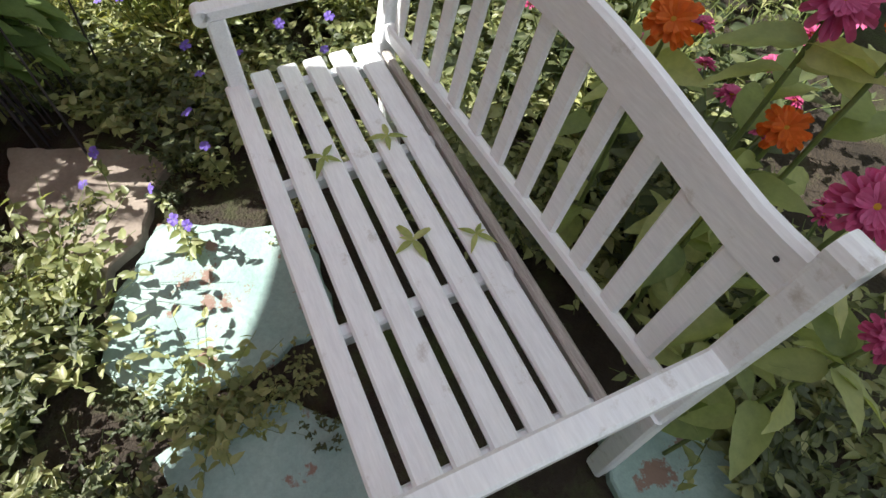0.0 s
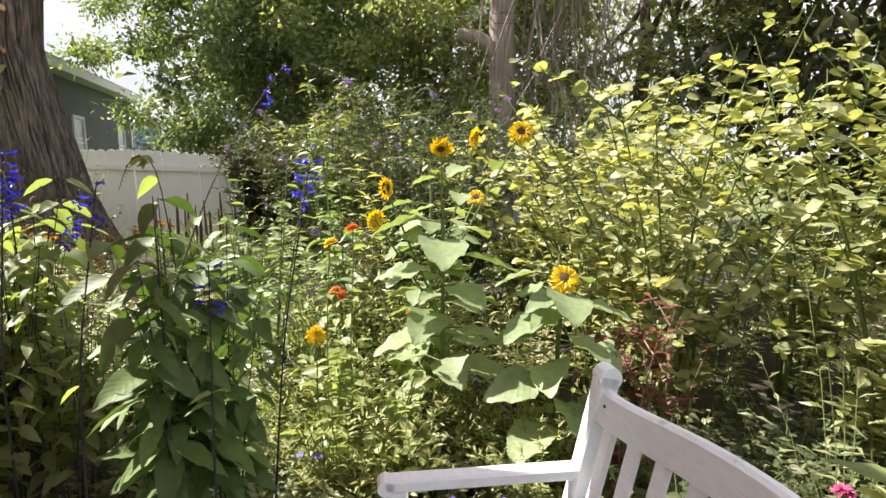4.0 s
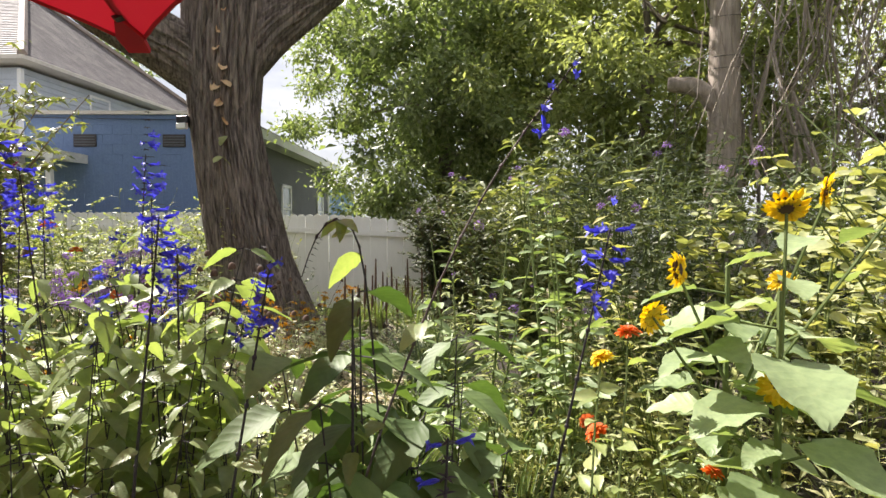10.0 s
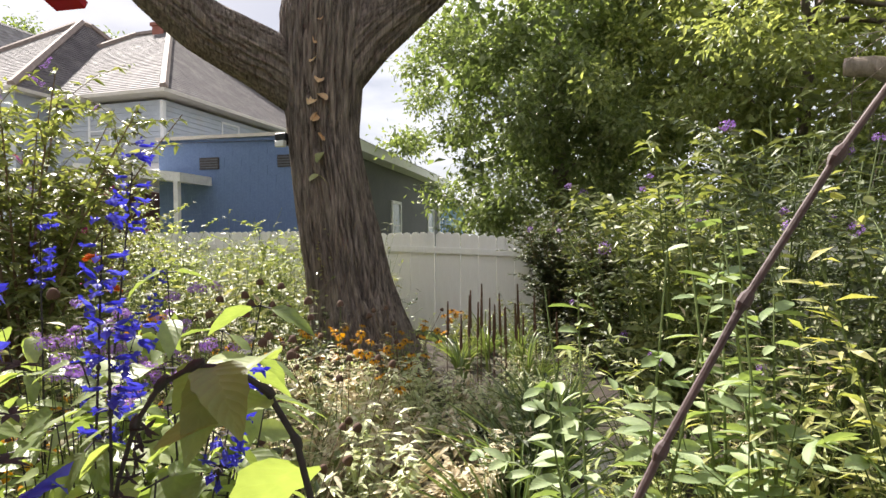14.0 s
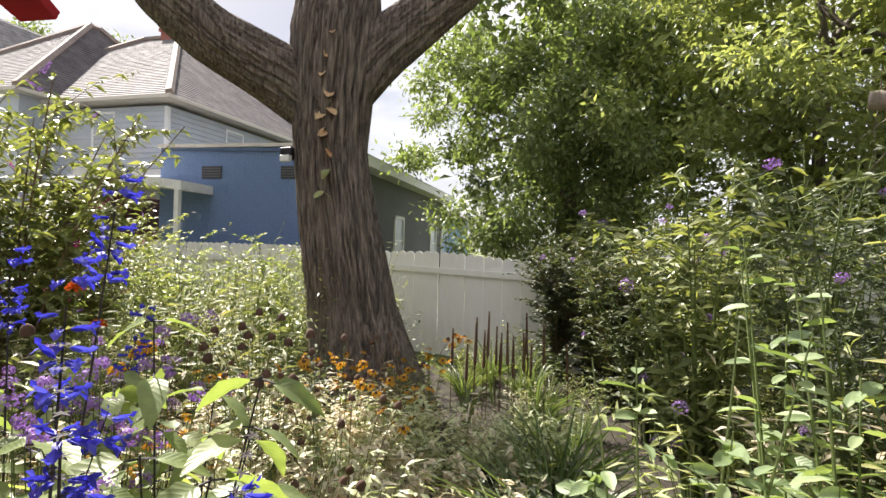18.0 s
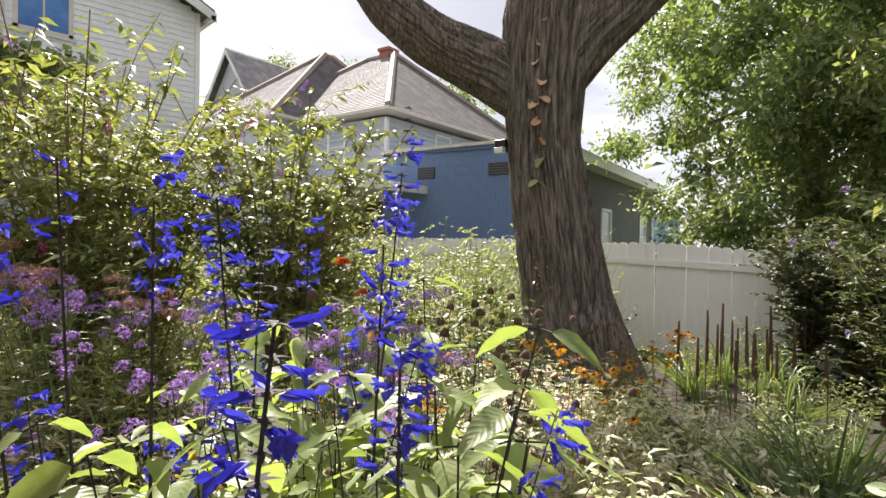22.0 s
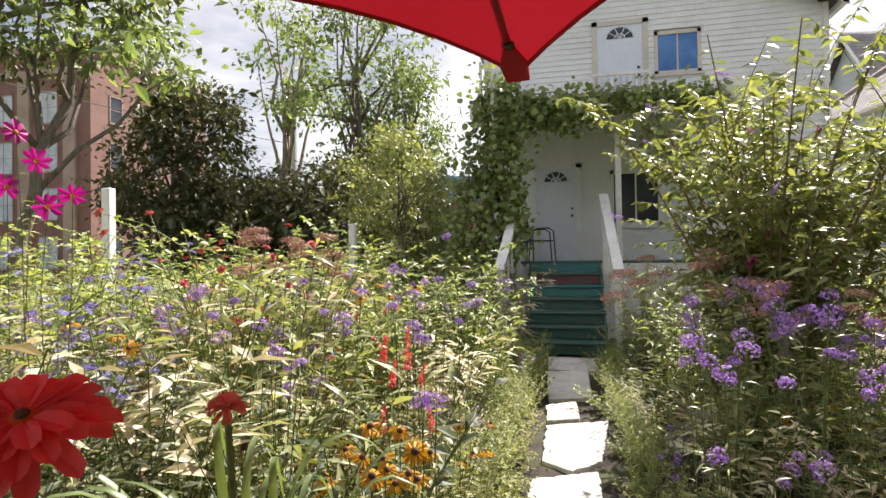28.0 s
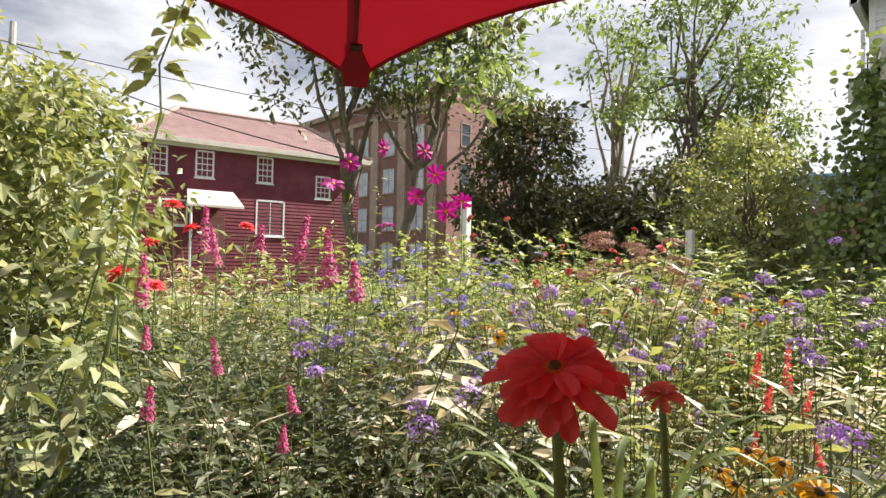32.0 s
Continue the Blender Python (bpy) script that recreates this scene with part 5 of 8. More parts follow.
tree = thing("big_tree", "large old tree with deeply furrowed grey-brown bark and forking limbs", "tree")
g = Geo()
bark_tube(g, [(6.64, 4.05, -0.1), (6.62, 4.1, 0.3), (6.57, 4.22, 0.9), (6.49, 4.35, 1.7), (6.41, 4.46, 2.55), (6.4, 4.45, 3.2), (6.42, 4.42, 3.8), (6.45, 4.4, 4.3)], [0.68, 0.53, 0.415, 0.37, 0.345, 0.385, 0.42, 0.36], 210, 0.13)
part("trunk", g, MAT["bark"], tree, smooth=True)
for pts, rad in (
    ([(6.45, 4.5, 3.0), (6.05, 4.9, 3.35), (5.6, 5.3, 3.62), (5.25, 5.6, 3.95), (4.95, 5.9, 4.6), (4.6, 6.3, 5.6)], [0.3, 0.29, 0.25, 0.225, 0.2, 0.16]),
    ([(6.45, 4.4, 3.2), (6.68, 4.1, 3.65), (6.98, 3.7, 4.1), (7.25, 3.35, 4.5), (7.7, 2.8, 5.4), (8.1, 2.3, 6.4)], [0.3, 0.28, 0.245, 0.215, 0.18, 0.15]),
    ([(6.4, 4.45, 3.9), (6.3, 4.5, 4.6), (6.3, 4.6, 5.4), (6.2, 4.8, 6.6)], [0.34, 0.27, 0.24, 0.2]),
):
    g = Geo()
    bark_tube(g, pts, rad, 120, 0.1)
    part("limb", g, MAT["bark"], tree, smooth=True)


def crown_mesh(centres, per, size, mat_tilt=0.6, radius=0.55):
    """Leaves in clumps round the given centres."""
    g = Geo()
    C = np.asarray(centres, float)
    pos = np.repeat(C, per, 0) + rng.normal(0, 1, (len(C) * per, 3)) * radius * np.array([1, 1, 0.7])
    k = len(pos)
    out = unit(pos - np.repeat(C, per, 0))
    d = unit(out * 0.6 + rng.normal(0, 0.5, (k, 3)) + (0, 0, -0.25))
    nrm = unit(out * 0.5 + np.c_[rng.normal(0, mat_tilt, k), rng.normal(0, mat_tilt, k), np.full(k, 0.8)])
    g.many(LEAF_SMALL, frames_along(d, nrm, rng.uniform(0.6, 1.25, k) * size, rng.uniform(0.6, 1.2, k) * size), pos)
    return g


def tree_at(name, label, x, y, h, crown_r, crown_z0, leaf, trunk_r=0.2, clumps=60, per=70, size=0.13, forks=7, bark="bark_thin", flat=1.0, clump_r=0.5, hollow=0.55, lean=(0, 0), core=0.92, inner=16, heart_size=2.0, inner_r=None):
    t = thing(name, label, "tree", m=pose(x, y, 0))
    g = Geo()
    top = np.array([lean[0], lean[1], h * 0.72])
    tp = limb_path((0, 0, -0.1), top, 8, 0.05)
    g.tube(tp, np.linspace(trunk_r, trunk_r * 0.3, 8), 9)
    cz = (crown_z0 + h) / 2
    rz = (h - crown_z0) / 2
    C, _ = blob_points(clumps, (lean[0] * 0.8, lean[1] * 0.8, cz), (crown_r, crown_r, rz * flat), hollow)
    C += rng.normal(0, 0.12 * crown_r, C.shape)
    for i in rng.choice(clumps, min(forks, clumps), replace=False):
        s = tp[rng.integers(3, 7)]
        g.tube(limb_path(s, C[i], 5, 0.1), np.linspace(trunk_r * 0.4, 0.015, 5), 5)
    part("trunk", g, MAT[bark], t, smooth=True)
    crown = crown_mesh(C, per, size, radius=clump_r)
    k = max(clumps // 2, 8)
    heart = C[rng.choice(clumps, k, replace=False)]
    mid = np.array([lean[0] * 0.8, lean[1] * 0.8, cz])
    part("crown", crown, MAT[leaf], t)
    part("inner_foliage", crown_mesh(mid + (heart - mid) * core, inner, size * heart_size, radius=inner_r or clump_r * 1.2), MAT[leaf], t)
    return t


tree_at("backdrop_tree", "broad leafy tree with dense green foliage behind the fence", 14.3, 3.9, 8.6, 3.5, 0.6, "tree_leaf_light", 0.3, 190, 400, 0.13, 9, clump_r=0.23, inner=40, core=0.72, heart_size=2.4, inner_r=0.42)
tree_at("backdrop_tree", "tall leafy tree with yellow-green foliage behind the fence", 11.9, -0.7, 9.0, 2.9, 0.3, "tall_tree_leaf", 0.14, 170, 380, 0.125, 8, clump_r=0.25, inner=30, core=0.74, heart_size=2.5, inner_r=0.42)
tree_at("backdrop_tree", "tall leafy tree beside the garden end", 12.2, -4.8, 9.5, 3.0, 0.3, "tall_tree_leaf", 0.2, 130, 200, 0.13, 10, clump_r=0.4, inner=30, core=0.8)
tree_at("backdrop_tree", "dense green tree at the end of the garden", 9.5, -8.0, 8.5, 3.2, 0.2, "tree_leaf", 0.3, 90, 80, 0.32, 12, clump_r=0.5)
tree_at("backdrop_tree", "dense green tree at the end of the garden", 4.5, -9.5, 8.0, 3.4, 0.2, "tree_leaf_light", 0.3, 90, 80, 0.32, 12, clump_r=0.5)
# trees across the lawn to the west
tree_at("lawn_tree", "tree with two dark trunks and open foliage", -10.3, 9.2, 9.6, 3.4, 5.3, "tree_leaf", 0.2, 55, 80, 0.21, 12, clump_r=0.34, hollow=0.4, core=1.0)
tree_at("lawn_tree", "slender leaning tree with sparse green foliage", -9.7, 10.0, 9.2, 2.8, 5.0, "tree_leaf_light", 0.17, 40, 80, 0.21, 10, clump_r=0.34, hollow=0.4, core=1.0, lean=(1.2, 0.6))
tree_at("dark_tree", "dense dark cone-shaped evergreen tree", -10.0, 15.6, 6.8, 1.9, 0.5, "tree_leaf", 0.18, 150, 70, 0.2, 12, clump_r=0.26)
tree_at("bare_tree", "tall half-bare tree with pale grey limbs", -10.8, 23.5, 13.0, 2.6, 7.5, "tree_leaf_light", 0.28, 16, 70, 0.3, 20, clump_r=0.42, hollow=0.2, bark="dead_wood", core=1.0)
tree_at("tall_tree", "tall open tree with dark limbs and green clumps", -7.2, 22.5, 13.5, 2.7, 3.6, "tree_leaf_light", 0.26, 60, 90, 0.24, 30, clump_r=0.42, inner=6, hollow=0.45, core=1.0)
tree_at("tall_tree", "tall open tree with dark limbs and green clumps", -5.8, 24.5, 11.0, 1.9, 3.0, "tree_leaf_light", 0.24, 40, 90, 0.24, 22, clump_r=0.4, inner=6, hollow=0.45, core=1.0)
for x, y, h, r in ((-8.6, 18.5, 4.6, 1.8), (-6.2, 17.5, 4.4, 1.6), (-4.0, 18.0, 4.2, 1.6), (-11.5, 19.5, 5.0, 2.0), (-6.5, 20.5, 5.5, 2.0)):
    tree_at("dark_shrub", "dense dark green shrub across the lawn", x, y, h, r, 0.1, "tree_leaf", 0.08, 90, 60, 0.2, 10, clump_r=0.32)
tree_at("light_shrub", "tall light green shrub beside the house", -2.9, 14.4, 4.8, 1.3, 0.4, "mid_leaf", 0.07, 90, 80, 0.13, 14, clump_r=0.2)
for x, y, h, r in ((-5.4, 2.1, 3.3, 0.95), (-7.8, 1.8, 3.8, 1.3)):
    tree_at("hedge_shrub", "loose green shrub at the garden's edge", x, y, h, r, 0.1, "mid_leaf", 0.06, 100, 80, 0.12, 14, clump_r=0.22)
for x, y, h, r in ((20.9, 38.2, 14.9, 1.25), (23.9, 34.1, 14.3, 1.0), (27.1, 26.5, 11.9, 1.9)):
    tree_at("distant_tree", "leafy tree top behind the roofs", x, y, h, r, 6.0, "tree_leaf_light", 0.3, 60, 70, 0.28, 8, clump_r=0.5)


# ---- plants ----
STEM, DSTEM, BSTEM = MAT["stem_green"], MAT["stem_dark"], MAT["stem_brown"]


def foliage(geo, mat, parent, name="foliage", label=""):
    ob = part(name, geo, MAT[mat], parent, label)
    ob["kind"] = "stuff"
    return ob


def stalks(geo, mat, parent):
    ob = part("stem", geo, mat, parent)
    ob["kind"] = "stuff"
    return ob


def bend(x, y, z0, h, lean, k=7):
    """A stem that rises h from (x, y, z0) and leans by the vector at its top."""
    t = np.linspace(0, 1, k)
    return np.c_[x + lean[0] * t ** 1.8, y + lean[1] * t ** 1.8, z0 + h * t]


def along(p, f):
    t = np.linspace(0, 1, len(p))
    return np.array([np.interp(f, t, p[:, i]) for i in range(3)]).T


def leaves_on(geo, p, f0, f1, n, tmpl, size, up=0.25, droop=0.0, size_top=0.6, tilt=0.4, width=None, base_off=0.0):
    """n leaves along the stem p between the heights f0 and f1."""
    f = rng.uniform(f0, f1, n)
    pos = along(p, f)
    a = rng.uniform(0, 2 * math.pi, n)
    d = np.c_[np.cos(a), np.sin(a), rng.normal(up, 0.28, n) - droop]
    s = size * (1 - (1 - size_top) * (f - f0) / max(f1 - f0, 1e-6)) * rng.uniform(0.7, 1.2, n)
    nrm = unit(np.c_[rng.normal(0, tilt, n), rng.normal(0, tilt, n), np.ones(n)])
    geo.many(tmpl, frames_along(d, nrm, s, None if width is None else s * width), pos + unit(d) * base_off)


def daisy(petals, length, width, cup=0.1, rows=1, jitter=0.1, droop=0.25, blunt=0.16, rise=0.35):
    """Petals round a centre at the origin, facing +z."""
    g = Geo()
    t = leaf_template((0, 0.3, 0.6, 0.85, 0.96, 1.0), (0.1, 0.38, 0.5, 0.48, blunt, blunt * 0.4), droop, 0.25)
    for r in range(rows):
        n = petals
        a = np.arange(n) * 2 * math.pi / n + r * math.pi / n + rng.normal(0, jitter, n)
        lift = cup + r * rise
        d = unit(np.c_[np.cos(a), np.sin(a), np.full(n, lift) + rng.normal(0, 0.07, n)])
        nrm = np.tile((0.0, 0.0, 1.0), (n, 1))
        L = length * (1 - 0.2 * r) * rng.uniform(0.9, 1.08, n)
        g.many(t, frames_along(d, nrm, L, np.full(n, width)), d * length * 0.12 + np.array([0, 0, 0.004 * r]))
    return g


def dome(r, h, rings=4, sides=10):
    V, Q = [(0, 0, h)], []
    for i in range(1, rings + 1):
        u = i / rings * math.pi / 2
        for j in range(sides):
            a = 2 * math.pi * j / sides + i * 0.3
            q = r * math.sin(u) * (1 + 0.06 * math.sin(j * 5 + i))
            V.append((q * math.cos(a), q * math.sin(a), h * math.cos(u)))
    T = [(0, 1 + j, 1 + (j + 1) % sides) for j in range(sides)]
    for i in range(rings - 1):
        for j in range(sides):
            Q.append((1 + i * sides + j, 1 + (i + 1) * sides + j, 1 + (i + 1) * sides + (j + 1) % sides, 1 + i * sides + (j + 1) % sides))
    return Geo().add(V, Q, T)


def face(p, direction, s=1.0, spin=0.0):
    """A pose at p whose z points along the direction."""
    q = Vector(direction).to_track_quat("Z", "Y").to_matrix().to_4x4()
    return Matrix.Translation(tuple(p)) @ q @ pose(0, 0, 0, 0, 0, spin) @ Matrix.Diagonal((s, s, s, 1))


def ball_florets(n, r, size, flat=0.7):
    d = unit(rng.normal(size=(n, 3)) * (1, 1, 0.8) + (0, 0, 0.35))
    g = Geo()
    pos = d * r * np.array([1, 1, flat]) * rng.uniform(0.75, 1.05, n)[:, None]
    t = unit(np.cross(d, rng.normal(size=(n, 3))))
    g.many(LEAF_SMALL, frames_along(t, d, rng.uniform(0.7, 1.2, n) * size, rng.uniform(0.9, 1.4, n) * size), pos)
    return g


def meshed(geo, name, mat, smooth=False):
    me = geo.mesh(name, smooth)
    me.materials.append(MAT[mat])
    return me


# shared flower parts
M_VERBENA = [meshed(ball_florets(74, r, 0.0125), "florets", "purple_petal") for r in (0.026, 0.034, 0.042)]
M_ASTER = [meshed(daisy(14, 0.014, 0.0035), "petals", "lilac_petal") for _ in range(2)]
M_RUD_P = [meshed(daisy(12, 0.034, 0.011, -0.1, droop=0.4), "petals", "gold_petal") for _ in range(2)]
M_RUD_C = meshed(dome(0.011, 0.014, 3, 8), "centre", "seed_brown", True)
M_SUN_P = [meshed(daisy(17, 0.05, 0.017, 0.1, 2), "petals", "yellow_petal") for _ in range(2)]
M_SUN_C = meshed(dome(0.034, 0.016, 4, 12), "centre", "seed_brown", True)
M_ZIN = {c: [meshed(daisy(17, 0.038, 0.0115, 0.02, 3, 0.16, 0.2, 0.4), "petals", c) for _ in range(2)] for c in ("orange_petal", "red_petal", "pink_petal", "yellow_petal", "salmon_petal")}
M_ZIN_C = meshed(dome(0.012, 0.012, 3, 8), "centre", "gold_petal", True)
M_COS = [meshed(daisy(8, 0.036, 0.017, 0.15, 1), "petals", "magenta_petal") for _ in range(2)]
M_COS_C = meshed(dome(0.008, 0.007, 3, 8), "centre", "gold_petal", True)
M_CONE = meshed(dome(0.021, 0.034, 5, 9), "seed_head", "seed_brown", True)


def spike_mesh(n, h, gap=0.024, flower=0.033):
    """Two meshes of a sage spike: small dark calyces in spaced whorls, and slender two-lipped blue flowers."""
    cal, pet = Geo(), Geo()
    wh = max(int(h / gap), 4)
    for k in range(wh):
        z = h * (k / wh) ** 1.15
        m = 5
        a = rng.uniform(0, 2 * math.pi) + np.arange(m) * 2 * math.pi / m + rng.normal(0, 0.25, m)
        d = unit(np.c_[np.cos(a), np.sin(a), np.full(m, 0.3)])
        s = 1 - 0.5 * k / wh
        cal.many(LEAF_LANCE, frames_along(d, np.tile((0, 0, 1.0), (m, 1)), np.full(m, (0.017 if n else 0.012) * s + 0.003), np.full(m, (0.03 if n else 0.02) * s + 0.006)), np.tile((0, 0, z), (m, 1)))
        if k < wh * 0.8 and n and rng.random() < 0.8:
            m = rng.integers(1, n)
            a = rng.uniform(0, 2 * math.pi, m)
            d = unit(np.c_[np.cos(a), np.sin(a), rng.normal(-0.1, 0.25, m)])
            pos = d * 0.009 + (0, 0, z)
            L = flower * rng.uniform(0.8, 1.2, m)
            up = np.tile((0, 0, 1.0), (m, 1))
            d = unit(d + (0, 0, 0.25))
            pet.many(LEAF_LANCE, frames_along(d, up, L * 0.8, L * 1.7), pos)
            side = unit(np.cross(d, (0, 0, 1)))
            pet.many(LEAF_LANCE, frames_along(d, side, L, L * 1.5), pos - (0, 0, 0.002))
            d2 = unit(d + (0, 0, -1.1))
            pet.many(LEAF_SMALL, frames_along(d2, up, L * 0.55, L * 0.9), pos + d * (L * 0.6)[:, None])
            d3 = unit(d + (0, 0, 0.3))
            pet.many(LEAF_SMALL, frames_along(d3, side, L * 0.4, L * 0.5), pos + d * (L * 0.7)[:, None])
    return meshed(cal, "calyces", "seed_dark"), meshed(pet, "blue_flowers", "blue_petal") if pet.n else None


SPIKES = [spike_mesh(5, h) for h in (0.2, 0.24, 0.28, 0.32)]
BARE_SPIKES = [spike_mesh(0, h, 0.02) for h in (0.12, 0.18)]


def sage(h=1.15, stems=7, spread=0.22, spikes=6, leaf="sage_leaf", big=0.13, drop=0.065):
    t = thing("blue_sage", "blue sage with dark stems, broad leaves and deep blue spikes", "flower plant", "blue sage")
    g, lv = Geo(), Geo()
    for i in range(stems):
        a = rng.uniform(0, 2 * math.pi)
        lean = np.array([math.cos(a), math.sin(a)]) * rng.uniform(0.4, 1.0) * spread
        hh = h * rng.uniform(0.72, 1.0)
        p = bend(lean[0] * 0.25, lean[1] * 0.25, 0, hh, lean)
        spiked = i < spikes
        ext = unit(p[-1] - p[-2])
        sl = 0.0
        if spiked:
            cal, pet = SPIKES[rng.integers(len(SPIKES))] if rng.random() < 0.78 else BARE_SPIKES[rng.integers(2)]
            sl = 0.2
        tip = p[-1] + ext * sl
        g.tube(np.vstack([p, tip]), np.r_[np.linspace(0.0036, 0.0014, len(p)), 0.0008], 5)
        if spiked:
            ob = part("flower_spike", cal, None, t, m=face(p[-1] - ext * 0.02, ext, 1.0, rng.uniform(0, 360)))
            ob["kind"] = "stuff"
            if pet:
                part("blossom", pet, None, ob)["kind"] = "stuff"
        nodes = 8
        for k in range(nodes):
            f = 0.28 + 0.715 * (k + 1) / nodes
            q = along(p, np.array([f, f]))
            a = k * 1.5708 + rng.normal(0, 0.25)
            d = np.array([(math.cos(a), math.sin(a), -0.15), (-math.cos(a), -math.sin(a), -0.15)]) + rng.normal(0, 0.2, (2, 3))
            s = (big - drop * k / nodes) * rng.uniform(0.75, 1.2, 2)
            pet_l = unit(d) * 0.02
            lv.many(LEAF_SAGE, frames_along(d, unit(np.c_[rng.normal(0, 0.3, (2, 2)), np.ones(2)]), s), q + pet_l)
            for e in range(2):
                g.tube([q[e], q[e] + pet_l[e]], 0.0018, 3, False)
    stalks(g, DSTEM, t)
    foliage(lv, leaf, t)
    return t


def verbena(h=1.2, stems=5, spread=0.3):
    t = thing("tall_verbena", "tall verbena with wiry stems and purple flower clusters", "flower plant", "verbena")
    g, lv = Geo(), Geo()
    for i in range(stems):
        a = rng.uniform(0, 2 * math.pi)
        lean = np.array([math.cos(a), math.sin(a)]) * rng.uniform(0.3, 1.0) * spread
        p = bend(0, 0, 0, h * rng.uniform(0.75, 1.0), lean)
        g.tube(p, np.linspace(0.0035, 0.002, len(p)), 4)
        leaves_on(lv, p, 0.05, 0.75, 12, LEAF_LANCE, 0.1, 0.3)
        for k in range(rng.integers(1, 4)):
            d = unit(np.array([*rng.normal(0, 0.35, 2), 1.0]))
            q = p[-1] + d * rng.uniform(0.03, 0.11) if k else p[-1]
            if k:
                g.tube([along(p, np.array([0.9]))[0], q], 0.0015, 3, False)
            part("flower_head", M_VERBENA[rng.integers(3)], None, t, m=face(q, d, rng.uniform(0.7, 1.15), rng.uniform(0, 360)))
    stalks(g, STEM, t)
    foliage(lv, "mid_leaf", t)
    return t


def rudbeckia(h=0.7, stems=8, spread=0.25):
    t = thing("black_eyed_susan", "clump of golden daisies with dark centres", "flower plant", "golden daisies")
    g, lv = Geo(), Geo()
    for i in range(stems):
        a = rng.uniform(0, 2 * math.pi)
        lean = np.array([math.cos(a), math.sin(a)]) * rng.uniform(0.2, 1.0) * spread
        p = bend(lean[0] * 0.3, lean[1] * 0.3, 0, h * rng.uniform(0.7, 1.0), lean)
        g.tube(p, np.linspace(0.003, 0.002, len(p)), 4)
        leaves_on(lv, p, 0.03, 0.8, 9, LEAF_OVAL, 0.09, 0.3)
        d = unit(np.array([*rng.normal(0, 0.45, 2), 1.0]))
        m = face(p[-1], d, rng.uniform(0.85, 1.2), rng.uniform(0, 360))
        ob = part("flower", M_RUD_P[i % 2], None, t, m=m)
        part("centre", M_RUD_C, None, ob)
    stalks(g, STEM, t)
    foliage(lv, "mid_leaf", t)
    return t


def coneflower(h=0.95, stems=7, spread=0.28):
    t = thing("coneflower", "faded coneflower clump with dark brown seed heads", "flower plant", "faded coneflowers")
    g, lv = Geo(), Geo()
    for i in range(stems):
        a = rng.uniform(0, 2 * math.pi)
        lean = np.array([math.cos(a), math.sin(a)]) * rng.uniform(0.2, 1.0) * spread
        p = bend(lean[0] * 0.3, lean[1] * 0.3, 0, h * rng.uniform(0.6, 1.0), lean)
        g.tube(p, np.linspace(0.0035, 0.0025, len(p)), 4)
        leaves_on(lv, p, 0.05, 0.8, 9, LEAF_LANCE, 0.15, 0.1, width=1.5)
        part("seed_head", M_CONE, None, t, m=face(p[-1], unit(p[-1] - p[-2]), rng.uniform(0.8, 1.3), 0))
    stalks(g, BSTEM, t)
    foliage(lv, "dry_leaf" if rng.random() < 0.45 else "mid_leaf", t)
    return t


def zinnia(colour, label, h=0.9, stems=4, spread=0.18, leaf="bright_leaf", s=1.0):
    t = thing("zinnia", label, "flower plant", "zinnias")
    g, lv = Geo(), Geo()
    for i in range(stems):
        a = rng.uniform(0, 2 * math.pi)
        lean = np.array([math.cos(a), math.sin(a)]) * rng.uniform(0.1, 1.0) * spread
        p = bend(lean[0] * 0.3, lean[1] * 0.3, 0, h * rng.uniform(0.72, 1.0), lean)
        g.tube(p, np.linspace(0.005, 0.003, len(p)), 5)
        for k in range(8):
            f = 0.1 + 0.82 * k / 8
            q = along(p, np.array([f, f]))
            a = k * 1.5708 + rng.normal(0, 0.2)
            d = np.array([(math.cos(a), math.sin(a), 0.3), (-math.cos(a), -math.sin(a), 0.3)])
            lv.many(LEAF_HEART, frames_along(d, unit(np.c_[rng.normal(0, 0.3, (2, 2)), np.ones(2)]), np.array([0.1, 0.1]) * rng.uniform(0.75, 1.15), np.array([0.085, 0.085])), q)
        d = unit(np.array([*rng.normal(0, 0.3, 2), 1.0]))
        ob = part("flower", M_ZIN[colour][i % 2], None, t, m=face(p[-1], d, s * rng.uniform(0.8, 1.1), rng.uniform(0, 360)))
        part("centre", M_ZIN_C, None, ob)
    stalks(g, STEM, t)
    foliage(lv, leaf, t)
    return t


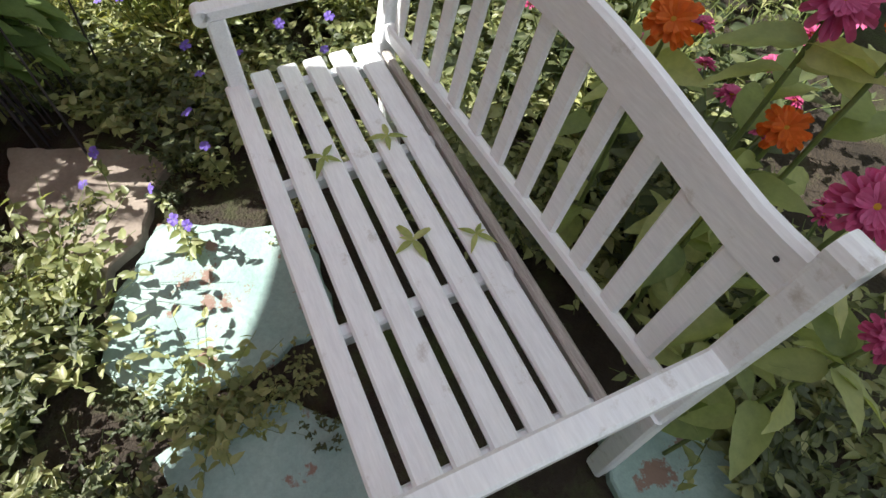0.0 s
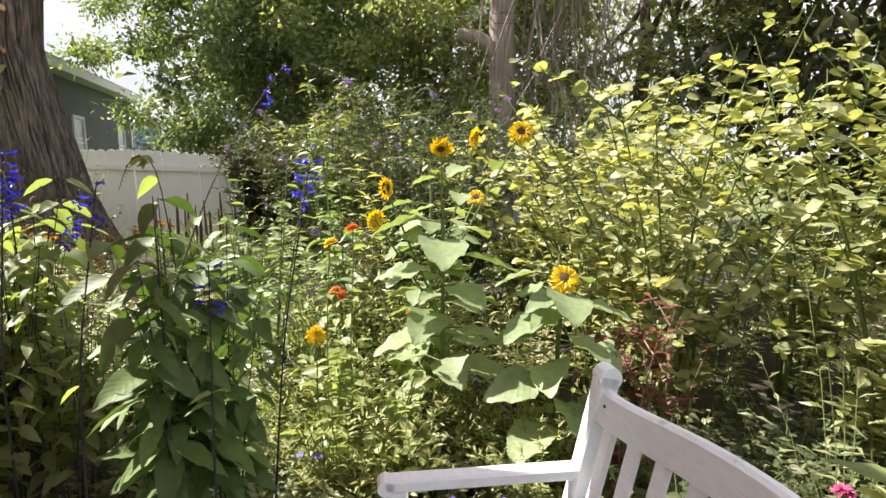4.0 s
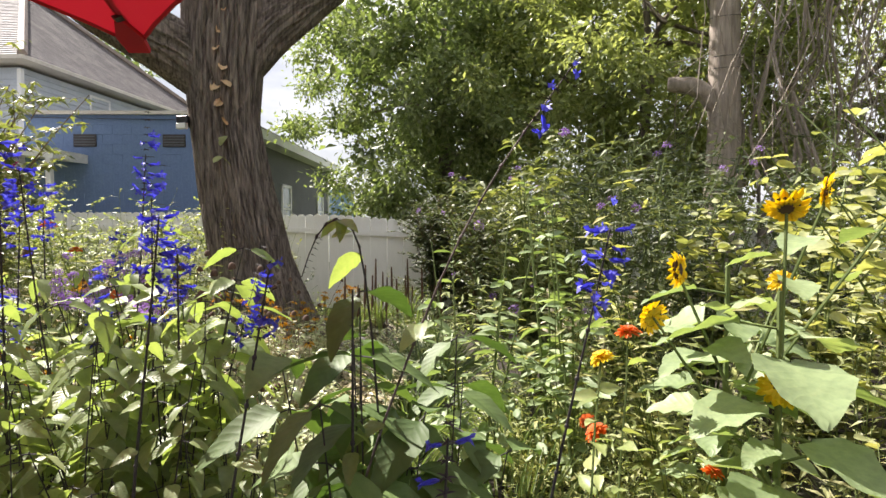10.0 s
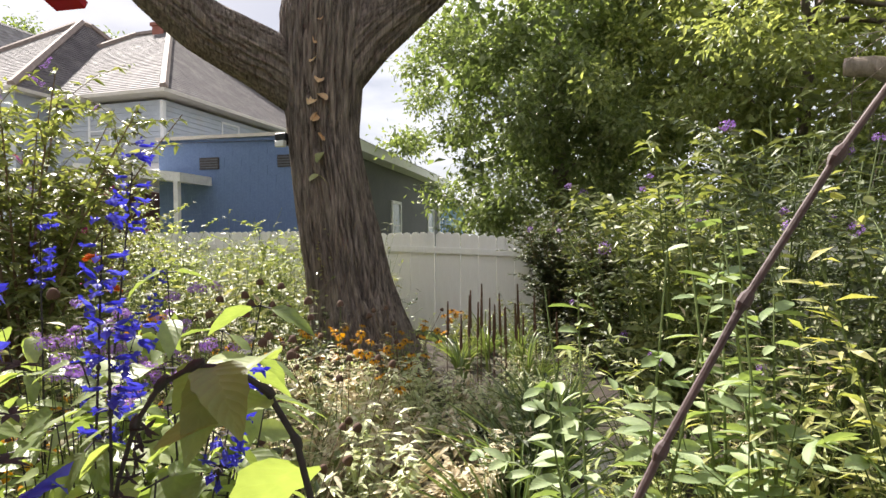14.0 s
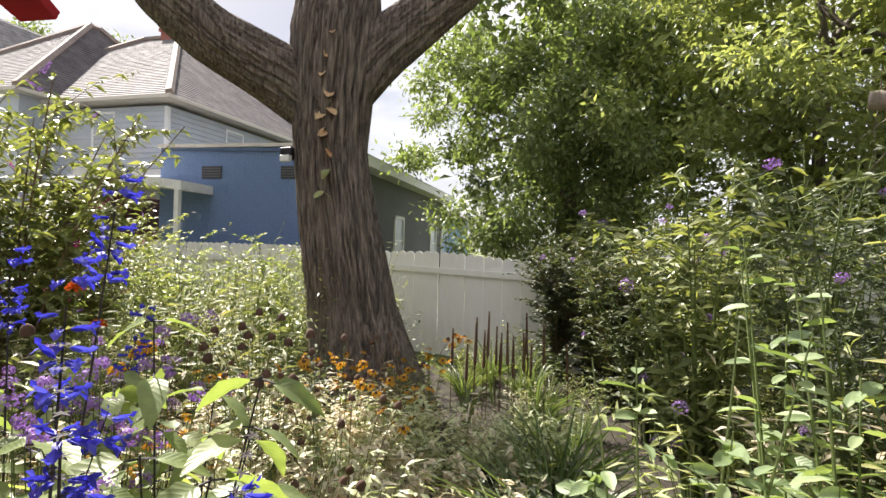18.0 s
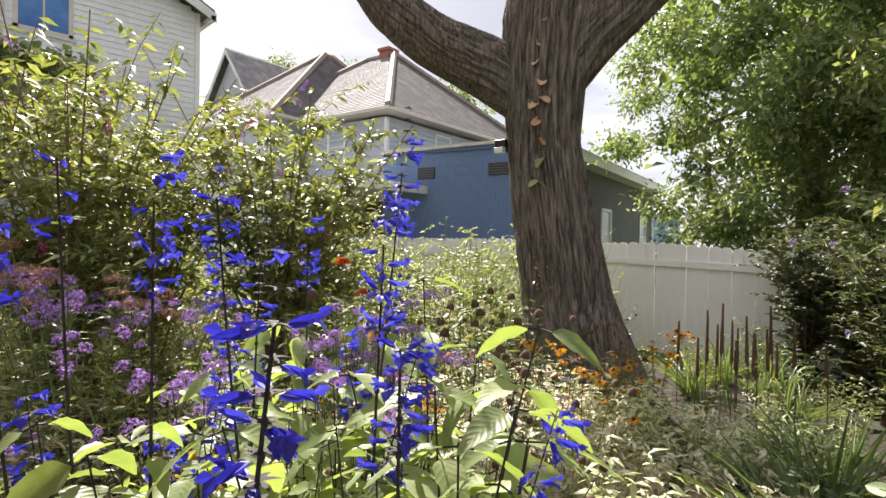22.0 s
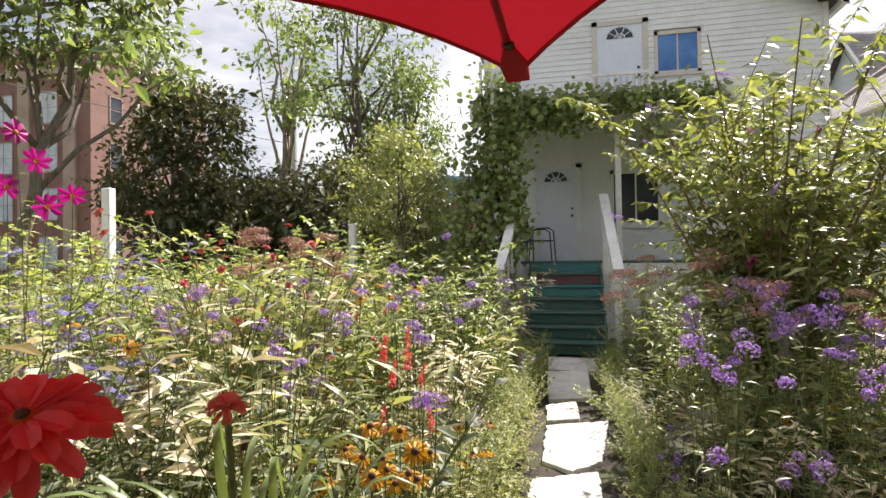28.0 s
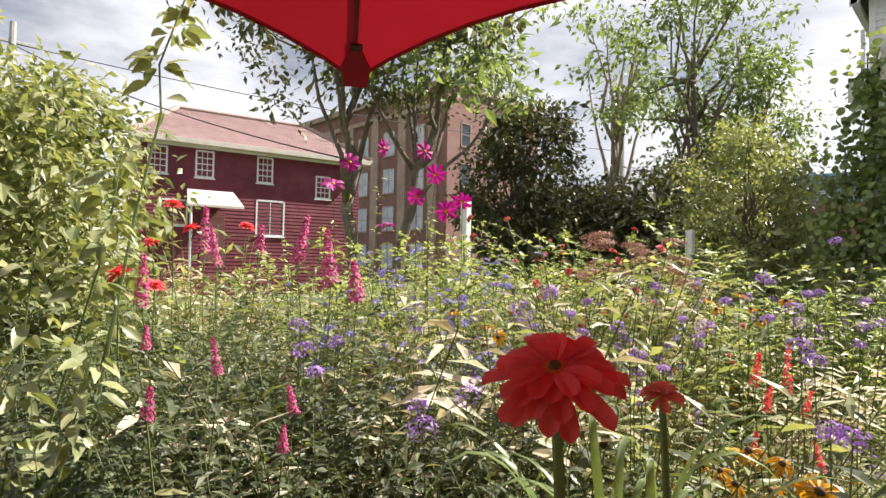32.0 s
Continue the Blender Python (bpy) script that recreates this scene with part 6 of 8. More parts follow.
def sunflower(heads, h=1.2, leaf=0.22):
    """heads: offsets (x, y, z, dx, dy, dz) of the flowers and where they face."""
    t = thing("sunflower", "branching sunflower with pale broad leaves and yellow flowers", "flower plant", "sunflowers")
    g, lv = Geo(), Geo()
    main = bend(0, 0, 0, h, (0.03, 0.0), 7)
    g.tube(main, np.linspace(0.013, 0.008, 7), 7)
    n = 20
    for k in range(n):
        f = 0.3 + 0.65 * k / n
        q = along(main, np.array([f]))
        a = k * 2.4
        d = np.array([(math.cos(a), math.sin(a), 0.15)])
        q2 = q + unit(d) * 0.1
        g.tube([q[0], q2[0]], 0.004, 4, False)
        s = leaf * rng.uniform(0.7, 1.1)
        lv.many(LEAF_SUN, frames_along(d + (0, 0, -0.25), unit(np.c_[rng.normal(0, 0.25, (1, 2)), [1.0]]), np.array([s]), np.array([s * 1.05])), q2)
    for x, y, z, dx, dy, dz in heads:
        b = along(main, np.array([0.55]))[0]
        p = np.array([b, b * 0.4 + np.array([x, y, z]) * 0.6 + (0, 0, 0.0), (x, y, z)])
        g.tube(p, [0.006, 0.005, 0.004], 5)
        for k in range(3):
            f = 0.4 + 0.2 * k
            q = along(p, np.array([f]))
            a = rng.uniform(0, 6.28)
            d = np.array([(math.cos(a), math.sin(a), -0.1)])
            s = leaf * rng.uniform(0.4, 0.75)
            lv.many(LEAF_SUN, frames_along(d, unit(np.c_[rng.normal(0, 0.25, (1, 2)), [1.0]]), np.array([s]), np.array([s])), q + unit(d) * 0.03)
        sc = rng.uniform(0.92, 1.12)
        ob = part("flower_head", M_SUN_P[rng.integers(2)], None, t, m=face((x, y, z), (dx, dy, dz), sc, rng.uniform(0, 360)))
        part("centre", M_SUN_C, None, ob)
    stalks(g, STEM, t)
    foliage(lv, "sun_leaf", t, label="broad pale green leaves")
    return t


def bushy(name, label, cat, group, h, r, stems, leaf, tmpl, size, per, stem=STEM, up=0.25, width=None, droop=0.0, f0=0.12, stem_r=0.0026, tilt=0.5):
    """A leafy clump: stems that fan out, with leaves along them."""
    t = thing(name, label, cat, group)
    g, lv = Geo(), Geo()
    tips = []
    for i in range(stems):
        a = rng.uniform(0, 2 * math.pi)
        lean = np.array([math.cos(a), math.sin(a)]) * math.sqrt(rng.uniform(0.02, 1.0)) * r
        p = bend(lean[0] * 0.3, lean[1] * 0.3, 0, h * rng.uniform(0.55, 1.0), lean)
        g.tube(p[::2] if len(p) > 5 else p, np.linspace(stem_r, stem_r * 0.4, len(p[::2]) if len(p) > 5 else len(p)), 3, False)
        leaves_on(lv, p, f0, 1.0, per, tmpl, size, up, droop, 0.65, tilt, width)
        tips.append((p[-1], unit(p[-1] - p[-2])))
    stalks(g, stem, t)
    foliage(lv, leaf, t)
    return t, tips


def blades(name, label, n, h, r, mat="grass_leaf", width=0.8, droop=1.0):
    t = thing(name, label, "grass clump", "grass clumps")
    g = Geo()
    a = rng.uniform(0, 2 * math.pi, n)
    rad = rng.uniform(0, 0.25, n) * r
    pos = np.c_[np.cos(a) * rad, np.sin(a) * rad, np.zeros(n)]
    d = unit(np.c_[np.cos(a) * r * droop, np.sin(a) * r * droop, np.full(n, h)] + rng.normal(0, 0.08, (n, 3)))
    nrm = unit(np.c_[-np.cos(a) * 0.8, -np.sin(a) * 0.8, np.full(n, 0.6)])
    L = h * rng.uniform(0.6, 1.15, n)
    g.many(BLADE, frames_along(d, nrm, L, L * width), pos)
    foliage(g, mat, t)
    return t


def straps(n, h, r, mat):
    """A clump of long strap leaves that rise and arch over."""
    t = thing("strap_leaf_clump", "clump of long arching strap leaves beside the path", "plant", "strap leaves")
    for i in range(n):
        g = Geo()
        a = 2 * math.pi * i / n + rng.normal(0, 0.3)
        out = np.array([math.cos(a), math.sin(a)])
        side = np.array([-out[1], out[0], 0])
        H, R, top = h * rng.uniform(0.72, 1.0), r * rng.uniform(0.5, 1.2), rng.uniform(0.68, 0.95)
        V, k = [], 14
        for j in range(k):
            f = j / (k - 1)
            z = H * (1 - (1 - f / top) ** 2) if f < top else H * (1 - 0.9 * ((f - top) / top) ** 2 * 2.2)
            p = np.array([*(out * (0.04 + R * f ** 1.9)), z])
            w = 0.012 * min(1, 0.5 + f * 2) * (1 - f ** 3) + 0.001
            V += [p - side * w + (0, 0, w * 0.5), p, p + side * w + (0, 0, w * 0.5)]
        g.add(V, [(3 * j + e, 3 * j + e + 1, 3 * j + e + 4, 3 * j + e + 3) for j in range(k - 1) for e in (0, 1)])
        part("strap_leaf", g, MAT[mat], t, smooth=True)
    return t


def height_cap(x, y):
    """How tall filler may grow: low near the viewer's standing place, along the paths and before the fence."""
    d = min(math.hypot(x - 1.0, y - 1.2), math.hypot(x - 1.75, y - 0.85) + 0.1, math.hypot(x - 0.3, y - 0.2) + 0.2)
    cap = 0.5 + 0.16 * d if d < 2.6 else 0.92 + 0.36 * (d - 2.6)
    if 0.35 < x < 1.85 and 2.5 < y < 9.8:
        cap = min(cap, 0.3 if 0.62 < x < 1.62 else 0.45)
    f = 0.9 + (x - 1.7) * 0.4
    if 4.2 < x < 9.2 and -0.75 < y - f < 0.9:
        cap = min(cap, 0.62)
    elif 2.4 < x < 6.5 and y > 1.6 and y < 5.5:
        cap = min(cap, 1.0)
    return min(cap, 1.55)


def place(protos, spots, smin=0.85, smax=1.15, tall=None, sway=4.5):
    """Puts the plants at the spots (x, y) or (x, y, scale); the first of each kind is used itself, the rest are copies."""
    used = [False] * len(protos)
    for i, s in enumerate(spots):
        k = i % len(protos)
        sc = rng.uniform(smin, smax) * (s[2] if len(s) > 2 else 1.0)
        if tall:
            sc = min(sc, height_cap(s[0], s[1]) / tall[k])
        m = pose(s[0], s[1], -0.02, rng.normal(0, sway), rng.normal(0, sway), rng.uniform(0, 360)) @ Matrix.Diagonal((sc, sc, sc, 1))
        if used[k]:
            copy_thing(protos[k], m)
        else:
            protos[k].matrix_basis = m
            used[k] = True


def spots_in(n, x0, y0, x1, y1, gap, clear=0.0, avoid=()):
    """n places in a rectangle, at least gap apart, off the paths, the bench and the walk."""
    out = []
    for _ in range(n * 40):
        x, y = rng.uniform(x0, x1), rng.uniform(y0, y1)
        if 0.78 < x < 1.45 and 2.9 < y < 11.5:
            continue
        if -0.15 < x < 1.75 and -0.6 < y < 1.35:
            continue
        if 0.62 < x < 2.02 and 0.2 < y < 1.55:
            continue
        if 1.6 < x < 5.4 and abs(y - (0.55 + 0.17 * x)) < 0.24:
            continue
        if -0.8 < x < 4.4 and y > 10.9 or (x - 6.55) ** 2 + (y - 4.4) ** 2 < 0.55:
            continue
        if any((x - a) ** 2 + (y - b) ** 2 < gap * gap for a, b in out) or any((x - a) ** 2 + (y - b) ** 2 < r * r for a, b, r in avoid):
            continue
        out.append((x, y))
        if len(out) == n:
            break
    return out


# blue sage along the bed
sages = [sage(1.2, 6, 0.22, 1, big=0.145), sage(1.15, 6, 0.22, 1, big=0.145), sage(1.22, 6, 0.2, 1, big=0.145)]
place(sages, [(2.0, 1.78), (2.16, 1.98), (1.92, 2.08), (2.28, 1.72), (2.4, 2.05, 1.02), (2.1, 2.3), (2.5, 2.4, 1.05), (2.3, 2.55), (2.65, 2.2), (2.75, 2.7, 1.04)], 0.96, 1.04, sway=1.5)
leafy_sages = [sage(1.05, 5, 0.2, 0, big=0.15, drop=0.055), sage(1.1, 5, 0.18, 0, big=0.145, drop=0.055)]
place(leafy_sages, [(2.05, 1.84, 1.2), (2.22, 1.66, 1.2), (2.42, 1.72, 1.1), (2.6, 1.95, 1.1)], 0.98, 1.02, sway=1.5)
small_sages = [sage(1.2, 6, 0.2, 0, big=0.115, drop=0.05), sage(1.12, 6, 0.18, 0, big=0.11, drop=0.045)]
place(small_sages, [(1.98, 1.56), (2.02, 1.38, 0.93), (2.2, 1.42, 0.93), (2.14, 1.2, 0.9), (1.95, 1.72), (1.83, 1.5, 0.9), (1.8, 1.72, 0.9)], 0.98, 1.02, sway=1.5)
# this clump's shade is put into its darker leaf colour
drooping = [sage(1.34, 5, 0.12, 0, "shaded_sage_leaf", 0.17, 0.03), sage(1.22, 5, 0.13, 0, "shaded_sage_leaf", 0.17, 0.035)]
place(drooping, [(1.78, 0.84), (1.88, 0.92), (1.88, 0.74, 0.92)], 0.99, 1.01, sway=1.0)


def sage_stalk(pts, spike, flowers=True, leaf_n=6, thick=1.0, leaf_top=0.72, stem=DSTEM):
    """One stalk of sage that runs through the given points, with a spike along its end."""
    t = thing("blue_sage", "single leaning stalk of blue sage with a flower spike" if flowers else "bare arching stalk of blue sage with dark seed husks", "flower plant", "blue sage")
    p = np.array(pts, float)
    tf, ts = np.linspace(0, 1, 14), np.linspace(0, 1, len(p))
    p = np.stack([np.interp(tf, ts, p[:, i]) for i in range(3)], 1)
    for _ in range(2):
        p[1:-1] = (p[:-2] + 2 * p[1:-1] + p[2:]) / 4
    g = Geo().tube(p, np.linspace(0.0045, 0.0017, 14) * thick, 10)
    # swollen joints where leaves or flowers have fallen
    for q, nx in zip(p[6:-2], p[7:-1]):
        v = (nx - q) * 0.5
        ln = max(np.linalg.norm(v), 1e-6)
        v = v / ln
        g.tube([q - v * 0.006, q - v * 0.002, q + v * 0.002, q + v * 0.006], np.array([0.0022, 0.0046, 0.0043, 0.0018]) * thick, 10)
    stalks(g, stem, t)
    lv = Geo()
    leaves_on(lv, p, 0.2, leaf_top, leaf_n, LEAF_SAGE, 0.1, 0.1, 0.1, 0.6, 0.4)
    foliage(lv, "sage_leaf", t)
    d = unit(p[-1] - p[-4])
    cal, pet = (SPIKES if flowers else BARE_SPIKES)[spike]
    ob = part("flower_spike", cal, None, t, m=face(p[-1] - d * (0.14 if flowers else 0.08), d, 1.0 if flowers else 0.6))
    ob["kind"] = "stuff"
    if flowers:
        part("blossom", pet, None, ob)["kind"] = "stuff"
    return t


sage_stalk([(1.75, 1.0, 0), (1.76, 0.92, 0.8), (1.82, 0.74, 1.31), (1.87, 0.64, 1.52), (1.91, 0.5, 1.72)], 1, True, 7, 0.7, 0.5, MAT["stem_purple"])
sage_stalk([(1.95, 0.62, 0), (1.95, 0.55, 0.8), (1.92, 0.43, 1.42)], 2)
sage_stalk([(1.8, 0.8, 0), (1.83, 0.83, 0.9), (1.846, 0.877, 1.32), (1.815, 0.885, 1.42), (1.776, 0.905, 1.445), (1.762, 0.94, 1.42), (1.77, 0.975, 1.33)], 0, False, 7, 0.6)
sage_stalk([(1.72, 0.86, 0), (1.71, 0.85, 0.9), (1.69, 0.84, 1.32)], 0, False, 5)
sage_stalk([(1.68, 1.12, 0), (1.69, 1.1, 0.8), (1.74, 1.02, 1.36)], 1, True, 5)
sage_stalk([(1.62, 0.7, 0), (1.6, 0.68, 0.6), (1.57, 0.65, 1.14)], 1)
for x, y, z, lx, ly, k in ((1.87, 1.37, 1.44, -0.05, 0.05, 2), (1.74, 2.06, 1.52, 0.08, 0.0, 2), (1.94, 1.91, 1.56, 0.0, 0.0, 3), (1.85, 2.14, 1.64, 0.05, -0.03, 1), (2.08, 2.02, 1.58, 0.08, -0.04, 2), (2.46, 1.94, 1.66, -0.22, -0.1, 3), (2.25, 1.73, 1.5, -0.08, -0.06, 3), (2.15, 1.56, 1.36, 0.0, 0.0, 2), (1.65, 2.21, 1.25, 0.04, 0.0, 1), (2.55, 2.5, 1.5, 0.0, 0.0, 3), (2.3, 2.3, 1.45, 0.0, 0.05, 1)):
    sage_stalk([(x + lx, y + ly, 0), (x + lx, y + ly, 0.75), (x + lx * 0.4, y + ly * 0.4, 1.15), (x, y, z)], k, True, 6)

# sunflowers by the narrow path
s1 = sunflower([(0.0, 0.0, 1.0, -1, 0.15, 0.35), (0.08, 0.256, 1.297, -0.45, -0.85, 0.1), (-0.03, 0.01, 1.478, -0.6, 0.1, -0.65), (0.146, 0.308, 1.144, 0.6, 0.5, 0.2)], 1.25, 0.25)
s1.matrix_basis = pose(2.5, -0.04, 0)
s2 = sunflower([(-0.05, 0.0, 0.965, -0.8, 0.1, 0.55)], 1.05, 0.24)
s2.matrix_basis = pose(2.2, -0.5, 0)
s3 = sunflower([(-0.24, -0.41, 1.552, -0.8, 0.1, 0.35), (0.36, -0.27, 1.206, -0.7, 0.1, 0.5), (-0.23, -0.2, 1.525, 0.4, 0.85, 0.1)], 1.3, 0.22)
s3.matrix_basis = pose(2.9, 0.0, 0)

# zinnias
zin_b = zinnia("pink_petal", "leafy zinnia with broad dark leaves behind the bench", 0.8, 4, 0.2, "dark_leaf", 0.8)
place([zin_b], [(0.62, -0.85), (0.95, -0.88, 0.9), (0.25, -0.95, 0.9), (1.3, -0.9, 0.8), (0.7, -1.15)], 0.9, 1.0)


def lone_zinnia(colour, label, x, y, z, facing, s, leaf="bright_leaf", size=0.1):
    t = thing("zinnia", label, "flower plant", "zinnias", pose(x, y, 0))
    p = np.array([(0.04, 0.03, 0), (0.03, 0.03, z * 0.4), (0.01, 0.01, z * 0.8), (0, 0, z)])
    stalks(Geo().tube(p, [0.006, 0.006, 0.005, 0.004], 6), STEM, t)
    lv = Geo()
    leaves_on(lv, p, 0.2, 0.92 if size > 0.12 else 0.72, 14, LEAF_HEART, size, 0.2, 0, 0.8, 0.4, size * 6.5)
    foliage(lv, leaf, t)
    ob = part("flower", M_ZIN[colour][0], None, t, m=face((0, 0, z), facing, s, 10))
    part("centre", M_ZIN_C, None, ob)
    return t


big_red = lone_zinnia("red_petal", "red zinnia with large layered petals close to the path", 0.725, 1.552, 1.378, (0.3, -0.5, 0.95), 1.1)
for ob in list(big_red.children):
    if ob.name.startswith("flower"):
        ob.data = meshed(daisy(14, 0.046, 0.0145, 0.02, 3, 0.16, 0.2, 0.42, 0.1), "petals", "red_petal")
        for c in ob.children:
            c.data = meshed(dome(0.016, 0.012, 4, 14), "centre", "orange_petal", True)
        part("eye", dome(0.007, 0.016, 3, 9), MAT["seed_brown"], ob, "dark middle of the flower")
lone_zinnia("salmon_petal", "salmon-pink zinnia among strap leaves", 0.68, 1.845, 1.31, (0.1, -0.3, 1.0), 0.62)
lone_zinnia("yellow_petal", "small pale yellow zinnia beside the path", 0.42, 1.62, 1.05, (0.2, -0.3, 1.0), 0.6)
for c, lab, x, y, z, sc in (("orange_petal", "orange double zinnia behind the bench back", 0.66, -0.66, 0.86, 1.25), ("orange_petal", "orange zinnia with a dark centre behind the bench", 0.4, -0.72, 0.82, 1.0), ("pink_petal", "large pink zinnia beside the bench end", 0.2, -0.66, 0.88, 1.35), ("pink_petal", "pale pink zinnia low beside the bench end", 0.06, -0.66, 0.76, 0.9), ("pink_petal", "large pink zinnia behind the bench", 0.46, -0.75, 1.0, 1.3), ("orange_petal", "orange zinnia behind the pink ones", 0.36, -0.78, 1.02, 1.0), ("pink_petal", "faded pink zinnia behind the bench", 0.9, -0.8, 0.9, 0.9)):
    lone_zinnia(c, lab, x, y, z, (-0.45, 0.5, 0.85), sc, "bright_leaf", 0.15)

# meadow of mixed perennials
fill = []
for hgt, rad, st, leaf, tm, sz, per, up in ((0.75, 0.28, 22, "mid_leaf", LEAF_THIN, 0.115, 13, 0.35), (0.6, 0.3, 20, "grass_leaf", LEAF_THIN, 0.105, 13, 0.4), (0.85, 0.26, 18, "bright_leaf", LEAF_THIN, 0.1, 18, 0.3), (0.65, 0.3, 20, "dry_leaf", LEAF_THIN, 0.12, 14, 0.15)):
    t, _ = bushy("meadow_perennial", "leafy meadow perennial with narrow leaves", "plant", "meadow perennials", hgt, rad, st, leaf, tm, sz, per, STEM, up)
    fill.append(t)
broad = []
for hgt, rad, st, leaf, sz in ((0.7, 0.3, 18, "mid_leaf", 0.07), (0.8, 0.28, 18, "bright_leaf", 0.065), (0.6, 0.3, 18, "dark_leaf", 0.07)):
    t, _ = bushy("leafy_perennial", "leafy perennial clump with oval leaves", "plant", "leafy perennials", hgt, rad, st, leaf, LEAF_SMALL, sz, 16, STEM, 0.3, 0.85)
    broad.append(t)
fern = []
for i in range(2):
    t, _ = bushy("feathery_plant", "low feathery yellow-green plant", "plant", "feathery plants", 0.5, 0.26, 24, "fern_leaf", LEAF_THIN, 0.055, 30, STEM, 0.6)
    fern.append(t)
weed = []
for leaf, hgt in (("fern_leaf", 0.9), ("mid_leaf", 1.0), ("bright_leaf", 0.8)):
    t, _ = bushy("weedy_perennial", "tall weedy perennial with fine leaves", "plant", "weedy perennials", hgt, 0.25, 14, leaf, LEAF_THIN, 0.08, 22, STEM, 0.35)
    weed.append(t)
HF, HB, HW = (0.75, 0.6, 0.85, 0.65), (0.7, 0.8, 0.6), (0.9, 1.0, 0.8)
# west bed, between the camera and the lawn
straw = []
for hgt, rad in ((0.8, 0.3), (0.7, 0.34)):
    t, _ = bushy("dry_perennial", "half-dry perennial with thin straw-brown leaves", "plant", "dry perennials", hgt, rad, 26, "straw_leaf", LEAF_THIN, 0.1, 18, BSTEM, 0.15)
    straw.append(t)
place(straw, spots_in(34, -3.6, 2.55, 0.5, 7.5, 0.4), 0.9, 1.35, (0.8, 0.7))
place(fill, spots_in(80, -5.4, 2.3, 0.72, 9.5, 0.4), 1.05, 1.6, HF)
place(weed, spots_in(44, -5.4, 2.3, 0.72, 9.5, 0.45), 1.0, 1.5, HW)
place(broad, spots_in(54, -5.4, 2.6, 0.6, 9.0, 0.5), 0.9, 1.45, HB)
dense = []
for leaf, hgt in (("dark_leaf", 1.0), ("dark_leaf", 0.95), ("dark_leaf", 0.9)):
    t, _ = bushy("summersweet", "dense shrubby plant with small oval leaves", "shrub", "small-leaved shrubs", hgt, 0.36, 44, leaf, LEAF_SMALL, 0.05, 40, STEM, 0.3, 0.8, 0.05, 0.3, 0.002)
    dense.append(t)
airy = []
for leaf, hh in (("bright_leaf", 0.75), ("fern_leaf", 0.7), ("mid_leaf", 0.8)):
    t, _ = bushy("feathery_plant", "upright fine-leaved green plant in the bed", "plant", "feathery plants", hh, 0.28, 30, leaf, LEAF_THIN, 0.06, 34, STEM, 0.55, 1.2, stem_r=0.0016)
    airy.append(t)
place(airy, spots_in(46, -2.6, 2.4, 0.7, 6.5, 0.34), 0.85, 1.3, (0.75, 0.7, 0.8))
place(airy, [(0.62 + 0.08 * math.sin(k * 2.1), 2.75 + k * 0.36, 0.85 + 0.12 * math.sin(k * 1.7)) for k in range(17)] + [(1.56 + 0.06 * math.sin(k * 2.7), 3.2 + k * 0.42, 0.75) for k in range(14)], 0.9, 1.1)
place(dense, [(-0.2, 1.8, 0.98), (-0.55, 1.65), (-0.02, 2.15, 0.95), (-0.45, 2.1), (-0.9, 1.85, 1.08), (-1.25, 1.62, 1.1), (0.18, 2.55, 0.9), (-0.25, 2.55), (-0.85, 2.35, 1.08), (-1.5, 2.1, 1.1), (-1.9, 1.8, 1.12), (0.1, 1.72, 0.8), (-1.2, 2.5, 1.08), (-0.5, 1.25, 0.9), (-1.0, 1.3), (-0.6, 2.75), (-1.1, 2.95, 1.05), (-0.15, 2.85, 0.95), (-1.7, 2.7, 1.1), (-2.3, 2.3, 1.1), (-0.7, 2.0), (-1.15, 2.1), (-0.3, 2.35)], 1.1, 1.18)
# east bed, up to the tree and fence
place(fill, spots_in(70, 1.55, 4.2, 8.9, 10.4, 0.46), 1.0, 1.6, HF)
place(weed, spots_in(50, 1.55, 4.2, 8.9, 10.4, 0.5), 0.95, 1.5, HW)
place(fill, spots_in(12, 5.4, 1.6, 8.8, 2.6, 0.45), 0.7, 1.0, HF)
place(broad, spots_in(40, 3.0, 1.7, 8.8, 9.0, 0.6), 0.9, 1.4, HB)
place(fern, spots_in(24, 1.9, -0.6, 4.6, 1.3, 0.3), 0.8, 1.2)
place(fill, spots_in(22, 2.2, -3.2, 7.5, 0.9, 0.5), 0.9, 1.5)
place(weed, spots_in(26, 2.2, -3.2, 7.5, 0.9, 0.5), 0.9, 1.4)
place(fill, spots_in(10, 5.0, 0.2, 8.8, 1.2, 0.5), 1.0, 1.4)
place(weed, spots_in(18, -3.0, -3.5, 1.8, -1.1, 0.4), 0.9, 1.3)
# low growth round the bench
low = []
for leaf, hh in (("mid_leaf", 0.2), ("dark_leaf", 0.26), ("mid_leaf", 0.18)):
    t, _ = bushy("ground_cover", "low ground cover with small rounded leaves", "plant", "ground cover", hh, 0.2, 18, leaf, LEAF_HEART, 0.042, 11, STEM, 0.4, 1.15, stem_r=0.0016)
    low.append(t)
lowspots = [(x, y) for x, y in [(rng.uniform(-0.5, 2.6), rng.uniform(-1.2, 1.5)) for _ in range(420)]
            if not (0.6 < x < 1.32 and 0.12 < y < 0.68) and not (1.13 < x < 1.74 and 0.4 < y < 1.0) and not (-0.2 < x < 0.5 and -0.5 < y < 0.55) and not (0.0 < x < 1.4 and -0.4 < y < 0.2)]
place(low, lowspots[:230], 0.7, 1.3)
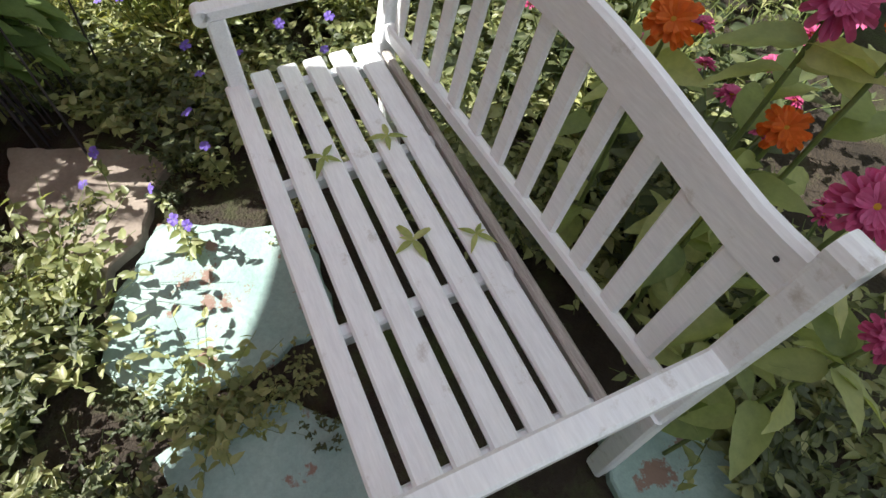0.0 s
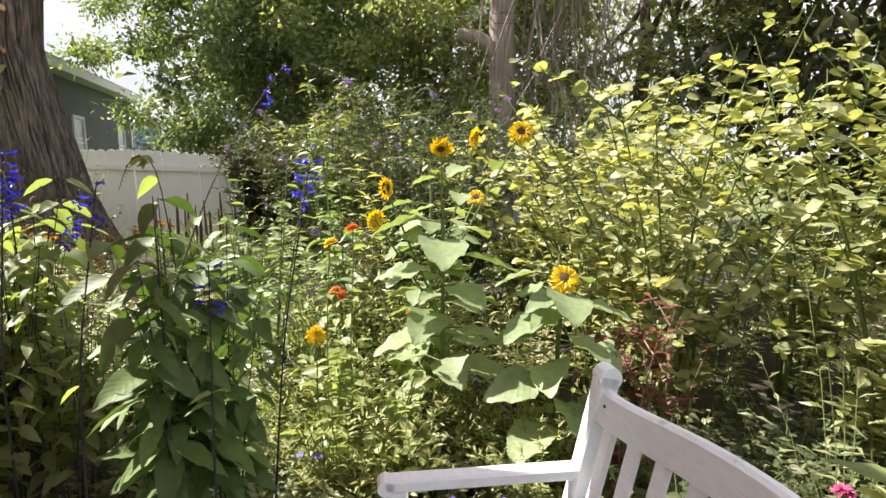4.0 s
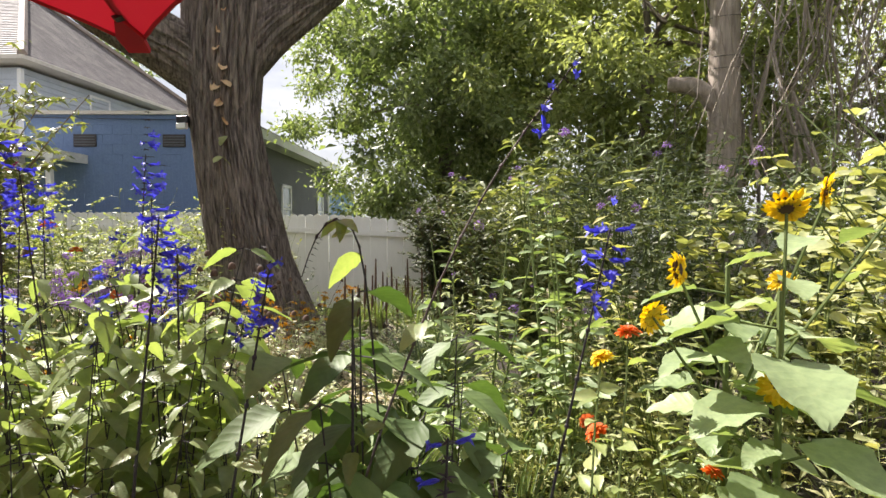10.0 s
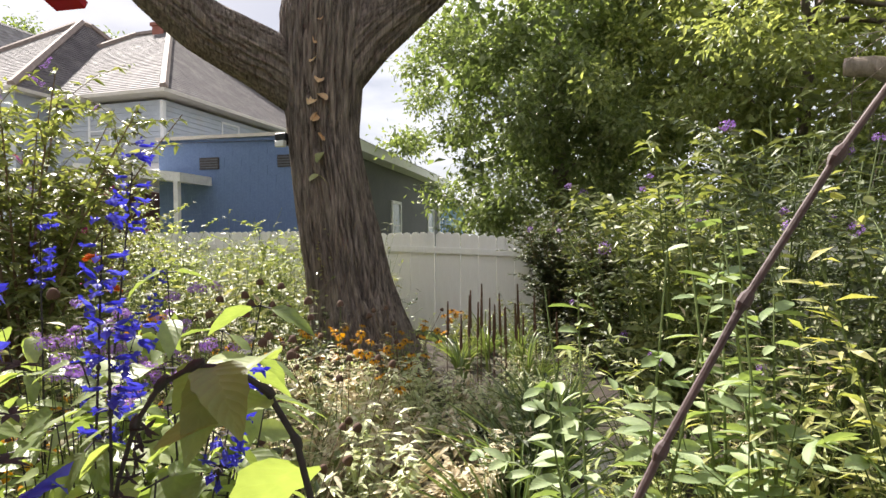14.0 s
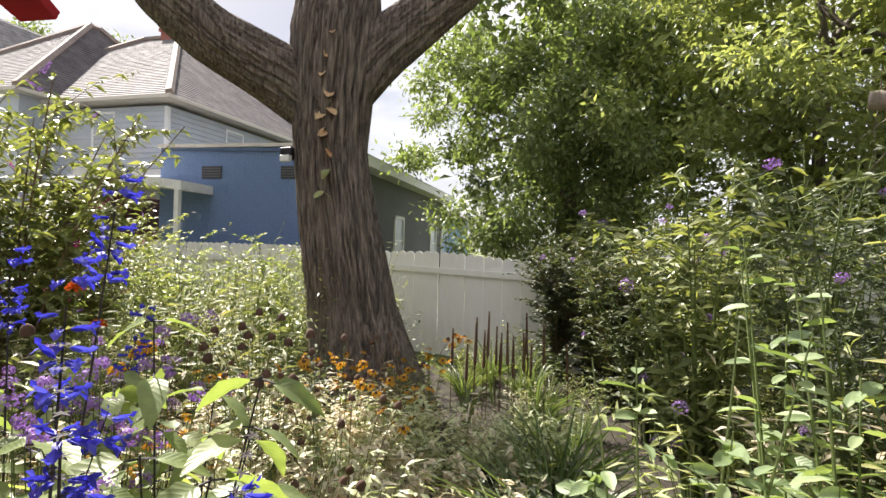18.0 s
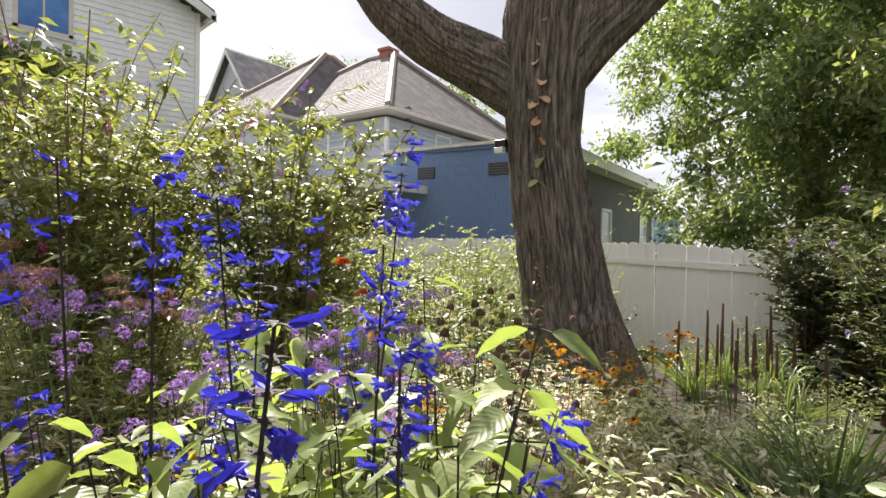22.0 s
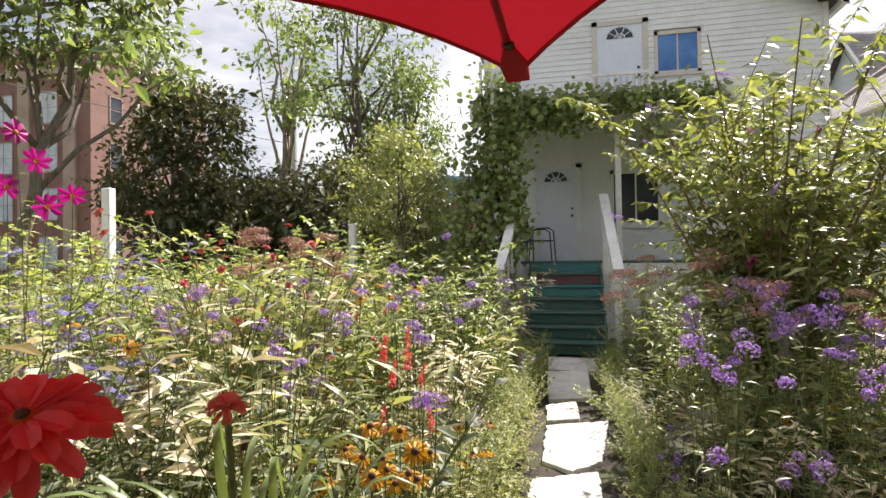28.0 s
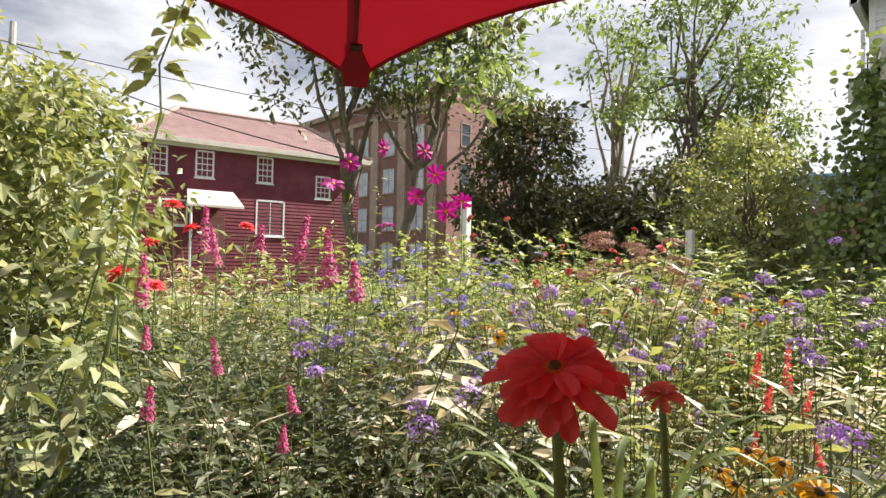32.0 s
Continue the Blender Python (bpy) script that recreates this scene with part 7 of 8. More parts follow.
place(low, [(0.89, 0.78), (0.77, 0.83), (0.6, 0.83), (0.63, 0.44, 0.7), (0.62, 0.58, 0.8), (0.6, 0.2, 0.7), (0.54, 0.34, 0.7), (0.42, 0.16, 0.7), (1.18, 0.82), (1.0, 0.78), (0.48, 0.72), (1.08, 0.88), (0.66, 0.92), (0.4, 0.6), (0.83, 0.92), (1.0, 0.12, 0.6), (0.3, 0.75), (0.35, 0.9), (0.55, 1.0), (1.33, 0.75, 0.6), (1.4, 0.3, 0.7), (1.5, 0.42, 0.7), (1.35, 0.45, 0.6), (1.2, 0.08, 0.6)], 0.75, 1.1)
# growth behind the bench, before the roses
place(low, list(zip(rng.uniform(0.7, 2.4, 44), rng.uniform(-1.6, -0.7, 44))), 0.9, 1.4)
place(fern + weed, [(1.35, -0.85), (1.6, -1.1), (1.15, -1.25), (1.75, -0.75), (0.85, -1.5), (1.95, -1.25), (1.45, -1.5), (1.1, -0.95)], 0.7, 1.0)
place(low, [(x, y) for x, y in zip(rng.uniform(0.55, 1.65, 60), rng.uniform(3.0, 9.4, 60)) if abs(x - 1.08) > 0.3][:40], 0.7, 1.3)

# purple verbena, golden daisies, coneflowers
vb = [verbena(1.2, 5), verbena(1.05, 6, 0.34), verbena(0.95, 5, 0.26)]
place(vb, spots_in(16, -2.2, 3.2, 0.72, 7.5, 0.5) + spots_in(13, 1.6, 2.9, 2.9, 5.0, 0.42), 0.9, 1.25, (1.2, 1.05, 0.95))
rb = [rudbeckia(0.7, 8), rudbeckia(0.6, 7)]
place(fern + weed, [(x + rng.normal(0, 0.05), y) for y in np.arange(3.1, 9.3, 0.42) for x in (0.6, 1.58)], 0.45, 0.65)
place(rb, [(1.78, 2.75), (2.05, 3.0), (2.3, 2.85), (1.9, 3.2), (2.15, 2.6)] + spots_in(9, -0.4, 2.3, 0.65, 4.2, 0.4) + spots_in(5, 2.2, 2.9, 4.0, 4.8, 0.36) + spots_in(8, 5.2, 2.7, 6.3, 3.8, 0.25) + spots_in(6, 3.4, 3.2, 5.0, 5.0, 0.5) + spots_in(9, -1.8, 4.6, 0.3, 8.5, 0.45), 0.85, 1.15)
cf = [coneflower(0.9, 7), coneflower(0.8, 8), coneflower(0.75, 7)]
fp = []
for hgt, lf in ((0.62, "dry_leaf"), (0.78, "pale_leaf"), (0.7, "pale_leaf"), (0.72, "dry_leaf")):
    t, _ = bushy("faded_phlox", "faded phlox clump with pale dry drooping leaves", "flower plant", "faded phlox", hgt, 0.3, 15, lf, LEAF_THIN, 0.15, 22, BSTEM, 0.0, 1.5, 0.0, tilt=0.22)
    fp.append(t)
place(fp, spots_in(64, 2.75, 1.75, 5.6, 4.2, 0.24) + spots_in(10, -1.6, 2.4, 0.4, 4.6, 0.6), 0.72, 1.0)
place(cf, spots_in(2, 3.2, 2.2, 4.6, 4.0, 0.45) + spots_in(6, 4.4, 2.9, 5.95, 4.6, 0.3) + spots_in(6, -2.6, 2.4, 0.2, 5.0, 0.6), 0.9, 1.15)

# ---- shrubs and tall flowers ----
def panicle(n, h, r, size):
    g = Geo()
    f = rng.uniform(0, 1, n)
    a = rng.uniform(0, 2 * math.pi, n)
    rad = r * (1 - f) ** 0.6 * rng.uniform(0.7, 1.1, n)
    pos = np.c_[np.cos(a) * rad, np.sin(a) * rad, h * f]
    d = unit(np.c_[np.cos(a), np.sin(a), np.full(n, 0.5)])
    t = unit(np.cross(d, rng.normal(size=(n, 3))))
    g.many(LEAF_SMALL, frames_along(t, d, np.full(n, size), np.full(n, size * 1.2)), pos)
    return g


M_PANICLE = [meshed(panicle(90, 0.16, 0.026, 0.013), "panicle", "magenta_petal"), meshed(panicle(80, 0.13, 0.024, 0.013), "panicle", "purple_petal")]
M_PINK = [meshed(panicle(230, h, 0.03, 0.015), "flower_spike", "pink_petal") for h in (0.13, 0.19)]
M_GER = [meshed(daisy(5, 0.017, 0.015, 0.25), "petals", "violet_petal") for _ in range(2)]
M_ROSE = meshed(daisy(8, 0.032, 0.024, 0.4, 4), "rose", "rose_petal")
M_FLAT = meshed(ball_florets(260, 0.085, 0.014, 0.35), "flower_head", "dusty_pink")


def shrub(name, label, h, r, leaders, leaf, tmpl, size, per, twigs=5, flowers=None, stem=BSTEM, width=None, droop=0.25, f0=0.3, cat="shrub"):
    """A shrub: arching leaders with side twigs, leaves along them, flowers at the tips."""
    t = thing(name, label, cat, name.replace("_", " ") + "s")
    g, lv, tips = Geo(), Geo(), []
    for i in range(leaders):
        a = 2 * math.pi * i / leaders + rng.normal(0, 0.4)
        lean = np.array([math.cos(a), math.sin(a)]) * r * rng.uniform(0.25, 1.0)
        p = bend(lean[0] * 0.12, lean[1] * 0.12, 0, h * rng.uniform(0.7, 1.0), lean, 8)
        g.tube(p, np.linspace(0.014, 0.003, 8) * (h / 2.5), 5)
        leaves_on(lv, p, f0, 1.0, per, tmpl, size, 0.2, droop, 0.7, 0.5, width)
        tips.append((p[-1], unit(p[-1] - p[-2])))
        for k in range(twigs):
            f = rng.uniform(f0, 0.95)
            q = along(p, np.array([f]))[0]
            b = rng.uniform(0, 2 * math.pi)
            L = h * rng.uniform(0.1, 0.24)
            e = q + np.array([math.cos(b) * L, math.sin(b) * L, L * rng.uniform(0.1, 0.8)])
            tw = np.array([q, (q + e) / 2 + (0, 0, 0.1 * L), e])
            g.tube(tw, [0.004, 0.003, 0.0015], 4, False)
            leaves_on(lv, tw, 0.1, 1.0, per // 2, tmpl, size * 0.9, 0.2, droop, 0.7, 0.5, width)
            tips.append((e, unit(e - q)))
    stalks(g, stem, t)
    foliage(lv, leaf, t)
    if flowers:
        meshes, count, nm = flowers
        for i in rng.permutation(len(tips))[:count]:
            e, d = tips[i]
            part(nm, meshes[rng.integers(len(meshes))], None, t, m=face(e, unit(d + (0, 0, 0.2)), rng.uniform(0.8, 1.2), rng.uniform(0, 360)))
    return t


bb = [shrub("butterfly_bush", "large arching butterfly bush with narrow leaves and purple panicles", 3.2, 1.2, 24, "bush_leaf", LEAF_THIN, 0.15, 46, 11, (M_PANICLE, 22, "panicle"), width=1.7, droop=0.4),
      shrub("butterfly_bush", "arching butterfly bush with narrow leaves and magenta panicles", 2.9, 1.15, 22, "bush_leaf", LEAF_THIN, 0.15, 46, 11, (M_PANICLE, 22, "panicle"), width=1.7, droop=0.4)]
bb[0].matrix_basis = pose(2.5, 5.7, 0) @ Matrix.Diagonal((0.95, 0.95, 0.95, 1))
bb[1].matrix_basis = pose(4.1, 5.7, 0)
copy_thing(bb[1], pose(3.3, 6.9, 0, 0, 0, 130) @ Matrix.Diagonal((1.05, 1.05, 1.05, 1)))
copy_thing(bb[0], pose(5.4, 6.9, 0, 0, 0, 70) @ Matrix.Diagonal((0.72, 0.72, 0.72, 1)))
# backlit climbing rose and shrubs beyond the bench
yb = [shrub("climbing_rose", "sprawling rose with yellow-green backlit leaves", 1.95, 0.95, 13, "yellow_leaf", LEAF_ROUND, 0.085, 20, 8, None, STEM, 1.0, 0.05, 0.12),
      shrub("climbing_rose", "sprawling rose with yellow-green backlit leaves", 1.7, 0.9, 13, "yellow_leaf", LEAF_ROUND, 0.09, 20, 8, None, STEM, 1.0, 0.05, 0.12)]
place(yb, [(2.75, -1.25), (3.5, -1.1), (2.1, -1.9), (4.3, -1.7), (3.2, -2.3), (4.6, -0.9), (1.5, -2.3), (5.4, -2.2), (0.6, -2.6)], 0.95, 1.12)
ws = [shrub("wild_shrub", "tall wild shrub with narrow grey-green leaves", 2.1, 0.6, 14, "bush_leaf", LEAF_THIN, 0.14, 30, 7, ([M_VERBENA[2]], 8, "flower_head"), STEM, 1.5, 0.15, 0.15),
      shrub("wild_shrub", "tall wild shrub with dark green narrow leaves", 2.3, 0.65, 14, "dark_leaf", LEAF_THIN, 0.11, 34, 6, None, STEM, 1.3, 0.1, 0.15),
      shrub("wild_shrub", "tall wild shrub with yellow-green leaves", 2.0, 0.65, 14, "dark_leaf", LEAF_OVAL, 0.09, 28, 6, ([M_VERBENA[1]], 7, "flower_head"), STEM, 1.0, 0.1, 0.15)]
place(ws, [(5.6, 0.9), (6.2, 0.2), (6.9, 1.35), (7.4, 0.8), (6.9, -0.6), (5.7, -0.5), (8.3, 1.3), (7.7, -0.3), (5.0, 0.2), (8.5, 0.2), (6.2, -1.6), (7.4, -2.0), (8.7, -2.4)], 0.92, 1.1)
tw = shrub("evergreen_shrub", "dense dark green shrub with small leaves", 1.9, 0.62, 20, "dark_leaf", LEAF_SMALL, 0.07, 80, 12, None, BSTEM, 1.3, 0.05, 0.05)
place([tw], [(8.85, 2.62), (8.5, 2.05), (7.8, 1.75), (8.9, 1.4), (8.9, 0.9)], 0.92, 1.0)
pale = shrub("pale_shrub", "sparse shrub with pale oval leaves on upright shoots", 1.75, 0.16, 3, "sun_leaf", LEAF_OVAL, 0.12, 20, 2, None, STEM, 1.1, 0.1, 0.25)
place([pale], [(3.15, 0.92, 0.9), (2.98, 0.9, 0.95), (3.6, 0.6, 1.15), (3.3, 0.48, 1.06)], 0.98, 1.02)
brz = shrub("bronze_rose", "young rose shoots with bronze-red leaves", 0.95, 0.35, 6, "bronze_leaf", LEAF_OVAL, 0.06, 14, 3, None, BSTEM, 1.4, 0.05, 0.25)
place([brz], [(2.0, -0.72, 0.95), (2.15, -0.95, 0.9)], 0.95, 1.05)
# low yellow-green growth beside the tree and along the fence
yl = [shrub("garden_shrub", "bushy yellow-green garden shrub with small leaves", 1.45, 0.5, 14, "bright_leaf", LEAF_SMALL, 0.07, 30, 6, None, STEM, 1.0, 0.05, 0.1)]
place(yl, [(7.6, 6.6, 1.1), (6.9, 7.3, 1.1), (7.9, 5.6, 1.0), (6.2, 6.4, 1.0), (8.5, 7.2, 1.15), (5.6, 5.6, 0.95), (7.2, 8.4, 1.3), (6.3, 9.2, 1.2), (5.0, 8.6), (7.1, 5.7, 1.15), (-1.7, 4.7, 1.1), (-2.5, 4.2, 1.05), (-0.3, 5.6), (-1.2, 5.7, 1.15), (-3.2, 3.6, 1.1), (-2.7, 5.5, 1.15), (0.1, 6.5, 1.0), (-1.8, 3.6, 1.0), (-4.1, 6.3, 1.2), (-3.6, 6.0, 1.1), (-2.4, 9.8, 1.1), (-3.4, 7.6, 1.2), (-1.6, 7.6, 1.2), (-2.0, 9.0, 1.1)], 0.95, 1.1)
# dusty pink flat heads
for i, (x, y, s) in enumerate(((1.75, 5.3, 1.0), (2.1, 5.0, 0.97), (2.45, 4.5, 0.88), (-0.8, 4.85, 1.12), (-1.4, 5.6, 1.1))):
    if i == 0:
        jp, tips = bushy("joe_pye_weed", "tall plant with dusty pink flat flower heads", "flower plant", "dusty pink flowers", 1.5, 0.3, 8, "mid_leaf", LEAF_LANCE, 0.14, 22, STEM, 0.2, 1.3)
        for p, d in tips:
            part("flower_head", M_FLAT, None, jp, m=face(p, unit(d + (0, 0, 0.6)), rng.uniform(0.9, 1.3), rng.uniform(0, 360)))["kind"] = "stuff"
        jp.matrix_basis = pose(x, y, 0)
    else:
        copy_thing(jp, pose(x, y, 0, 0, 0, i * 77) @ Matrix.Diagonal((s, s, s, 1)))
# roses
rs = shrub("rose_bush", "rose bush with clusters of coral-pink blooms", 2.05, 0.5, 9, "bright_leaf", LEAF_OVAL, 0.06, 26, 5, ([M_ROSE], 24, "rose"), STEM, 1.4, 0.05, 0.2)
place([rs], [(-0.95, 4.3, 0.92), (-1.5, 4.5, 0.85), (-2.1, 6.2, 0.95), (-0.6, 4.75, 0.75)], 0.97, 1.03)
# flowers whose stems rise to known heights
def posy(name, label, group, tips, heads, centre=None, part_name="flower", size=1.0, facing=(0.2, -0.4, 0.8), loose=0.4, leaf="mid_leaf", tmpl=LEAF_LANCE, leaf_size=0.08, per=10, stem_r=0.0028, gather=0.5, f0=0.15, stem=STEM):
    """A plant whose stems rise from one foot to the given flower tips."""
    tips = np.array(tips, float)
    foot = tips[:, :2].mean(0)
    t = thing(name, label, "flower plant", group, pose(foot[0], foot[1], -0.02))
    g, lv = Geo(), Geo()
    for x, y, z in tips:
        dx, dy = x - foot[0], y - foot[1]
        p = bend(dx * (1 - gather), dy * (1 - gather), 0, z + 0.02, (dx * gather, dy * gather))
        p[2:-1] += rng.normal(0, 0.008, (len(p) - 3, 3))
        g.tube(p, np.linspace(stem_r, stem_r * 0.6, len(p)), 4)
        leaves_on(lv, p, f0, 0.93, per, tmpl, leaf_size, 0.25, 0.0, 0.6, 0.5, 1.2)
        k = rng.integers(len(heads))
        ob = part(part_name, heads[k], None, t, m=face(p[-1], unit(np.array(facing) + rng.normal(0, loose, 3)), size * rng.uniform(0.85, 1.15), rng.uniform(0, 360)))
        if centre:
            part("centre", centre, None, ob)
    stalks(g, stem, t)
    foliage(lv, leaf, t)
    return t


PLUME = ("pink_plume", "plant with upright bright pink plume flowers", "pink plumes")
for tips in ([(-0.97, 2.31, 1.46), (-0.9, 2.42, 1.38), (-0.68, 2.39, 1.32)], [(-1.21, 2.27, 1.5), (-1.46, 2.2, 1.44), (-1.67, 2.23, 1.5), (-1.17, 1.82, 1.3)], [(-0.4, 1.61, 1.1), (-0.36, 1.96, 1.06), (-0.2, 1.84, 1.02)], [(-0.78, 1.72, 1.2), (-0.54, 1.83, 1.15)]):
    posy(*PLUME, tips, M_PINK, None, "flower_spike", 1.0 if tips[0][2] > 1.25 else 0.6, (0, 0, 1), 0.12, "mid_leaf", LEAF_LANCE, 0.1, 14, 0.004)
COSMOS = ("cosmos", "feathery cosmos with magenta flowers on thin stems", "cosmos")
for tips in ([(-0.68, 2.71, 1.92), (-0.57, 2.82, 1.72), (-0.55, 2.71, 1.67)], [(-0.79, 2.88, 1.86), (-0.85, 2.82, 1.76), (-0.93, 2.72, 1.63)], [(-1.03, 2.59, 1.9), (-0.99, 2.48, 1.79), (-1.1, 2.83, 2.01)]):
    posy(*COSMOS, tips, M_COS, M_COS_C, "flower", 1.15, (0.5, -0.5, 0.35), 0.4, "fern_leaf", LEAF_THIN, 0.06, 60, 0.0028, 0.7, 0.4)
VERB = ("tall_verbena", "tall verbena with wiry stems and purple flower clusters", "verbena")
for tips in ([(-0.7, 2.17, 1.25), (-0.52, 2.08, 1.2), (-0.42, 2.06, 1.15), (-0.6, 2.25, 1.2)], [(-0.06, 2.13, 1.11), (-0.01, 2.1, 1.07), (-0.19, 2.5, 1.09), (-0.14, 2.4, 1.08)], [(-0.14, 3.03, 1.21), (-0.08, 3.18, 1.24), (0.08, 3.03, 1.16), (0.15, 3.07, 1.12)], [(0.06, 3.46, 1.26), (0.17, 3.4, 1.24), (0.14, 3.7, 1.33), (-0.2, 3.78, 1.38)],
             [(1.62, 3.76, 1.07), (1.55, 3.67, 1.05), (1.74, 3.74, 1.04), (1.68, 3.55, 1.0), (1.6, 3.9, 1.1)], [(1.5, 3.1, 1.16), (1.48, 3.2, 1.2), (1.51, 2.95, 1.15), (1.6, 3.05, 1.2), (1.65, 2.9, 1.14)], [(1.57, 2.65, 0.85), (1.65, 2.63, 0.84), (1.5, 3.0, 0.9)],
             [(2.36, 3.97, 1.18), (2.05, 4.08, 1.13), (2.29, 3.5, 1.12), (2.1, 3.6, 1.1)], [(2.71, 2.18, 0.97), (2.94, 2.52, 0.97), (3.06, 2.67, 0.99)], [(3.36, 2.94, 1.1), (3.11, 2.89, 1.07), (3.46, 2.86, 0.97), (3.2, 2.69, 0.98)], [(2.32, 2.63, 1.12), (2.31, 2.85, 1.06), (2.4, 2.9, 1.1), (2.5, 2.8, 1.05)], [(3.76, 3.12, 1.23), (3.6, 3.3, 1.1), (3.3, 3.3, 1.15)], [(2.8, 3.0, 1.1), (2.7, 3.2, 1.15), (2.95, 3.3, 1.08)],
             [(0.22, 3.94, 1.43), (0.4, 3.88, 1.37), (0.34, 3.55, 1.28), (0.4, 3.67, 1.32)], [(0.44, 4.19, 1.6), (0.56, 3.2, 1.19), (0.5, 3.3, 1.22)], [(0.69, 2.71, 1.1), (0.73, 2.72, 1.09)], [(-0.51, 3.38, 1.34), (-0.34, 3.26, 1.26), (-0.4, 3.5, 1.3)], [(0.3, 4.6, 1.35), (0.1, 4.5, 1.4), (-0.1, 4.8, 1.3), (0.45, 4.9, 1.3)], [(0.6, 3.7, 1.2), (0.62, 4.1, 1.25), (0.5, 4.5, 1.2), (0.3, 4.2, 1.22)]):
    posy(*VERB, tips, M_VERBENA, None, "flower_head", 0.95, (0, 0, 1), 0.2, "mid_leaf", LEAF_LANCE, 0.07, 9)
for tips in ([(0.45, 2.96, 0.94), (0.41, 2.85, 0.9), (0.67, 2.71, 0.96), (0.55, 2.8, 0.9), (0.6, 2.95, 0.88)], [(-0.04, 4.48, 1.33), (-0.19, 4.44, 1.29), (0.01, 4.5, 1.25), (-0.1, 4.3, 1.25), (0.1, 4.35, 1.2), (0.15, 4.6, 1.3)], [(-0.87, 3.09, 1.24), (-0.75, 3.2, 1.18), (-0.6, 3.1, 1.15)]):
    posy("black_eyed_susan", "clump of golden daisies with dark centres", "golden daisies", tips, M_RUD_P, M_RUD_C, "flower", 1.0, (0, -0.2, 1), 0.3, "mid_leaf", LEAF_OVAL, 0.07, 9)
for tips in ([(-1.9, 2.16, 1.73), (-1.93, 2.08, 1.55), (-2.06, 2.31, 1.63), (-1.96, 2.57, 1.65)], [(-1.19, 1.75, 1.41), (-1.3, 1.9, 1.36)], ):
    posy("zinnia", "tall red zinnia with broad leaves at the edge of the lawn", "zinnias", tips, M_ZIN["red_petal"], M_ZIN_C, "flower", 1.05, (0.2, -0.2, 1), 0.3, "bright_leaf", LEAF_HEART, 0.1, 10, 0.004)
t, tips = bushy("lilac_aster", "airy aster with many small lilac flowers", "flower plant", "asters", 1.4, 0.32, 24, "fern_leaf", LEAF_THIN, 0.05, 22, STEM, 0.4)
for p, d in tips:
    for k in range(3):
        part("flower", M_ASTER[k % 2], None, t, m=face(p + rng.normal(0, 0.035, 3), unit(d + rng.normal(0, 0.3, 3)), rng.uniform(1.0, 1.5)))
place([t], [(-1.15, 2.75), (-0.85, 3.0), (-1.05, 3.25, 1.12), (-1.4, 3.95, 1.1), (-0.6, 4.6)], 0.97, 1.03)
for tips in [[(2.44, 1.95, 1.12), (2.48, 2.32, 1.12), (2.52, 2.3, 1.12), (2.57, 2.45, 1.12)], [(2.63, 2.12, 1.12), (2.68, 2.26, 1.12), (2.71, 2.5, 1.12), (2.75, 2.45, 1.12)], [(2.8, 2.74, 1.12), (2.82, 2.82, 1.12), (2.98, 2.29, 1.12), (3.12, 3.0, 1.12)], [(3.13, 2.64, 1.12), (3.17, 2.81, 1.12), (3.28, 2.78, 1.12), (3.45, 3.09, 1.2)], [(3.82, 3.38, 1.2)]]:
    posy(*VERB, tips, M_VERBENA, None, "flower_head", 0.95, (0, 0, 1), 0.2, "pale_leaf", LEAF_LANCE, 0.08, 8)
# the dry bed before the tree: verbena, seed heads, golden daisies, orange zinnias
for tips in [[(2.4, 1.9, 1.11), (2.5, 2.25, 1.13), (2.5, 2.37, 1.2), (2.52, 2.36, 1.15)], [(2.6, 2.42, 1.22), (2.66, 2.16, 1.11), (2.66, 2.51, 1.29), (2.68, 2.38, 1.22)], [(2.69, 2.26, 1.12), (2.7, 2.37, 1.15), (2.71, 2.36, 1.26), (2.78, 2.19, 1.06)], [(2.89, 2.36, 1.1), (2.98, 2.54, 1.19), (3.03, 2.5, 1.16), (3.26, 2.83, 1.24)], [(3.37, 2.6, 1.0), (3.52, 3.01, 1.25), (3.54, 2.99, 1.24), (3.56, 2.71, 1.0)]]:
    posy(*VERB, tips, M_VERBENA, None, "flower_head", 0.92, (0, 0, 1), 0.2, "pale_leaf", LEAF_LANCE, 0.08, 8)
for tips in [[(2.8, 2.89, 1.28), (3.61, 2.65, 0.97), (3.63, 2.48, 0.92), (3.71, 2.7, 0.98)], [(3.71, 3.11, 1.07), (3.72, 3.1, 1.01), (3.74, 3.08, 1.15), (3.78, 2.61, 0.96)], [(3.84, 2.99, 1.06), (3.84, 2.99, 1.17), (3.85, 2.37, 0.77), (3.86, 2.97, 1.12)], [(3.89, 2.93, 1.24), (3.94, 2.89, 1.11), (3.97, 2.85, 1.21), (3.99, 2.82, 1.08)], [(4.07, 2.74, 1.12), (4.08, 2.73, 1.03), (4.18, 2.6, 1.1), (4.36, 2.69, 0.84)]]:
    posy("coneflower", "faded coneflower with dark round seed heads on tall stalks", "faded coneflowers", tips, [M_CONE], None, "seed_head", 1.15, (0, 0, 1), 0.15, "dry_leaf", LEAF_LANCE, 0.12, 9, 0.003, 0.4)
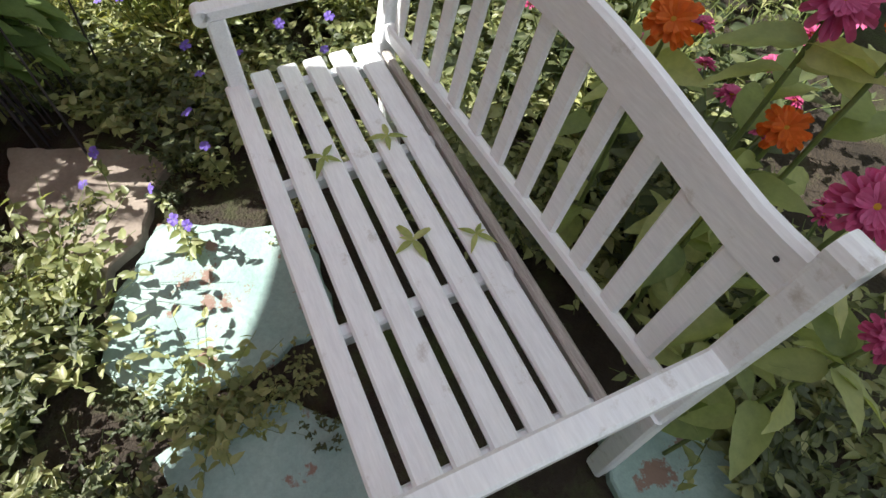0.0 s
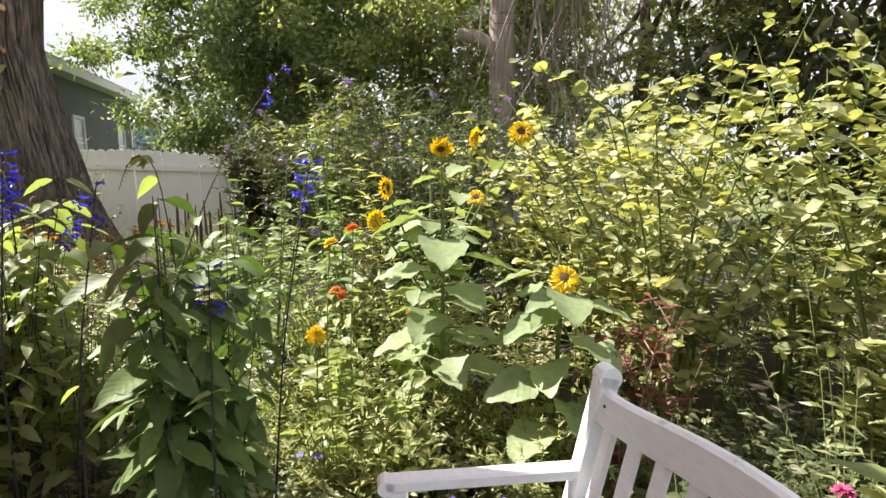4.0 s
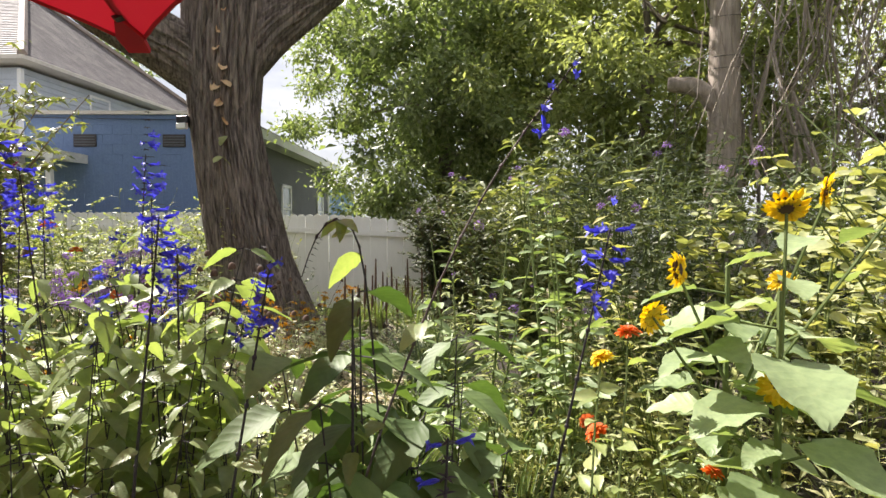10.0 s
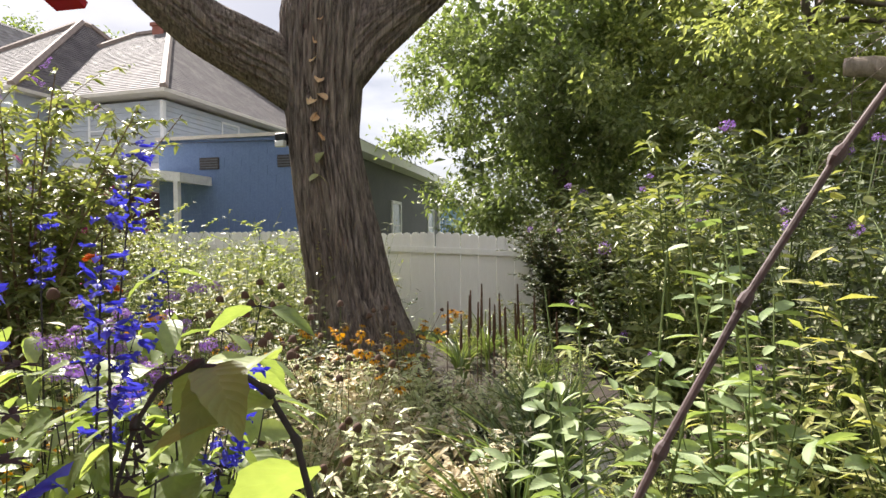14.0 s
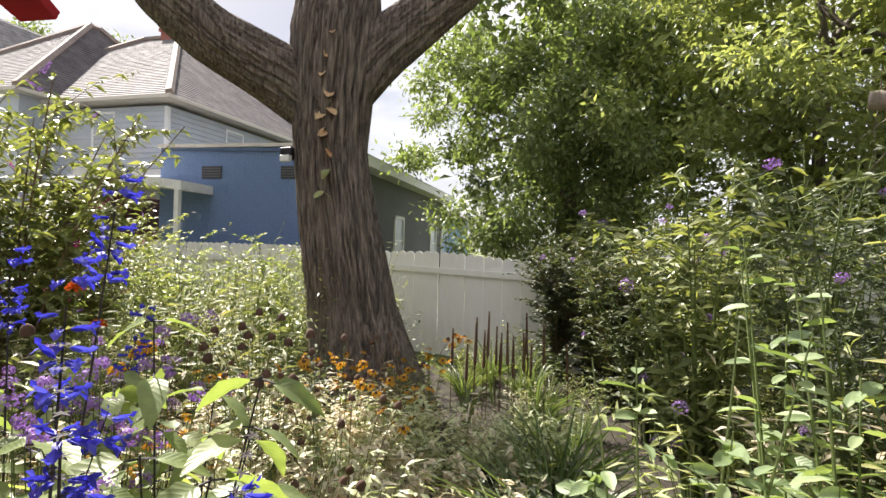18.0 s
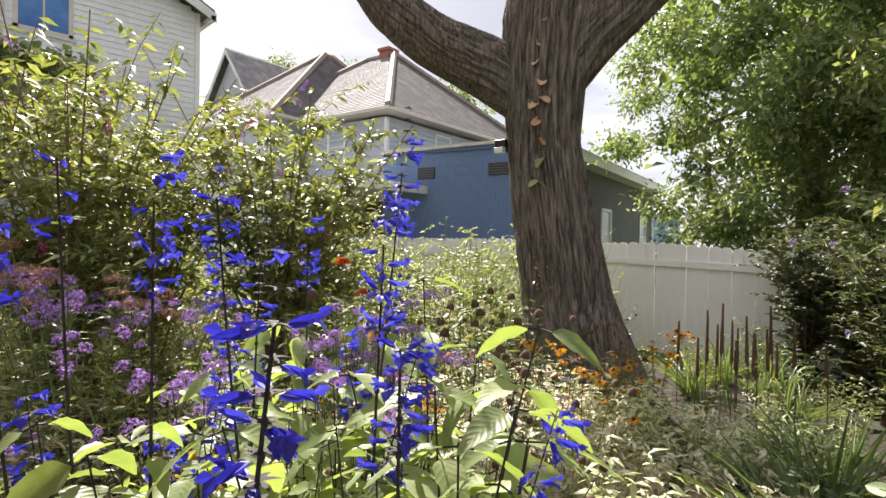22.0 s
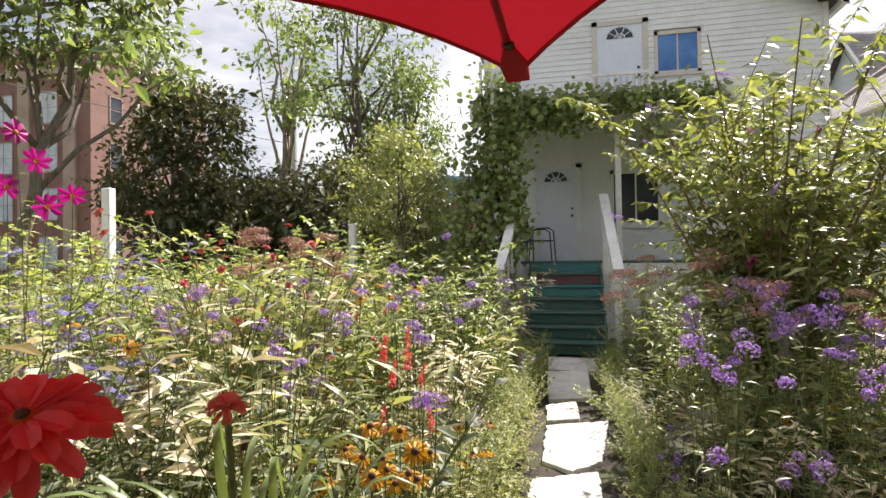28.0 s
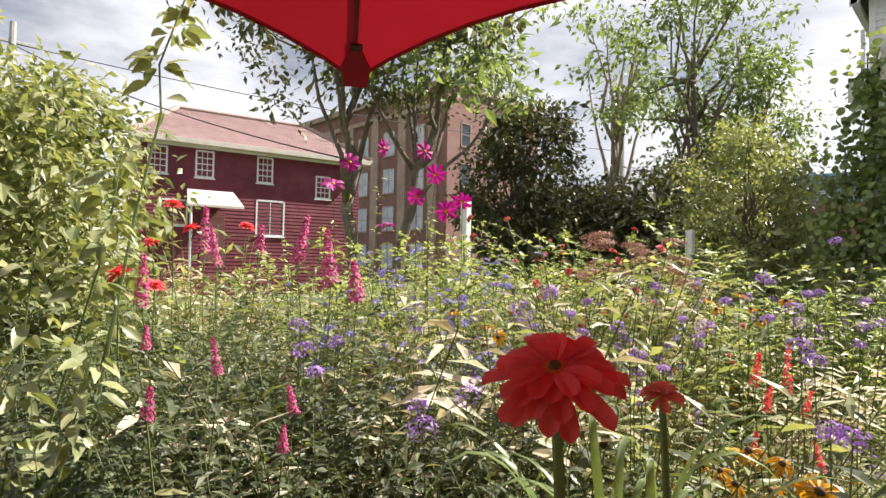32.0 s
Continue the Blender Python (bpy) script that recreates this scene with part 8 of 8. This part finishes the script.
for tips in [[(3.19, 3.0, 1.09), (3.7, 3.62, 1.01), (3.73, 3.6, 1.05), (3.76, 3.58, 1.03)], [(4.36, 3.02, 0.91), (4.37, 3.0, 0.87), (4.7, 2.52, 0.5), (5.06, 3.08, 0.62)], [(5.09, 3.02, 0.61), (5.12, 2.99, 0.56), (5.25, 2.96, 0.63), (5.27, 3.12, 0.67)], [(5.39, 2.92, 0.63), (5.43, 2.84, 0.56), (5.43, 3.05, 0.7), (5.49, 2.74, 0.55)]]:
    posy("black_eyed_susan", "clump of golden daisies with dark centres", "golden daisies", tips, M_RUD_P, M_RUD_C, "flower", 1.1, (-0.3, -0.3, 1), 0.3, "mid_leaf", LEAF_OVAL, 0.07, 9)
posy("zinnia", "orange zinnias among the verbena", "zinnias", [(3.06, 3.08, 1.41), (3.02, 2.87, 1.29), (3.02, 2.63, 1.08)], M_ZIN["orange_petal"], M_ZIN_C, "flower", 0.9, (-0.3, -0.3, 1), 0.3, "bright_leaf", LEAF_HEART, 0.09, 8, 0.004)
for colour, lab, tips in (("orange_petal", "orange zinnia on a tall green stem beside the narrow path", [(2.462, 0.355, 1.128), (2.419, 0.437, 0.854)]), ("yellow_petal", "yellow zinnia with oval leaves beside the narrow path", [(2.299, 0.43, 1.09), (2.084, 0.462, 0.771)]), ("orange_petal", "orange zinnia with oval leaves below the sunflowers", [(2.833, 0.458, 0.741), (3.606, 0.125, 0.563), (2.6, 0.1, 0.7)])):
    posy("zinnia", lab, "zinnias", tips, M_ZIN[colour], M_ZIN_C, "flower", 0.8, (-0.5, 0.0, 0.8), 0.3, "bright_leaf", LEAF_HEART, 0.1, 20, 0.004)
broadleaf = []
for hh in (0.78, 0.7):
    t, _ = bushy("zinnia_foliage", "leafy zinnia clump with broad bright green leaves", "plant", "leafy zinnias", hh, 0.22, 7, "bright_leaf", LEAF_HEART, 0.12, 14, STEM, 0.25, 0.95, stem_r=0.004, f0=0.2)
    broadleaf.append(t)
place(broadleaf, [(2.15, 0.42), (2.3, 0.2), (2.42, 0.45, 0.9), (2.05, 0.2, 0.85), (2.55, 0.25, 0.9)], 0.95, 1.05)
RUD = ("black_eyed_susan", "clump of golden daisies with dark centres", "golden daisies")
for tips in [[(0.36, 3.21, 0.86), (0.48, 3.18, 0.86), (0.54, 3.2, 0.8), (0.6, 3.15, 0.8), (0.5, 2.97, 0.8)], [(0.58, 2.95, 0.8), (0.47, 2.91, 0.8), (0.56, 2.87, 0.8), (0.38, 3.06, 0.8), (0.62, 2.91, 0.8)], [(2.75, 3.12, 0.72), (2.67, 2.78, 0.72), (2.57, 2.8, 0.72), (2.45, 2.84, 0.72), (2.44, 3.05, 0.72), (2.29, 2.92, 0.72)]]:
    posy(*RUD, tips, M_RUD_P, M_RUD_C, "flower", 1.1, (0.1, -0.3, 1), 0.3, "mid_leaf", LEAF_OVAL, 0.08, 9)
posy("yellow_daisy", "clump of small yellow daisies against the fence", "golden daisies", [(8.2, 3.9, 0.45), (8.2, 3.78, 0.52), (8.2, 3.65, 0.51), (8.2, 3.82, 0.39), (8.2, 3.59, 0.46), (8.2, 3.73, 0.47)], M_RUD_P, M_RUD_C, "flower", 1.5, (-0.5, -0.2, 0.8), 0.3, "mid_leaf", LEAF_OVAL, 0.1, 12)
M_REDSPIKE = [meshed(panicle(110, h, 0.016, 0.013), "flower_spike", "red_petal") for h in (0.12, 0.17)]
posy("red_spike_flower", "slender plant with thin red flower spikes", "red spikes", [(0.32, 3.45, 1.04), (0.36, 3.46, 0.95), (0.47, 3.5, 0.95), (0.42, 3.49, 1.02), (0.52, 3.52, 0.76), (0.32, 3.46, 0.76)], M_REDSPIKE, None, "flower_spike", 0.9, (0.1, 0, 1), 0.2, "mid_leaf", LEAF_LANCE, 0.08, 12, 0.003)
# blue geraniums round the bench and the slabs
for tips in ([(2.04, 0.46, 0.3), (2.09, 0.54, 0.28)], [(1.88, 0.05, 0.3), (1.79, -0.04, 0.26)], [(1.75, -0.21, 0.28), (1.63, -0.16, 0.24)], [(1.7, 0.12, 0.24), (1.77, 0.28, 0.26), (1.66, 0.26, 0.22)], [(1.46, 0.31, 0.24), (1.32, 0.28, 0.22)], [(1.12, 0.41, 0.16), (1.07, 0.37, 0.18), (1.22, 0.45, 0.2)], [(1.36, 0.66, 0.14), (1.42, 0.6, 0.2)]):
    posy("blue_geranium", "low cranesbill with small violet-blue flowers", "geraniums", tips, M_GER, None, "flower", 1.0, (-0.3, 0.1, 1), 0.3, "mid_leaf", LEAF_HEART, 0.05, 12, 0.0018)
# strap leaves near the path, iris by the fence, dry grass
st = straps(16, 1.22, 0.42, "strap_leaf")
place([st], [(0.36, 2.5, 1.05), (0.5, 2.38, 0.92), (6.4, 2.2, 0.6), (5.8, 2.6, 0.55), (7.3, 2.9, 0.6), (7.0, 2.5, 0.6)], 0.95, 1.05)
dg = blades("dry_grass_clump", "tuft of pale dry grass", 110, 0.62, 0.4, "dry_leaf", 0.35, 0.9)
place([dg], [(3.3, 1.75, 0.65), (3.6, 2.0, 0.65), (4.6, 2.6, 0.8), (5.0, 3.0, 0.9), (3.9, 2.2), (-0.9, 1.9, 0.9), (4.2, 3.3)], 0.9, 1.15)
gg = blades("grass_clump", "tuft of fresh green grass", 90, 0.5, 0.3, "strap_leaf", 0.4, 0.8)
place([gg], [(2.9, 0.75), (3.4, 1.35), (4.0, 1.5), (4.7, 1.6), (3.9, 0.85), (2.6, 1.0, 0.7), (5.5, 1.7), (6.1, 1.95, 0.6), (6.6, 2.15, 0.6), (7.2, 2.3, 0.7), (7.8, 2.8, 0.7), (8.2, 3.3, 0.7), (7.4, 3.3, 0.7)], 0.85, 1.2)
# dark seed spikes beside the fence
t = thing("seed_stalks", "dark brown upright seed spikes on green stalks", "plant", "seed stalks")
for i in range(6):
    x, y = rng.normal(0, 0.13, 2)
    hgt = rng.uniform(0.75, 1.05)
    part("seed_spike", Geo().tube([(x, y, 0), (x, y, hgt * 0.55), (x + 0.01, y, hgt * 0.6), (x + 0.02, y, hgt)], [0.005, 0.004, 0.017, 0.008], 6), MAT["seed_brown"], t)
t.matrix_basis = pose(6.7, 2.9, 0)
copy_thing(t, pose(6.7, 2.4, 0, 0, 0, 90))
copy_thing(t, pose(6.9, 2.6, 0, 0, 0, 200) @ Matrix.Diagonal((0.9, 0.9, 0.85, 1)))

# climbing shoot with broad leaves beside the umbrella
t = thing("climbing_vine", "climbing vine shoots with broad yellow-green leaves", "vine")
g, lv = Geo(), Geo()
for pts, n in (([(-1.0, 1.62, 0), (-1.05, 1.65, 0.9), (-1.0, 1.74, 1.6), (-0.97, 1.8, 1.94), (-0.97, 1.79, 2.1), (-0.94, 1.86, 2.35), (-0.9, 1.9, 2.55)], 60), ([(-1.2, 1.5, 0), (-1.15, 1.55, 0.9), (-1.0, 1.66, 1.5), (-1.0, 1.7, 1.8)], 70), ([(-1.4, 1.6, 0), (-1.3, 1.7, 0.9), (-1.2, 1.8, 1.6)], 60), ([(-1.0, 1.5, 0), (-0.85, 1.5, 0.7), (-0.8, 1.6, 1.25)], 46), ([(-1.3, 1.4, 0), (-1.15, 1.45, 0.8), (-1.1, 1.5, 1.5)], 60)):
    p = np.array(pts)
    g.tube(p, np.linspace(0.006, 0.002, len(p)), 5)
    leaves_on(lv, p, 0.48, 1.0, int(n * 0.8), LEAF_HEART, 0.085, 0.0, 0.3, 0.8, 0.6, 1.15, 0.04)
stalks(g, STEM, t)
foliage(lv, "mid_leaf", t)

# vine over the porch
t = thing("porch_vine", "thick green vine that covers the porch corner and eave", "vine")
g, lv = Geo(), Geo()
for a, b, n, rad in (((-0.35, 10.95, 0.2), (-0.15, 10.95, 4.5), 1500, (0.42, 0.3)), ((-0.3, 11.25, 4.2), (3.6, 11.25, 4.15), 1500, (0.2, 0.28)), ((-0.3, 11.1, 3.95), (1.5, 11.1, 3.85), 600, (0.24, 0.28)), ((-0.75, 11.1, 0.2), (-0.6, 11.1, 3.2), 900, (0.35, 0.3)), ((0.05, 10.85, 4.4), (0.12, 10.85, 1.7), 1100, (0.3, 0.22)), ((2.3, 11.2, 3.9), (3.4, 11.2, 2.4), 260, (0.3, 0.25))):
    a, b = np.array(a), np.array(b)
    f = rng.uniform(0, 1, n)[:, None]
    c = a + (b - a) * f
    off = rng.normal(0, 1, (n, 3)) * np.array([rad[0], rad[1], rad[0]]) * 0.62
    off[:, 1] = -np.abs(off[:, 1]) if rad else off[:, 1]
    pos = c + off
    d = unit(np.c_[rng.normal(0, 0.6, n), rng.normal(-0.3, 0.5, n), rng.normal(-0.5, 0.4, n)])
    nrm = unit(np.c_[rng.normal(0, 0.45, n), rng.normal(-0.7, 0.4, n), rng.normal(0.7, 0.3, n)])
    s = rng.uniform(0.06, 0.13, n)
    lv.many(LEAF_ROUND, frames_along(d, nrm, s, s * 1.05), pos)
    for k in range(5):
        g.tube(limb_path(a + rng.normal(0, 0.1, 3), b + rng.normal(0, 0.1, 3), 8, 0.05), 0.01, 4)
stalks(g, BSTEM, t)
foliage(lv, "vine_leaf", t)

# dead standing trunk with a sawn stub and wire
t = thing("dead_tree", "bare grey dead tree with one sawn-off branch stub", "tree")
g = Geo()
bark_tube(g, [(8.86, -1.26, -0.1), (8.84, -1.25, 1.2), (8.85, -1.27, 2.6), (8.84, -1.25, 3.6), (8.86, -1.26, 5.4)], [0.25, 0.215, 0.2, 0.185, 0.17], 36, 0.02)
part("trunk", g, MAT["dead_wood"], t, smooth=True)
g = Geo()
bark_tube(g, [(8.84, -1.22, 2.9), (8.83, -1.06, 3.13), (8.85, -0.86, 3.26), (8.9, -0.6, 3.3)], [0.14, 0.125, 0.11, 0.1], 24, 0.012)
stub = part("branch_stub", g, MAT["dead_wood"], t, smooth=True)
part("cut_face", Geo().tube([(8.898, -0.61, 3.3), (8.905, -0.585, 3.302)], 0.094, 14), MAT["cut_wood"], stub, "pale sawn end of the stub")
for z in (2.35, 3.45, 3.6, 4.1):
    a = np.linspace(0, 2 * math.pi, 17)
    rr = 0.205
    part("wire", Geo().tube(np.c_[8.85 + rr * np.cos(a), -1.26 + rr * np.sin(a), z + 0.03 * np.cos(a)], 0.004, 4, False), MAT["iron"], t)
t = thing("dead_vine", "tangle of bare brown hanging vine stems", "vine")
g = Geo()
for i in range(150):
    x, y = 8.7 + rng.normal(0, 0.4), -2.4 + rng.normal(0, 0.75)
    z1 = rng.uniform(2.6, 5.0)
    L = rng.uniform(0.8, 2.2)
    p = np.array([(x, y, z1), (x + rng.normal(0, 0.15), y + rng.normal(0, 0.2), z1 - L * 0.4), (x + rng.normal(0, 0.3), y + rng.normal(0, 0.35), z1 - L * 0.8), (x + rng.normal(0, 0.35), y + rng.normal(0, 0.45), z1 - L)])
    g.tube(p, [0.008, 0.006, 0.005, 0.003], 4, False)
for i in range(10):
    g.tube(limb_path((8.8 + rng.normal(0, 0.3), -2.2 + rng.normal(0, 0.4), 0), (8.7 + rng.normal(0, 0.4), -2.4 + rng.normal(0, 0.8), 5.0), 8, 0.1), np.linspace(0.03, 0.012, 8), 5)
stalks(g, MAT["dead_wood"], t)

# flat orange bracts on a string down the trunk, and a small lamp
t = thing("leaf_garland", "hanging string of dry orange and yellow leaves on the trunk", "garland")
g = Geo()
gx = np.array([6.09, 4.27])
g.tube([(gx[0], gx[1], 4.2), (gx[0] + 0.02, gx[1], 3.2), (gx[0] + 0.02, gx[1] - 0.02, 2.0)], 0.004, 4, False)
part("string", g, BSTEM, t)
for i in range(11):
    z = 4.15 - i * 0.2
    q = Geo()
    k = 2
    a = rng.uniform(2.4, 5.2, k)
    d = unit(np.c_[np.cos(a), np.sin(a), rng.normal(-0.55, 0.15, k)])
    s = rng.uniform(0.12, 0.17, k) * (1.0 if i < 12 else 0.7)
    q.many(LEAF_OVAL, frames_along(d, up_normals(k, 0.3), s, s * 1.6), np.tile((gx[0], gx[1], z), (k, 1)) + rng.normal(0, 0.015, (k, 3)))
    part("dry_leaf", q, MAT["bract"] if i < 9 else MAT["yellow_leaf"], t)
fl = thing("flood_lamp", "small dark outdoor lamp fixed to the trunk", "lamp")
part("housing", bevel_box((6.1, 4.72, 2.52), (6.2, 4.86, 2.6), 0.008), MAT["iron"], fl)
part("lamp_face", bevel_box((6.085, 4.73, 2.455), (6.14, 4.85, 2.52), 0.006), MAT["white_plastic"], fl)
part("bracket", bevel_box((6.15, 4.74, 2.48), (6.3, 4.8, 2.56), 0.006), MAT["iron"], fl)
vt = thing("trunk_vine", "thin yellow-green vine that climbs the tree trunk", "vine")
g, lv = Geo(), Geo()
for k in range(7):
    a0 = 3.4 + 0.25 * k
    p = np.array([(6.56 + 0.5 * math.cos(a0), 4.36 + 0.5 * math.sin(a0), 0.2), (6.54 + 0.44 * math.cos(a0 + 0.1), 4.38 + 0.44 * math.sin(a0 + 0.1), 0.9), (6.5 + 0.41 * math.cos(a0), 4.42 + 0.41 * math.sin(a0), 1.5 + 0.12 * (k % 4))])
    g.tube(p, 0.004, 4)
    leaves_on(lv, p, 0.2, 1.0, 26, LEAF_OVAL, 0.055, 0.1, 0.2, 0.8, 0.6, 1.5)
stalks(g, BSTEM, vt)
foliage(lv, "yellow_leaf", vt)

# ---- things on the porch and in the distance ----
def porch_chair(x, y, turn):
    c = thing("metal_chair", "dark metal garden armchair on the porch", "chair", "porch furniture", pose(x, y, 1.37, 0, 0, turn))
    part("seat", bevel_box((-0.24, -0.22, 0.4), (0.24, 0.22, 0.425), 0.008), MAT["iron"], c)
    for sx in (-1, 1):
        part("side_frame", Geo().tube([(sx * 0.26, -0.26, 0), (sx * 0.26, -0.22, 0.6), (sx * 0.27, -0.12, 0.66), (sx * 0.27, 0.12, 0.65), (sx * 0.26, 0.22, 0.55), (sx * 0.26, 0.27, 0)], 0.014, 6), MAT["iron"], c)
        part("back_post", Geo().tube([(sx * 0.22, 0.21, 0.4), (sx * 0.22, 0.3, 0.9)], 0.013, 6), MAT["iron"], c)
    part("top_rail", Geo().tube([(-0.22, 0.3, 0.9), (0, 0.31, 0.94), (0.22, 0.3, 0.9)], 0.013, 6), MAT["iron"], c)
    for i in range(5):
        xx = -0.15 + i * 0.075
        part("back_bar", Geo().tube([(xx, 0.22, 0.43), (xx, 0.3, 0.91)], 0.006, 5), MAT["iron"], c)
    return c


porch_chair(0.55, 12.6, 100)
porch_chair(0.05, 13.1, 20)
tb = thing("side_table", "small dark metal table on the porch", "table", m=pose(0.15, 12.5, 1.37))
part("tabletop", Geo().tube([(0, 0, 0.55), (0, 0, 0.58)], 0.24, 16), MAT["iron"], tb)
for a in (0.5, 2.6, 4.7):
    part("leg", Geo().tube([(0.05 * math.cos(a), 0.05 * math.sin(a), 0.56), (0.2 * math.cos(a), 0.2 * math.sin(a), 0)], 0.01, 5), MAT["iron"], tb)
g = Geo()
g.tube([(0, 0, 0), (0, 0, 0.1), (0, 0, 0.22), (0, 0, 0.3), (0, 0, 0.36), (0, 0, 0.44), (0, 0, 0.5)], [0.09, 0.11, 0.1, 0.06, 0.075, 0.08, 0.02], 12)
solid("garden_statue", g, MAT["white_plastic"], "small plain white garden statue beside the steps", "statue", smooth=True, m=pose(0.26, 9.35, 0.0))
for x, y, h in ((-4.48, 7.05, 2.4), (-2.65, 10.52, 2.1)):
    solid("white_post", bevel_box((-0.06, -0.06, 0), (0.06, 0.06, h), 0.012), MAT["white_paint"], "white-painted square garden post", "post", "white posts", m=pose(x, y, 0))
up = thing("utility_pole", "weathered wooden utility pole with a crossarm", "utility pole", m=pose(-24.87, 4.1, 0))
part("pole", Geo().tube([(0, 0, 0), (0, 0, 10.2)], [0.16, 0.11], 9), MAT["grey_pole"], up)
part("crossarm", bevel_box((-0.06, -0.9, 9.4), (0.06, 0.9, 9.52), 0.01), MAT["grey_pole"], up)
for a, b, sag in (((-24.87, 4.2, 9.4), (-14, 30, 8.0), 0.5), ((-24.87, 4.0, 9.4), (-9.68, 8.99, 3.84), 0.4)):
    tt = np.linspace(0, 1, 20)[:, None]
    p = np.array(a) + (np.array(b) - np.array(a)) * tt
    p[:, 2] -= sag * (4 * tt * (1 - tt))[:, 0]
    solid("overhead_cable", Geo().tube(p, 0.018, 4, False), MAT["cable"], "black overhead cable strung between poles", "cable", "overhead cables")
pb = thing("cable_pole", "short wooden pole that carries a cable", "utility pole", m=pose(-14, 30, 0))
part("pole", Geo().tube([(0, 0, 0), (0, 0, 9.6)], [0.2, 0.16], 8), MAT["grey_pole"], pb)

# leaf sprigs lying on the bench and fallen leaves on the slabs
t = thing("leaf_sprig", "green leaf sprig lying on the bench seat", "leaf", "sprigs on the bench")
g = Geo()
d = unit(np.array([(1, 0, 0.1), (-1, 0.1, 0.12), (0, 1, 0.1), (0.1, -1, 0.1), (0.7, 0.7, 0.5)]))
g.many(LEAF_LANCE, frames_along(d, np.tile((0, 0, 1.0), (5, 1)), np.array([0.07, 0.06, 0.05, 0.065, 0.03]), np.array([0.11, 0.1, 0.09, 0.1, 0.06])), np.zeros((5, 3)))
foliage(g, "bright_leaf", t, "leaflet")
t.matrix_basis = pose(0.65, -0.16, 0.428, 0, 0, 20)
copy_thing(t, pose(0.98, -0.2, 0.428, 0, 0, 80) @ Matrix.Diagonal((0.9, 0.9, 0.9, 1)))
copy_thing(t, pose(0.96, -0.03, 0.428, 0, 0, 150) @ Matrix.Diagonal((0.9, 0.9, 0.9, 1)))
copy_thing(t, pose(0.62, -0.3, 0.428, 0, 0, 230) @ Matrix.Diagonal((0.75, 0.75, 0.75, 1)))
